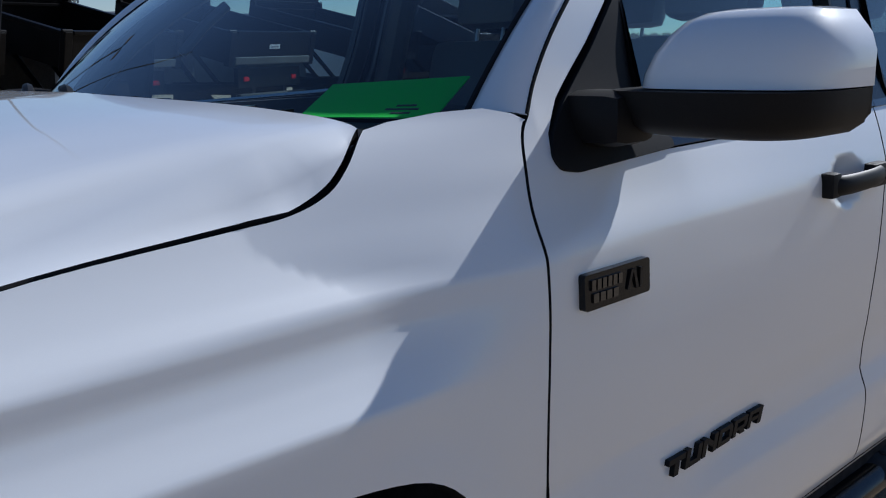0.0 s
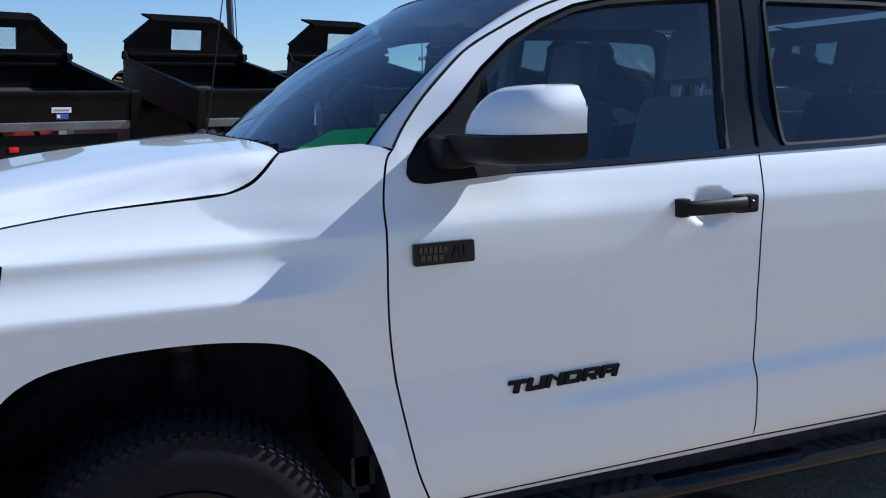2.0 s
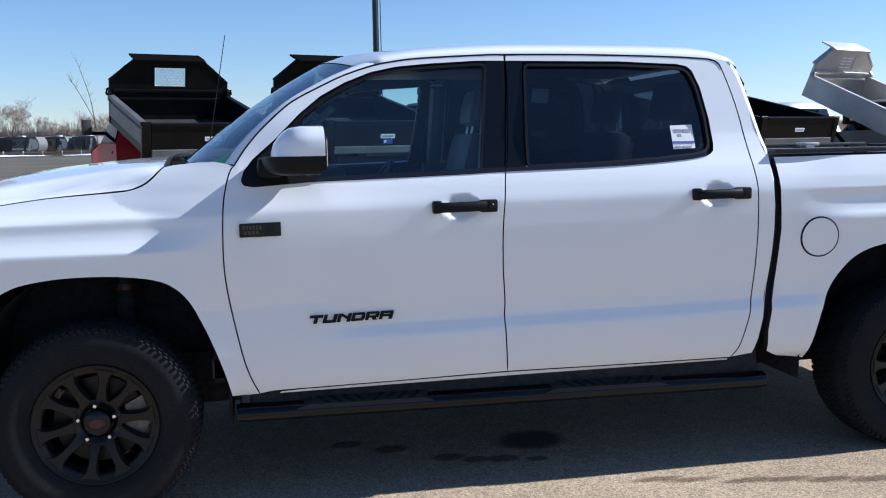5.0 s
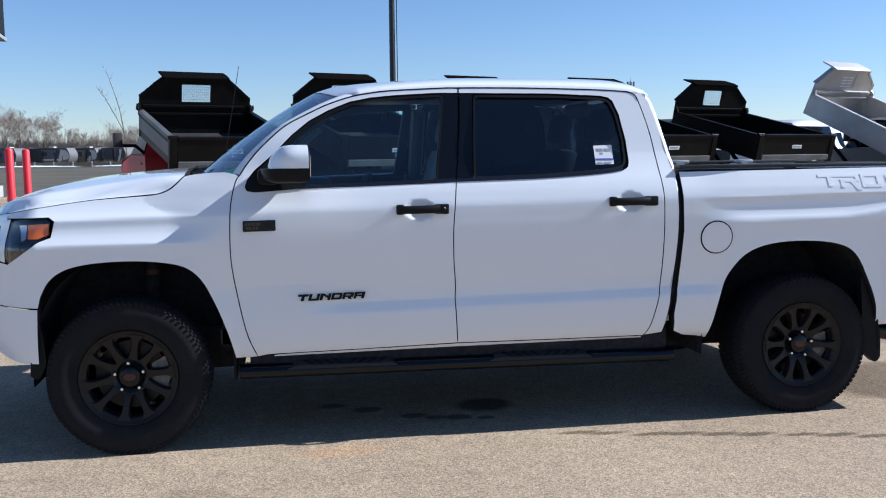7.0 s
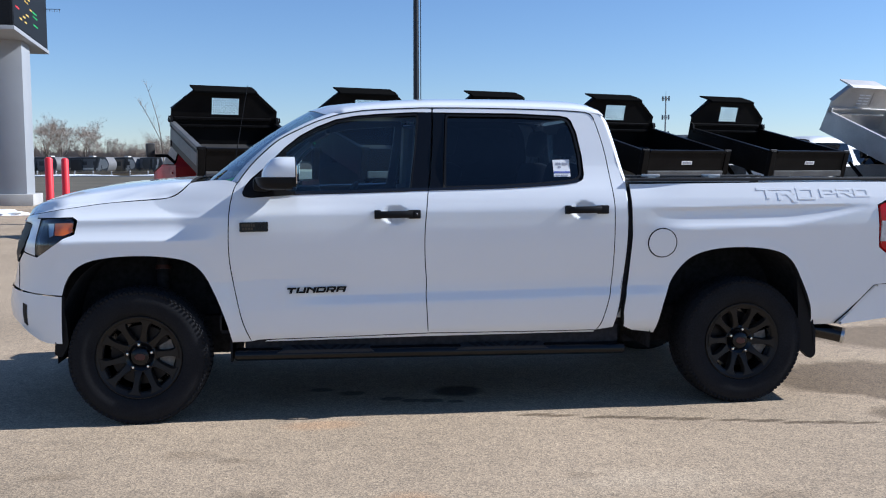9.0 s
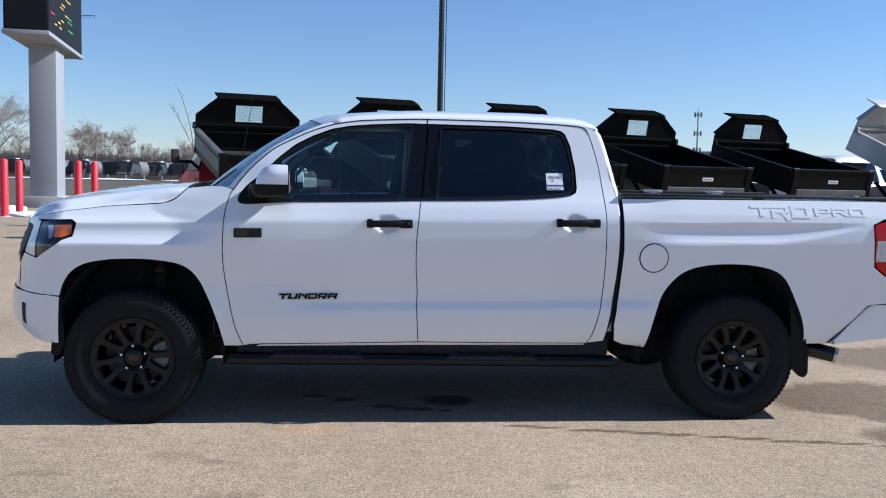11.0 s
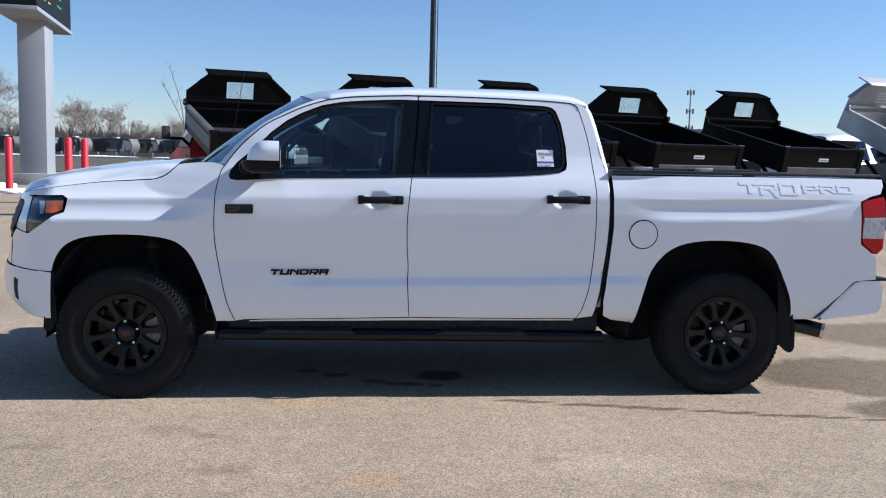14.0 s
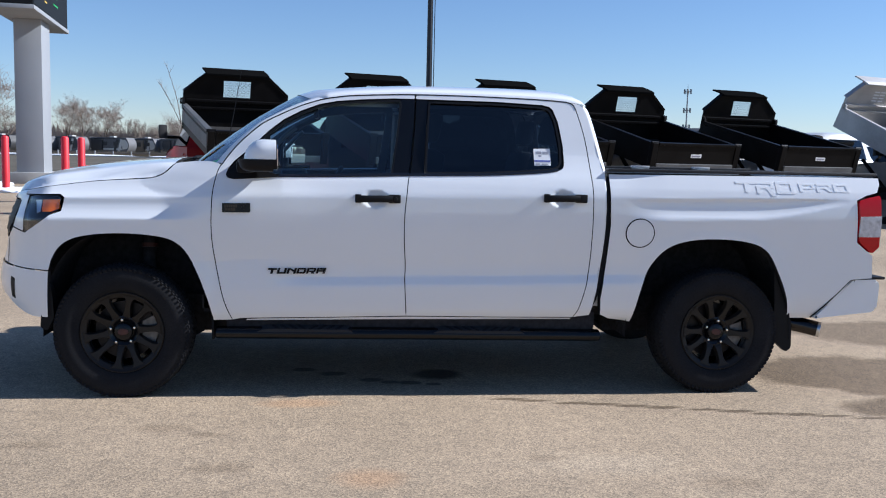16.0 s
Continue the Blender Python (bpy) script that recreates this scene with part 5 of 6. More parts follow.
BLOCKS = [[[(0, 0.7), (1, 0.7), (1, 1), (0, 1)], [(0.38, 0), (0.66, 0), (0.66, 0.69), (0.38, 0.69)]],
          [[(0, 0), (0.26, 0), (0.26, 1), (0, 1)], [(0.74, 0), (1, 0), (1, 1), (0.74, 1)], [(0.27, 0), (0.73, 0), (0.73, 0.28), (0.27, 0.28)]],
          [[(0, 0), (0.26, 0), (0.26, 1), (0, 1)], [(0.74, 0), (1, 0), (1, 1), (0.74, 1)], [(0.27, 0.72), (0.73, 0.3), (0.73, 0.62), (0.27, 1)]],
          [[(0, 0), (0.24, 0), (0.24, 1), (0, 1)], [(0.25, 0.74), (1, 0.74), (0.9, 1), (0.25, 1)], [(0.25, 0), (0.9, 0), (1, 0.27), (0.25, 0.27)], [(0.76, 0.28), (1, 0.28), (1, 0.73), (0.76, 0.73)]],
          [[(0, 0), (0.24, 0), (0.24, 1), (0, 1)], [(0.25, 0.76), (0.93, 0.76), (1, 0.86), (0.93, 1), (0.25, 1)], [(0.76, 0.5), (1, 0.5), (1, 0.75), (0.76, 0.75)], [(0.25, 0.30), (0.95, 0.30), (1, 0.49), (0.25, 0.49)],
           [(0.58, 0), (0.92, 0), (0.78, 0.29), (0.46, 0.29)]],
          [[(0, 0), (0.24, 0), (0.24, 1), (0, 1)], [(0.74, 0), (1, 0), (1, 1), (0.74, 1)], [(0.25, 0.74), (0.73, 0.74), (0.73, 1), (0.25, 1)], [(0.25, 0.34), (0.73, 0.34), (0.73, 0.56), (0.25, 0.56)]]]


def build_badges():
    doors = [o for o in truck.children if o.name.startswith("front_door")]
    near = doors[0]
    letter_blocks(near, "badge_block", 0.848, 1.200, 0.7525, 0.786, BLOCKS, BLACK_PLASTIC, 0.010, 0.008, 0.010)
    bm = bmesh.new()
    prism(bm, rounded([(0.587, 1.1195), (0.750, 1.1215), (0.750, 1.1765), (0.587, 1.1745)], 0.006), -0.004, 0.012, lambda u, v, h: flank(u, v, h))
    plate = part("badge_plate", bm, BLACK_SATIN, near, "black rectangular badge plate")
    for i in range(6):
        part("badge_bar", boxed(0.600 + 0.013 * i, 0.609 + 0.013 * i, -0.002, 0.002, 1.150, 1.166, Matrix.Translation((0, flank(0.62, 1.155, 0.013).y, 0))), BLACK_GLOSS, plate, smooth=0)
    for i in range(4):
        part("badge_bar", boxed(0.604 + 0.016 * i, 0.616 + 0.016 * i, -0.002, 0.002, 1.131, 1.145, Matrix.Translation((0, flank(0.62, 1.14, 0.013).y, 0))), BLACK_GLOSS, plate, smooth=0)
    for i, lean in enumerate((0.3, -0.3, 0.0)):
        part("badge_bar", boxed(-0.003, 0.003, -0.002, 0.002, -0.016, 0.016, Matrix.Translation((0.695 + 0.014 * i, flank(0.70, 1.148, 0.013).y, 1.150)) @ Matrix.Rotation(lean, 4, "Y")), DISC, plate, smooth=0)
    beds = [o for o in truck.children if o.name.startswith("bed_side")]
    stem = [(0, 0), (0.2, 0), (0.2, 1), (0, 1)]
    ar = [[(0, 0), (0.2, 0), (0.2, 0.62), (0, 0.62)], [(0, 0.8), (0.92, 0.8), (1, 0.9), (0.92, 1), (0, 1)], [(0.8, 0.45), (1, 0.45), (1, 0.8), (0.8, 0.8)], [(0.2, 0.42), (0.8, 0.42), (0.8, 0.6), (0.2, 0.6)],
          [(0.5, 0.42), (0.75, 0.42), (1.06, -0.2), (0.8, -0.2)]]
    pe = [stem, [(0.2, 0.8), (1, 0.8), (1, 1), (0.2, 1)], [(0.8, 0.4), (1, 0.4), (1, 0.8), (0.8, 0.8)], [(0.2, 0.35), (0.8, 0.35), (0.8, 0.52), (0.2, 0.52)]]
    oh = [stem, [(0.2, 0.8), (1, 0.8), (1, 1), (0.2, 1)], [(0.8, 0.2), (1, 0.2), (1, 0.8), (0.8, 0.8)], [(0.2, 0), (1, 0), (1, 0.2), (0.2, 0.2)]]
    small = [[(u, max(v, 0.0)) for u, v in poly] for poly in ar]
    tee = [[(0, 0.8), (1.1, 0.8), (1.1, 1), (0, 1)], [(0.45, 0.1), (0.65, 0.1), (0.65, 0.8), (0.45, 0.8)]]
    letter_blocks(beds[0], "stamped_block", 3.765, 4.16, 1.290, 1.364, [tee, ar, oh], WHITE, 0.0026, 0.002, -0.01)
    letter_blocks(beds[0], "stamped_block", 4.185, 4.53, 1.306, 1.356, [pe, small, oh], WHITE, 0.0026, 0.002, -0.01)
    # dealer sticker inside the rear window
    rear = [o for o in truck.children if o.name.startswith("rear_door")][0]
    bm = bmesh.new()
    prism(bm, [(2.483, 1.433), (2.588, 1.436), (2.586, 1.541), (2.481, 1.538)], -0.0150, -0.0135, lambda u, v, h: flank(u, v, h))
    st = part("window_sticker", bm, STICKER, rear, "white paper sticker with blue band", smooth=0)
    for z0, z1, x0, x1, m in ((1.4585, 1.468, 2.484, 2.586, STICKER_BLUE), (1.506, 1.522, 2.498, 2.530, INK), (1.506, 1.522, 2.538, 2.574, INK), (1.488, 1.500, 2.512, 2.530, INK), (1.440, 1.448, 2.495, 2.52, INK),
                              (1.440, 1.448, 2.53, 2.57, INK)):
        bm = bmesh.new()
        prism(bm, [(x0, z0), (x1, z0), (x1, z1), (x0, z1)], -0.0128, -0.0098, lambda u, v, h: flank(u, v, h))
        part("print_bar", bm, m, st, smooth=0)


build_badges()


def build_cabin():
    """Dashboard, wheel, seats and the green card, as far as the windows show them."""
    rows = []
    for y in np.linspace(-0.80, 0.80, 13):
        k = 0.05 * (y / 0.8) ** 2
        rows.append([(0.52, y, 0.80), (1.02 - k, y, 0.84), (1.06 - k, y, 1.05), (1.03 - k, y, 1.24), (0.98 - k, y, 1.325), (0.86, y, 1.355), (0.56, y, 1.365), (0.50, y, 1.36)])
    loft("dashboard", rows, DASH, truck, "dark dashboard")
    part("instrument_hood", boxed(0.90, 1.06, -0.55, -0.20, 1.30, 1.375, bevel=0.03), DASH, truck)
    part("centre_screen", boxed(1.03, 1.06, -0.14, 0.16, 1.12, 1.30, bevel=0.01), BLACK_GLOSS, truck)
    bm = bmesh.new()
    m = pose(1.20, -0.385, 1.22, 0, -62, 0)
    ringv = []
    for i in range(40):
        a = 2 * math.pi * i / 40
        c = Vector((math.cos(a) * 0.19, math.sin(a) * 0.19, 0))
        ringv.append([bm.verts.new(m @ (c + Vector((math.cos(a), math.sin(a), 0)) * 0.015 * math.cos(b) + Vector((0, 0, 0.015 * math.sin(b))))) for b in (2 * math.pi * j / 8 for j in range(8))])
    for i in range(40):
        r0, r1 = ringv[i], ringv[(i + 1) % 40]
        for j in range(8):
            bm.faces.new((r0[j], r0[(j + 1) % 8], r1[(j + 1) % 8], r1[j]))
    sw = part("steering_wheel", bm, DASH, truck, "black steering wheel")
    part("hub", boxed(-0.07, 0.07, -0.07, 0.07, -0.03, 0.015, m, bevel=0.02), DASH, sw)
    part("column", tube(bmesh.new(), [m @ Vector((0, 0, -0.02)), m @ Vector((0, 0, -0.22))], 0.035, 10), DASH, sw)
    for a in (0, 180, 270):
        part("spoke", boxed(0.06, 0.185, -0.018, 0.018, -0.012, 0.006, m @ pose(0, 0, 0, 0, 0, a), bevel=0.004), DASH, sw)
    for x, y in ((1.62, -0.42), (1.62, 0.42), (2.42, -0.42), (2.42, 0.42)):
        seat = part("seat_cushion", boxed(x - 0.42, x + 0.12, y - 0.26, y + 0.26, 0.78, 0.95, bevel=0.06), SEAT, truck, "dark grey leather seat")
        part("seat_back", boxed(-0.08, 0.08, -0.25, 0.25, 0, 0.62, pose(x + 0.12, y, 0.92, 0, 14, 0), bevel=0.06), SEAT, seat)
        part("headrest", boxed(-0.05, 0.05, -0.14, 0.14, 0.66, 0.86, pose(x + 0.11, y, 0.92, 0, 12, 0), bevel=0.045), SEAT, seat)
        for d in (-0.06, 0.06):
            part("headrest_post", tube(bmesh.new(), [pose(x + 0.11, y, 0.92, 0, 12, 0) @ Vector((0, d, 0.58)), pose(x + 0.11, y, 0.92, 0, 12, 0) @ Vector((0, d, 0.70))], 0.007, 8), STEEL, seat)
    part("rear_view_mirror", boxed(1.10, 1.13, -0.13, 0.13, 1.72, 1.79, bevel=0.012), BLACK_PLASTIC, truck)
    for s in (-1, 1):
        part("belt_pillar", boxed(1.66, 1.80, *sorted((0.86 * s, 0.80 * s)), 0.6, 1.36), SEAT, truck, smooth=0)
        part("belt_pillar", tube(bmesh.new(), [(1.73, 0.83 * s, 1.34), (1.74, 0.68 * s, 1.80)], 0.05, 8), SEAT, truck)
        part("front_door_card", boxed(0.66, 1.68, *sorted((0.86 * s, 0.90 * s)), 0.55, 1.345), DASH, truck, smooth=0)
        part("rear_door_card", boxed(1.76, 2.78, *sorted((0.86 * s, 0.90 * s)), 0.55, 1.36), DASH, truck, smooth=0)
        part("grab_handle", tube(bmesh.new(), [(0.86, 0.70 * s, 1.50), (0.93, 0.68 * s, 1.58), (1.0, 0.665 * s, 1.64)], 0.016, 8), SEAT, truck)
    card = thing("green_card", "bright green paper card with dark print on the dashboard", "card")
    low_a, low_b, top_b, top_a = (Vector(v) for v in ((0.427, -0.527, 1.396), (0.535, -0.742, 1.396), (0.700, -0.657, 1.454), (0.550, -0.460, 1.443)))

    def on_card(u, v, h):
        return low_a.lerp(low_b, u).lerp(top_a.lerp(top_b, u), v) + Vector((-0.25, 0.12, 0.95)) * h

    bm = bmesh.new()
    prism(bm, [(0, 0), (1, 0), (1, 1), (0, 1)], 0, 0.002, on_card)
    part("sheet", bm, GREEN_PAPER, card, smooth=0)
    for u0, u1, v in ((0.66, 0.80, 0.26), (0.60, 0.84, 0.17), (0.66, 0.80, 0.08)):
        bm = bmesh.new()
        prism(bm, [(u0, v), (u1, v), (u1, v + 0.035), (u0, v + 0.035)], 0.002, 0.003, on_card)
        part("print_bar", bm, INK_DARK, card, smooth=0)
    part("rest", tube(bmesh.new(), [on_card(0.5, 0.6, -0.002), (0.62, -0.58, 1.362)], 0.006, 6), DASH, card)


build_cabin()


# ---- the row of dump trucks ----
DUMP_W, DUMP_L = 2.24, 2.80


def expanded_mesh(bm, x0, x1, z0, z1, y, step=0.05):
    """Diamond mesh of flat steel strands over a window."""
    nx, nz = max(2, round((x1 - x0) / (step * 1.6))), max(2, round((z1 - z0) / step))
    sx, sz = (x1 - x0) / nx, (z1 - z0) / nz
    for i in range(nx):
        for j in range(nz):
            cx, cz = x0 + sx * (i + 0.5 + (0.5 if j % 2 else 0) - 0.25), z0 + sz * (j + 0.5)
            a, b = sx * 0.5, sz * 0.5
            tri = [(cx - a, cz), (cx - a * 0.35, cz + b), (cx + a * 0.35, cz + b), (cx + a, cz), (cx + a * 0.35, cz - b), (cx - a * 0.35, cz - b)]
            inner = [(cx + (u - cx) * 0.78, cz + (v - cz) * 0.70) for u, v in tri]
            o = [bm.verts.new((u, y, v)) for u, v in tri]
            n = [bm.verts.new((u, y, v)) for u, v in inner]
            for k in range(6):
                bm.faces.new((o[k], o[(k + 1) % 6], n[(k + 1) % 6], n[k]))
    return bm


def build_dump_body(parent, steel, dull, tilt, plate=True, grey_rail=None, slots=False, blue=False, foot=None):
    """A tipping body: floor, ribbed sides, tailgate, headboard with a mesh window; hinged at its tail and tipped by tilt degrees."""
    hinge = pose(0, -DUMP_L / 2, 1.30, tilt, 0, 0) @ Matrix.Diagonal((1.045, 1, 1, 1))
    half = DUMP_W / 2

    def p(name, bm, mat, label="", under=parent, sm=0):
        bmesh.ops.transform(bm, matrix=hinge, verts=bm.verts)
        return part(name, bm, mat, under, label, smooth=sm)

    p("bed_floor", boxed(-half + 0.04, half - 0.04, 0.0, DUMP_L, 0.02, 0.07), dull, "dusty steel bed floor")
    for s in (-1, 1):
        wall = p("bed_wall", boxed(*sorted((s * half, s * (half - 0.05))), 0.02, DUMP_L, 0.16 if grey_rail and s < 0 else 0.0, 0.42 if grey_rail and s < 0 else 0.50), grey_rail if grey_rail and s < 0 else steel, "folded steel side wall")
        p("top_rail", boxed(*sorted((s * (half + 0.03), s * (half - 0.08))), 0.0, DUMP_L, 0.50, 0.57, bevel=0.012), grey_rail if grey_rail and s < 0 else steel, under=wall)
        if grey_rail and s < 0:
            p("rail_recess", boxed(-half + 0.01, -half + 0.045, 0.02, DUMP_L, 0.41, 0.51), steel, under=wall)
            p("lower_rail", boxed(-half + 0.02, -half + 0.06, 0.02, DUMP_L, 0.0, 0.17), steel, under=wall)
        post = p("corner_post", boxed(*sorted((s * (half + 0.05), s * (half - 0.09))), -0.07, 0.05, -0.04, 0.575, bevel=0.012), steel, "upright tail post")
        p("pivot", tube(bmesh.new(), [(s * (half - 0.10), -0.02, 0.575), (s * (half + 0.07), -0.02, 0.575)], 0.035, 10), steel, under=post)
        p("hook", tube(bmesh.new(), [(s * (half + 0.01), DUMP_L - 0.02, 0.66), (s * (half + 0.05), DUMP_L - 0.04, 0.68), (s * (half + 0.06), DUMP_L - 0.05, 0.60), (s * (half + 0.04), DUMP_L - 0.05, 0.56)], 0.022, 7), steel)
    gate = p("tailgate", boxed(-half + 0.10, half - 0.10, -0.055, -0.005, 0.02, 0.56, bevel=0.008), steel, "black steel tailgate")
    p("gate_top", boxed(-half + 0.10, half - 0.10, -0.08, 0.01, 0.53, 0.59, bevel=0.012), steel, under=gate)
    p("gate_foot", boxed(-half + 0.10, half - 0.10, -0.09, -0.02, 0.0, 0.13, bevel=0.012), foot or dull, under=gate)
    if plate:
        p("maker_plate", boxed(-0.14, 0.14, -0.062, -0.056, 0.27, 0.35), STICKER, "small pale maker plate", under=gate)
        p("plate_bar", boxed(-0.11, 0.11, -0.065, -0.0625, 0.295, 0.325), INK, under=gate)
        if blue:
            p("blue_plate", boxed(-0.08, 0.10, -0.062, -0.056, 0.17, 0.255), STICKER_BLUE, "blue and white sticker", under=gate)
            p("plate_bar", boxed(-0.065, -0.02, -0.065, -0.0625, 0.19, 0.24), STICKER, under=gate)
    y = DUMP_L
    t = 0.05
    win = (-0.29, 0.29, 0.73, 1.10)
    head = bmesh.new()
    for poly in ([(-half, 0), (half, 0), (half, win[2]), (-half, win[2])], [(-half, win[2]), (win[0], win[2]), (win[0], win[3]), (-0.86, win[3]), (-half, 0.84)],
                 [(win[1], win[2]), (half, win[2]), (half, 0.84), (0.83, win[3]), (win[1], win[3])], [(-0.86, win[3]), (0.83, win[3]), (0.63, 1.26), (-0.66, 1.26)]):
        prism(head, poly, y, y + t, lambda u, v, h: (u, h, v))
    hb = p("headboard", head, steel, "chamfered headboard with a mesh window")
    if slots:
        bm = bmesh.new()
        box(bm, win[0], win[1], y + 0.01, y + 0.03, win[2], win[3])
        p("infill", bm, steel, under=hb)
        # Solid pale bars; the brightness of open slots is put into their colour.
        for k in range(4):
            for u in (-0.2, 0.02):
                p("pale_slot_bar", boxed(u, u + 0.18, y + 0.004, y + 0.012, win[2] + 0.04 + 0.08 * k, win[2] + 0.07 + 0.08 * k), STICKER, under=hb)
    else:
        p("window_mesh", expanded_mesh(bmesh.new(), *win, y + 0.02), steel, under=hb)
    lip = bmesh.new()
    prism(lip, [(y - 0.10, 1.22), (y + 0.06, 1.25), (y + 0.40, 1.28), (y + 0.40, 1.31), (y + 0.05, 1.29), (y - 0.10, 1.26)], -0.68, 0.65, lambda u, v, h: (h, u, v))
    p("cab_guard", lip, DUMP_MATT if steel is DUMP_BLACK else steel, "folded cab guard lip", under=hb)
    for s in (-1, 1):
        gus = bmesh.new()
        prism(gus, [(s * half, 0.84), (s * 0.645, 1.26), (s * 0.60, 1.24), (s * (half - 0.05), 0.81)], y - 0.02, y + 0.12, lambda u, v, h: (u, h, v))
        p("guard_edge", gus, steel, under=hb)
    for z in (0.62, 0.46):
        p("headboard_rib", boxed(-half + 0.05, half - 0.14, y - 0.07, y, z, z + 0.055, bevel=0.01), steel, under=hb)
    for s in (-1, 1):
        bm = bmesh.new()
        prism(bm, [(y - 0.005, 0.45), (y - 0.005, 0.70), (y - 0.09, 0.66), (y - 0.16, 0.47)], s * half - 0.03, s * half + 0.02, lambda u, v, h: (h, u, v))
        p("gusset", bm, steel, under=hb)


def build_truck_chassis(parent, paint, mirror_side=True):
    """The pickup under a dump body: frame, wheels, cab with glass and mirrors, seen past the body."""
    for s in (-1, 1):
        part("frame_rail", boxed(*sorted((s * 0.40, s * 0.50)), -1.35, 4.6, 0.72, 0.92), DUMP_BLACK, parent, smooth=0)
        part("tail_light", boxed(*sorted((s * 0.62, s * 0.76)), -1.40, -1.36, 0.98, 1.06, bevel=0.01), RED_LENS, parent, "red tail light")
        part("strut", tube(bmesh.new(), [(s * 0.30, 0.2, 0.9), (s * 0.30, 0.9, 1.62)], 0.05, 8), DUMP_BLACK, parent)
    part("sub_frame", boxed(-0.9, 0.9, -1.38, -1.28, 0.86, 1.22, bevel=0.01), DUMP_BLACK, parent, smooth=0)
    part("bumper", boxed(-0.95, 0.95, -1.46, -1.36, 0.62, 0.76, bevel=0.02), DUMP_DULL, parent)
    for yy in (-0.35, 3.35):
        for s in (-1, 1):
            bm = bmesh.new()
            lathe(bm, [(0.22, -0.12), (0.30, -0.14), (0.385, -0.12), (0.40, -0.09), (0.40, 0.09), (0.385, 0.12), (0.22, 0.12)], 36)
            bmesh.ops.transform(bm, matrix=pose(s * (0.93 if yy > 1 else 0.86), yy, 0.40, 0, 0, 90), verts=bm.verts)
            w = part("wheel", bm, RUBBER, parent, "black tyre on a grey rim")
            bm = bmesh.new()
            lathe(bm, [(0.0, -0.05), (0.10, -0.07), (0.20, -0.09), (0.23, -0.12), (0.22, 0.1), (0.0, 0.08)], 28)
            bmesh.ops.transform(bm, matrix=pose(s * (0.93 if yy > 1 else 0.86), yy, 0.40, 0, 0, 90), verts=bm.verts)
            part("rim", bm, GREY_STEEL, w)
    # cab, nose towards +y
    prof = spline([(1.55, 0.55), (1.52, 1.20), (1.60, 1.30), (1.78, 1.82), (1.95, 1.93), (2.5, 1.95), (2.75, 1.88), (3.15, 1.36), (3.35, 1.28), (4.1, 1.18), (4.25, 1.05), (4.30, 0.60)], 3)
    rows = []
    for w_, dz in ((-1.0, 0), (-0.99, 0.0), (-0.90, 0.0), (0, 0.02), (0.90, 0.0), (0.99, 0.0), (1.0, 0)):
        rows.append([(w_ * (1.0 if z < 1.3 else 1.0 - 0.25 * (z - 1.3) / 0.6), yy, z - (0.05 if abs(w_) > 0.95 and z > 1.3 else 0) + dz) for yy, z in prof])
    cab = loft("cab", rows, paint, parent, "painted cab and bonnet")
    for s in (-1, 1):
        bm = bmesh.new()
        prism(bm, [(1.55, 0.55), (4.30, 0.60), (4.25, 1.05), (4.10, 1.15), (3.35, 1.25), (3.1, 1.30), (1.54, 1.28)], s * 0.985, s * 1.0, lambda u, v, h: (h, u, v))
        part("flank", bm, paint, cab, smooth=0)
        # A flat dark plate on the flank paints the shade of the arch opening.
        bm = bmesh.new()
        prism(bm, [(3.35 + 0.50 * math.cos(a), 0.34 + 0.44 * math.sin(a)) for a in np.linspace(0, math.pi, 17)], s * 0.99, s * 1.006, lambda u, v, h: (h, u, v))
        part("wheel_arch", bm, UNDER, cab, "dark plate standing for the shaded wheel arch", smooth=0)
        bm = bmesh.new()
        prism(bm, rounded([(1.66, 1.30), (3.02, 1.31), (2.72, 1.78), (2.5, 1.86), (1.86, 1.84)], 0.05), 0, 1, lambda u, v, h: (s * (1.01 - 0.27 * (v - 1.3) / 0.6 - 0.03 * (1 - h)), u, v))
        part("side_window", bm, TINT, cab, "dark side window", smooth=0)
        part("door_handle", boxed(*sorted((s * 0.995, s * 1.03)), 1.85, 2.02, 1.12, 1.16, bevel=0.01), paint, cab)
        if mirror_side:
            mr = part("mirror", boxed(*sorted((s * 1.20, s * 1.39)), 2.80, 2.90, 1.44, 1.71, bevel=0.03), DUMP_DULL, cab, "black towing mirror")
            part("arm", boxed(*sorted((s * 0.92, s * 1.25)), 2.83, 2.88, 1.44, 1.50, bevel=0.01), DUMP_BLACK, mr)
    cab.scale = (1.03, 1.0, 1.2)
    bm = bmesh.new()
    prism(bm, [(-0.70, 1.34), (0.70, 1.34), (0.62, 1.80), (-0.62, 1.80)], 0, 0.01, lambda u, v, h: (u, 1.575 + (v - 1.3) * 0.36 - h, v))
    part("back_window", bm, TINT, cab, "dark back window", smooth=0)


HEADING = 19.0
dump_rows = [(-0.10, 12.12, RED_PAINT, 19.5), (3.02, 12.25, DUMP_DULL, 19.0), (6.08, 12.75, DUMP_DULL, 18.5), (9.15, 13.2, GREY_STEEL, 18.0), (12.29, 13.6, WORN_GREY, 18.0)]
for i, (x, y, paint, turn) in enumerate(dump_rows):
    red = i == 0
    label = "red pickup with a tipped black steel dump body" if red else "pickup with a tipped black steel dump body"
    m = pose(x, y, 0, 0, 0, turn) @ pose(0, DUMP_L / 2, 0)
    d = thing("dump_truck", label, "dump truck", "row of dump trucks", m)
    build_dump_body(d, DUMP_BLACK, DUMP_DULL, 13.2, True, WORN_GREY if red else None, blue=i < 2, foot=WORN_GREY)
    build_truck_chassis(d, paint)
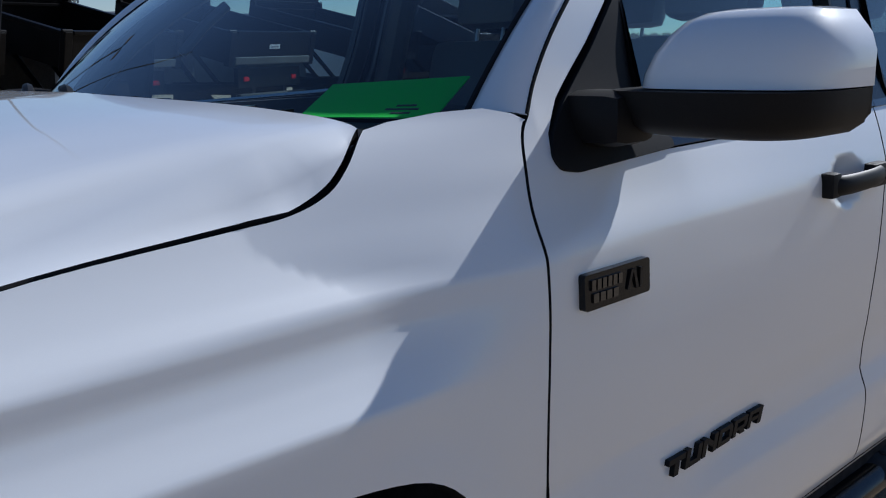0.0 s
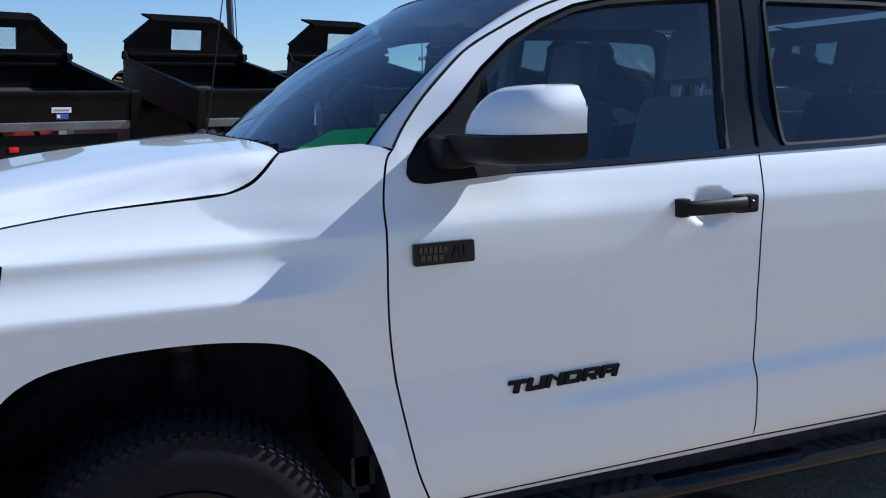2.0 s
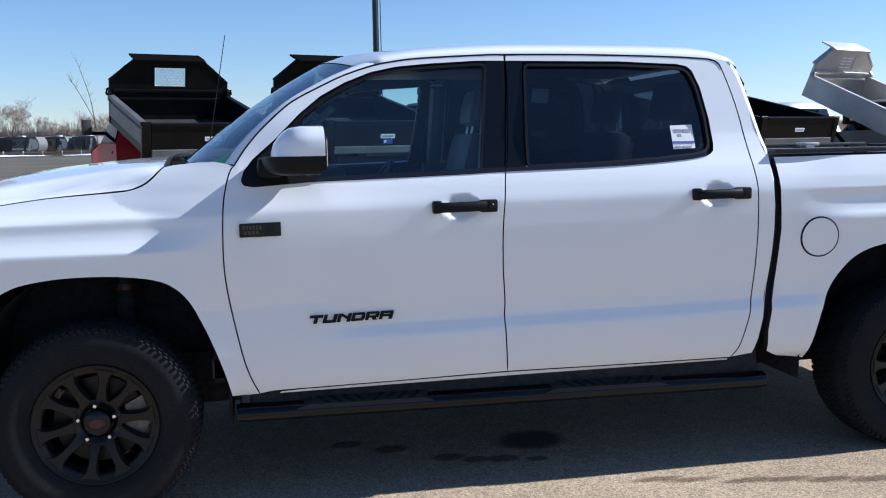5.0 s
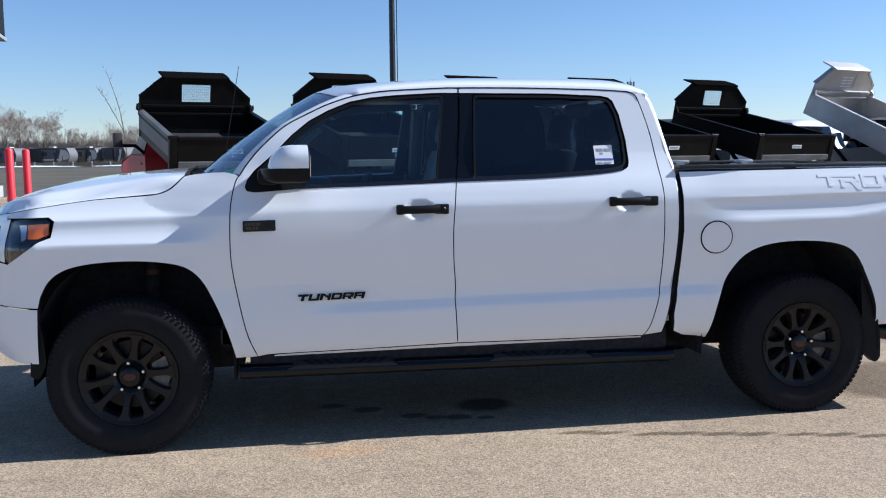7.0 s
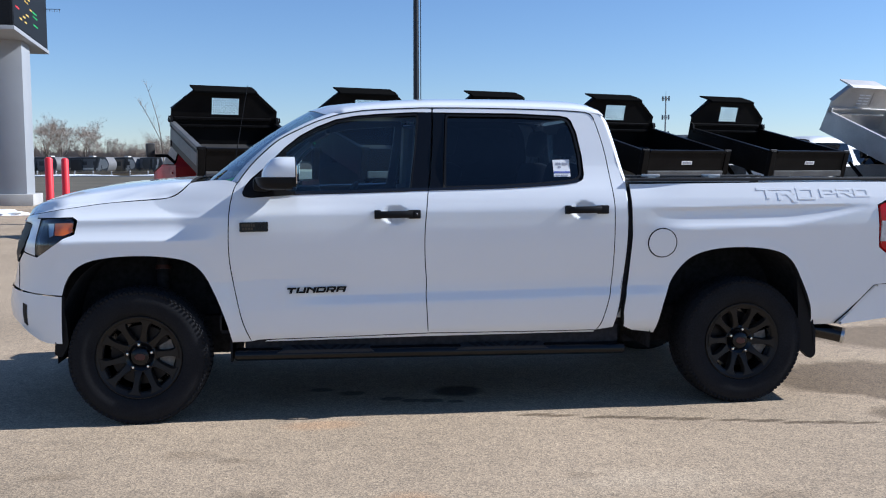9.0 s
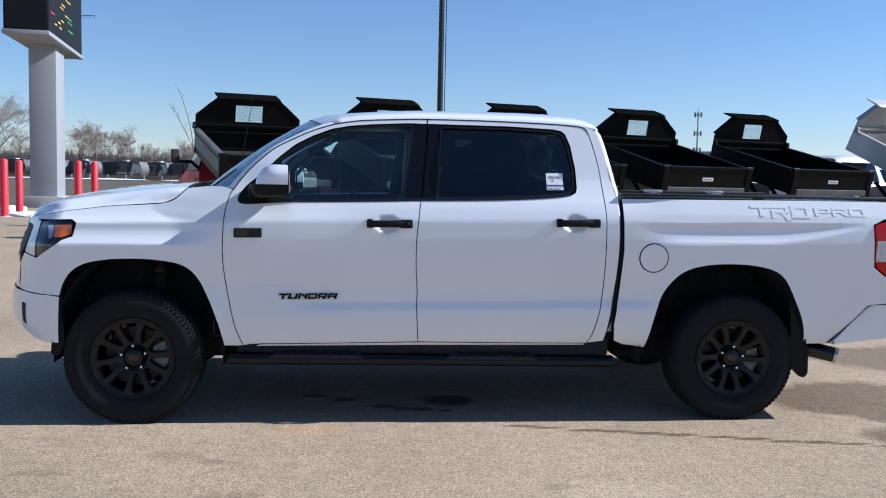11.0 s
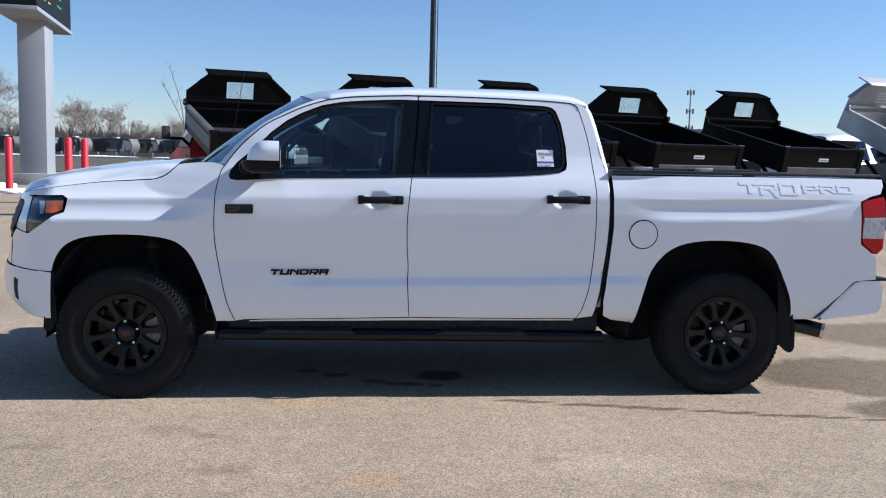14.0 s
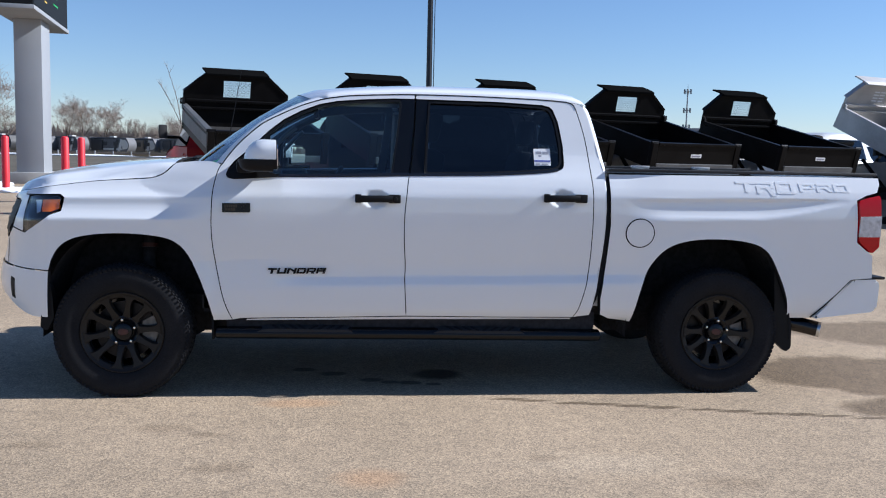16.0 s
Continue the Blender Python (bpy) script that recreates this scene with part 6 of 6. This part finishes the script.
silver = thing("dump_truck", "white pickup with a raised aluminium dump body", "dump truck", "row of dump trucks", pose(16.3, 14.5, 0, 0, 0, HEADING + 1) @ pose(0, DUMP_L / 2, 0))
build_dump_body(silver, ALUMINIUM, ALUMINIUM, 24.5, False, slots=True)
build_truck_chassis(silver, WHITE_TRUCK)
far_truck = thing("dump_truck", "pickup with a lowered black steel dump body", "dump truck", "row of dump trucks", pose(18.4, 13.0, 0, 0, 0, HEADING + 4) @ pose(0, DUMP_L / 2, 0))
build_dump_body(far_truck, DUMP_BLACK, DUMP_DULL, 14, False)
build_truck_chassis(far_truck, GREY_STEEL)


# ---- lamp post, pylon sign, bollards ----
def build_lamp_post(x, y):
    d = thing("street_lamp", "tall dark lot lamp post with twin heads", "lamp post", at=pose(x, y, 0))
    bm = bmesh.new()
    tube(bm, [(0, 0, 0.6), (0, 0, 7.72)], [0.085, 0.07], 12)
    part("pole", bm, POLE_DARK, d, "dark square-shouldered pole")
    bm = bmesh.new()
    lathe(bm, [(0.30, 0.0), (0.30, 0.62), (0.28, 0.66), (0.0, 0.66)], 24, axis="z")
    part("footing", bm, CONCRETE, d, "round concrete footing")
    for s in (-1, 1):
        head = part("lamp_head", boxed(*sorted((s * 0.10, s * 0.62)), -0.16, 0.16, 7.70, 7.80, bevel=0.03), POLE_DARK, d, "flat dark lamp head")
        part("lens", boxed(*sorted((s * 0.16, s * 0.58)), -0.13, 0.13, 7.692, 7.70), PALE_LENS, head, smooth=0)
    part("cable", tube(bmesh.new(), [(0.12, -0.05, 0.6), (0.12, -0.05, 7.5)], 0.012, 5), POLE_DARK, d)


build_lamp_post(3.77, 18.8)


def build_pylon(x, y, turn):
    d = thing("pylon_sign", "grey pylon sign with dark electronic screens on top", "sign", at=pose(x, y, 0, 0, 0, turn))
    part("column", boxed(-0.50, 0.50, -0.87, 0.87, 0.0, 6.38, bevel=0.01), PYLON_GREY, d, "pale grey clad column")
    part("plinth", boxed(-0.75, 0.75, -1.1, 1.1, 0.0, 0.45, bevel=0.02), CONCRETE, d, "concrete plinth")
    part("soffit", boxed(-0.80, 0.80, -3.72, 3.72, 6.38, 6.53, bevel=0.01), PYLON_GREY, d, "overhanging grey soffit")
    cab = part("cabinet", boxed(-0.75, 0.75, -3.65, 3.65, 6.53, 9.6, bevel=0.01), SCREEN, d, "dark sign cabinet")
    part("screen", boxed(-0.68, 0.0, -3.662, -3.652, 6.6, 9.5), SCREEN, cab, "dark end panel", smooth=0)
    part("screen", boxed(0.02, 0.68, -3.662, -3.652, 6.6, 9.5), SCREEN, cab, "dark end panel", smooth=0)
    part("screen", boxed(0.752, 0.762, -3.55, 3.55, 6.6, 9.5), SCREEN, cab, "dark electronic screen", smooth=0)
    random.seed(4)
    for k in range(30):
        z, u = 6.95 + 0.16 * (k % 15), random.uniform(-3.4, 0.6)
        led = LED_RED if u < -2.0 and k % 3 else (LED_AMBER if u < 0 else LED_GREEN)
        part("lit_bar", boxed(0.763, 0.767, u, u + random.uniform(0.4, 1.1), z, z + 0.06), led, cab, smooth=0)
    bm = bmesh.new()
    tube(bm, [(0.6, 3.4, 8.25), (1.35, 3.4, 8.27)], 0.014, 5)
    for k in range(7):
        tube(bm, [(0.72 + 0.1 * k, 3.4, 8.27), (0.72 + 0.1 * k, 3.4, 8.14)], 0.009, 4)
    part("aerial", bm, POLE_DARK, d, "comb aerial")


build_pylon(-10.76, 32.05, 6.5)


def build_bollard(x, y):
    d = thing("bollard", "tall red plastic-sleeved steel bollard", "bollard", "bollards round the pylon sign", pose(x, y, 0))
    bm = bmesh.new()
    lathe(bm, [(0.0, 1.83), (0.05, 1.825), (0.10, 1.80), (0.125, 1.75), (0.125, 0.02), (0.13, 0.0)], 24, axis="z")
    part("sleeve", bm, BOLLARD_RED, d)
    bm = bmesh.new()
    lathe(bm, [(0.0, 0.012), (0.2, 0.01), (0.22, 0.0)], 20, axis="z")
    part("foot", bm, CONCRETE, d, "concrete foot")


for x, y in ((-9.5, 23.7), (-10.2, 27.1), (-7.55, 24.8), (-7.75, 27.5)):
    build_bollard(x, y)


def build_snow(x, y, rx, ry, h, seed_):
    random.seed(seed_)
    d = thing("snow_pile", "small heap of old snow on the asphalt", "snow", "snow heaps", pose(x, y, 0))
    bm = bmesh.new()
    bmesh.ops.create_icosphere(bm, subdivisions=4, radius=1)
    for v in bm.verts:
        n = noise.noise(v.co * 2.3 + Vector((seed_, 0, 0))) * 0.35 + noise.noise(v.co * 6) * 0.12
        v.co *= 1 + n
        v.co = Vector((v.co.x * rx, v.co.y * ry, max(-0.02, v.co.z * h)))
    part("heap", bm, SNOW, d, smooth=60)


build_snow(-8.9, 24.0, 0.9, 0.45, 0.16, 1)
build_snow(-11.4, 28.0, 1.2, 0.6, 0.2, 2)
for i, (x, rx) in enumerate(((-66, 9), (-50, 6), (-39, 8), (-24, 6), (-10, 5))):
    build_snow(x, 151.6, rx, 1.0, 0.3, 3 + i)


# ---- distance: fence line, caravans, bare trees, mast ----
def build_kerb():
    bm = bmesh.new()
    box(bm, -200, 200, 150, 150.3, -0.2, 0.16)
    tagged(part("kerb", bm, CONCRETE, None, smooth=0), "low concrete kerb along the far edge of the asphalt", "kerb", kind="structure")


build_kerb()


def build_guard_rail():
    d = thing("guard_rail", "low weathered guard rail on short posts", "guard rail", at=pose(0, 153, 0))
    part("rail", boxed(-90, 40, -0.08, -0.02, 0.50, 0.74, bevel=0.02), BARK, d)
    for k in range(44):
        part("post", boxed(-89 + 2.95 * k, -88.82 + 2.95 * k, -0.14, 0.10, -0.1, 0.95, bevel=0.02), CONCRETE, d, smooth=0)


build_guard_rail()


def build_caravan(x, y, turn, length, body, accent):
    d = thing("caravan", "parked travel trailer with rounded front", "travel trailer", "row of parked trailers", pose(x, y, 0, 0, 0, turn))
    bm = bmesh.new()
    out = spline([(-length / 2, 0.6), (-length / 2, 3.2), (-length / 2 + 0.3, 3.35), (length / 2 - 1.4, 3.4), (length / 2 - 0.5, 3.1), (length / 2, 2.0), (length / 2 - 0.5, 0.8), (length / 2 - 1.2, 0.6)], 3)
    prism(bm, out, -1.2, 1.2, lambda u, v, h: (u, h, v))
    body_ = part("body", bm, body, d, smooth=40)
    bm = bmesh.new()
    prism(bm, spline([(length / 2 - 1.6, 2.6), (length / 2 - 0.9, 3.0), (length / 2 - 0.2, 2.2), (length / 2 - 0.4, 1.4), (length / 2 - 1.4, 1.2)], 3), -1.215, 1.215, lambda u, v, h: (u, h, v))
    part("front_cap", bm, accent, body_, smooth=40)
    for k in range(3):
        u = -length / 2 + 0.8 + k * length * 0.26
        part("window", boxed(u, u + 0.9, -1.225, -1.2, 1.9, 2.6, bevel=0.01), RV_DARK, body_)
    part("stripe", boxed(-length / 2 + 0.05, length / 2 - 1.6, -1.215, -1.2, 1.1, 1.4), accent, body_, smooth=0)
    u = -length / 2 + random.uniform(0.6, 1.6)
    out_ = part("slide_out", boxed(u, u + 2.4, -1.55, -1.2, 1.0, 3.0, bevel=0.03), random.choice((RV_DARK, RV_GREY, RV_TAN)), body_, "boxed slide-out room", smooth=0)
    part("window", boxed(u + 0.5, u + 1.9, -1.57, -1.55, 1.8, 2.6), RV_DARK, out_, smooth=0)
    for k in range(2):
        w = length / 2 - 3.4 + 0.9 * k
        bm = bmesh.new()
        prism(bm, [(w, 0.75), (w + 0.5, 0.75), (w + 1.3, 2.9), (w + 0.7, 3.1)], -1.222, -1.2, lambda u_, v, h: (u_, h, v))
        part("swoosh", bm, RV_WHITE if k else RV_DARK, body_, smooth=0)
    part("awning", tube(bmesh.new(), [(-length / 2 + 0.5, -1.26, 3.15), (length / 2 - 2.0, -1.26, 3.15)], 0.07, 6), RV_DARK, body_)
    part("skirt", boxed(-length / 2 + 0.1, length / 2 - 1.2, -1.19, 1.19, 0.40, 0.62), RV_DARK, body_, smooth=0)
    part("roof_unit", boxed(-0.5, 0.5, -0.4, 0.4, 3.38, 3.62, bevel=0.05), RV_WHITE, body_)
    for u in (-0.5, 0.5):
        for s in (-1, 1):
            bm = bmesh.new()
            lathe(bm, [(0.0, -0.1), (0.3, -0.1), (0.36, -0.08), (0.36, 0.08), (0.3, 0.1), (0.0, 0.1)], 18)
            bmesh.ops.transform(bm, matrix=Matrix.Translation((u, s * 1.05, 0.36 - 0.07)), verts=bm.verts)
            part("wheel", bm, RUBBER, d)
    part("drawbar", boxed(length / 2 - 1.2, length / 2 + 1.0, -0.1, 0.1, 0.42, 0.58), DUMP_BLACK, d, smooth=0)


random.seed(11)
for i in range(15):
    a, b = random.choice(((RV_GREY, RV_WHITE), (RV_DARK, RV_WHITE), (RV_GREY, RV_DARK), (RV_TAN, RV_DARK), (RV_DARK, RV_DARK)))
    build_caravan(-84 + i * 6.2 + random.uniform(-0.8, 0.8), 172 + random.uniform(-3, 3), -35 + random.uniform(-12, 12), random.uniform(6.5, 9), a, b)


def build_tree(x, y, height, seed_, spread=0.35, lean=0.0, levels=6, forks=4):
    """A bare deciduous tree: tapered trunk, forking limbs and a haze of twigs."""
    random.seed(seed_)
    d = thing("tree", "bare leafless deciduous tree with fine twigs", "tree", "bare trees", pose(x, y, -0.1))
    trunk, limbs, twigs = bmesh.new(), bmesh.new(), bmesh.new()

    def grow(p, direction, length, r, level):
        pts, rs, n = [p], [r], 3
        for k in range(n):
            direction = (direction + Vector((random.gauss(0, 0.13), random.gauss(0, 0.13), random.gauss(0.03, 0.08)))).normalized()
            pts.append(pts[-1] + direction * length / n)
            rs.append(max(0.013, r * (1 - 0.55 * (k + 1) / n)))
        bm = trunk if level == 0 else limbs if level < 3 else twigs
        tube(bm, pts, rs, 7 if level == 0 else 5 if level < 3 else 3, cap=False)
        if level >= levels:
            return
        for k in range(3 if level < 2 or level > 3 else forks):
            i = random.choice((1, 2, 3)) if level else random.choice((2, 3, 3))
            a = random.uniform(0, 2 * math.pi)
            side_ = Vector((math.cos(a), math.sin(a), 0.35)).normalized()
            nd = (direction * (1 - spread * random.uniform(0.8, 1.6)) + side_ * spread * random.uniform(1.2, 2.0)).normalized()
            grow(pts[i], nd, length * random.uniform(0.58, 0.8), rs[i] * 0.72, level + 1)

    grow(Vector((0, 0, 0)), Vector((lean, 0, 1)), height * 0.30, height * 0.013, 0)
    part("trunk", trunk, BARK, d, smooth=60)
    tagged(part("limbwork", limbs, BARK, d, smooth=60), kind="stuff")
    tagged(part("twigwork", twigs, TWIG, d, smooth=0), kind="stuff")
    return d


base_tree = build_tree(-55.5, 147, 22, 21, 0.40)
other_tree = build_tree(-46, 172, 16, 22, 0.44)
random.seed(5)
TREES = ((-60, 160, 1.0, 0), (-50, 178, 0.95, 1), (-42.5, 176, 0.9, 1), (-39, 185, 0.72, 1), (-52.5, 186, 0.8, 0), (-36, 190, 0.6, 1), (-30.5, 182, 0.7, 1), (-27, 178, 0.75, 1), (-23, 186, 0.7, 0),
         (-18, 190, 0.7, 1), (-33, 195, 0.6, 0), (-62, 180, 0.9, 1), (-46, 192, 0.75, 0))
for x, y, k, kind_ in TREES:
    t = copy_thing((base_tree, other_tree)[kind_], pose(x, y, -0.1, 0, 0, random.uniform(0, 360)))
    t.scale = (k, k, k)


def build_sapling(x, y):
    random.seed(31)
    d = thing("sapling", "slender leaning bare sapling with two stems", "tree", at=pose(x, y, -0.1))
    stem = spline([(0, 0, 0), (-0.25, 0, 4.0), (-0.8, 0.1, 8.0), (-2.1, 0.1, 12.4)], 4)
    part("trunk", tube(bmesh.new(), stem, [0.10 - 0.0063 * k for k in range(len(stem))], 6), BARK, d)
    side_stem = spline([(-0.35, 0, 5.0), (-1.2, -0.1, 6.8), (-2.3, -0.2, 9.0), (-3.1, -0.2, 10.2)], 4)
    part("limb", tube(bmesh.new(), side_stem, [0.055 - 0.0032 * k for k in range(len(side_stem))], 5), BARK, d)
    bm = bmesh.new()
    for line in (stem, side_stem):
        for p in line[4:]:
            for _ in range(3):
                a = Vector(p)
                b = a + Vector((random.uniform(-0.7, 0.7), random.uniform(-0.4, 0.4), random.uniform(0.4, 1.1)))
                tube(bm, [a, a.lerp(b, 0.5) + Vector((0.05, 0, 0)), b], [0.018, 0.013, 0.008], 4, cap=False)
    tagged(part("twigwork", bm, TWIG, d, smooth=0), kind="stuff")


build_sapling(-19.0, 120)


def build_far_woods():
    """A low uneven belt of leafless scrub at the horizon."""
    random.seed(9)
    verts, faces = [], []
    for x in range(-420, 700, 2):
        for row in range(4):
            cx, cy = x + random.uniform(-2, 2), 330 + row * 18 + random.uniform(-6, 6)
            h = 6.6 + 1.2 * row + 2.2 * noise.noise(Vector((cx * 0.03, row, 0)))
            for k in range(16):
                a, r = random.uniform(0, 6.28), random.uniform(0.2, 2.4)
                px, py = cx + r * math.cos(a), cy + r * math.sin(a)
                z = h * (1 - 0.05 * r * r) * random.uniform(0.8, 1.0)
                w, sway = random.uniform(0.25, 0.6), random.uniform(-0.6, 0.6)
                i = len(verts)
                verts += [(px - w, py, -0.5), (px + w, py, -0.5), (px + w * 0.6 + sway, py + 0.4, z * 0.8), (px + sway, py + 0.4, z), (px - w * 0.6 + sway, py + 0.3, z * 0.75)]
                faces.append((i, i + 1, i + 2, i + 3, i + 4))
    me = bpy.data.meshes.new("far_woods")
    me.from_pydata(verts, [], faces)
    tagged(link_mesh("far_woods", me, HAZY_TWIG, None), "distant belt of brown leafless woods, haze put into their colour", "woods", kind="stuff")


build_far_woods()


def build_scrub(name, label, mat, x0, x1, y0, y1, count, low, high, width, lean):
    """A thicket of bare upright stems, thin and leaning every way."""
    random.seed(count)
    verts, faces = [], []
    for _ in range(count):
        x, y = random.uniform(x0, x1), random.uniform(y0, y1)
        tall = random.uniform(low, high) * (1 + 0.35 * noise.noise(Vector((x * 0.06, y * 0.02, low))))
        for k in range(7):
            px, py, h = x + random.gauss(0, lean), y + random.gauss(0, lean), tall * random.uniform(0.55, 1.0)
            sx, w = random.gauss(0, lean), width * random.uniform(0.5, 1.2)
            i = len(verts)
            verts += [(px - w, py, -0.1), (px + w, py, -0.1), (px + w * 0.7 + sx * 0.4, py, h * 0.55), (px - w * 0.7 + sx * 0.4, py, h * 0.55), (px + sx, py, h)]
            faces += [(i, i + 1, i + 2, i + 3), (i + 3, i + 2, i + 4)]
    me = bpy.data.meshes.new(name)
    me.from_pydata(verts, [], faces)
    tagged(link_mesh(name, me, mat, None), label, "scrub", kind="stuff")


build_scrub("scrub", "belt of bare grey-brown scrub behind the trailers", TWIG, -130, 30, 182, 235, 3600, 4.0, 8.5, 0.035, 0.9)
build_scrub("reeds", "tufts of dry tan reeds along the far kerb", DRY_REED, -62, -18, 154.5, 160, 900, 0.5, 1.5, 0.03, 0.25)


def build_mast(x, y, h):
    d = thing("radio_mast", "distant grey mobile phone mast with antenna panels", "mast", at=pose(x, y, 0))
    bm = bmesh.new()
    tube(bm, [(0, 0, 0), (0, 0, h)], [0.5, 0.28], 8)
    tube(bm, [(0, 0, h), (0, 0, h + 2.2)], [0.1, 0.05], 5)
    part("shaft", bm, GREY_STEEL, d)
    for z in (h - 1, h - 9, h - 16):
        bm = bmesh.new()
        for k in range(6):
            a = k * math.pi / 3
            box(bm, -0.24, 0.24, -0.15, 0.15, -1.0, 1.0, Matrix.Translation((1.5 * math.cos(a), 1.5 * math.sin(a), z)))
            tube(bm, [(0, 0, z), (1.5 * math.cos(a), 1.5 * math.sin(a), z)], 0.1, 4)
        part("antenna_ring", bm, GREY_STEEL, d, smooth=0)


build_mast(151, 376, 32)


def build_parked_pickups():
    for x, y, turn, paint, label in ((2.6, 22.5, 20, WORN_GREY, "dark grey pickup parked behind the dump trucks"), (21.4, 24.0, 15, WHITE_TRUCK, "white pickup parked behind the dump trucks")):
        d = thing("parked_pickup", label, "pickup truck", "parked pickups", pose(x, y, 0, 0, 0, turn))
        build_truck_chassis(d, paint)
        part("cargo_bed", boxed(-0.98, 0.98, -1.3, 1.5, 0.75, 1.30, bevel=0.03), paint, d, "closed cargo bed")


build_parked_pickups()
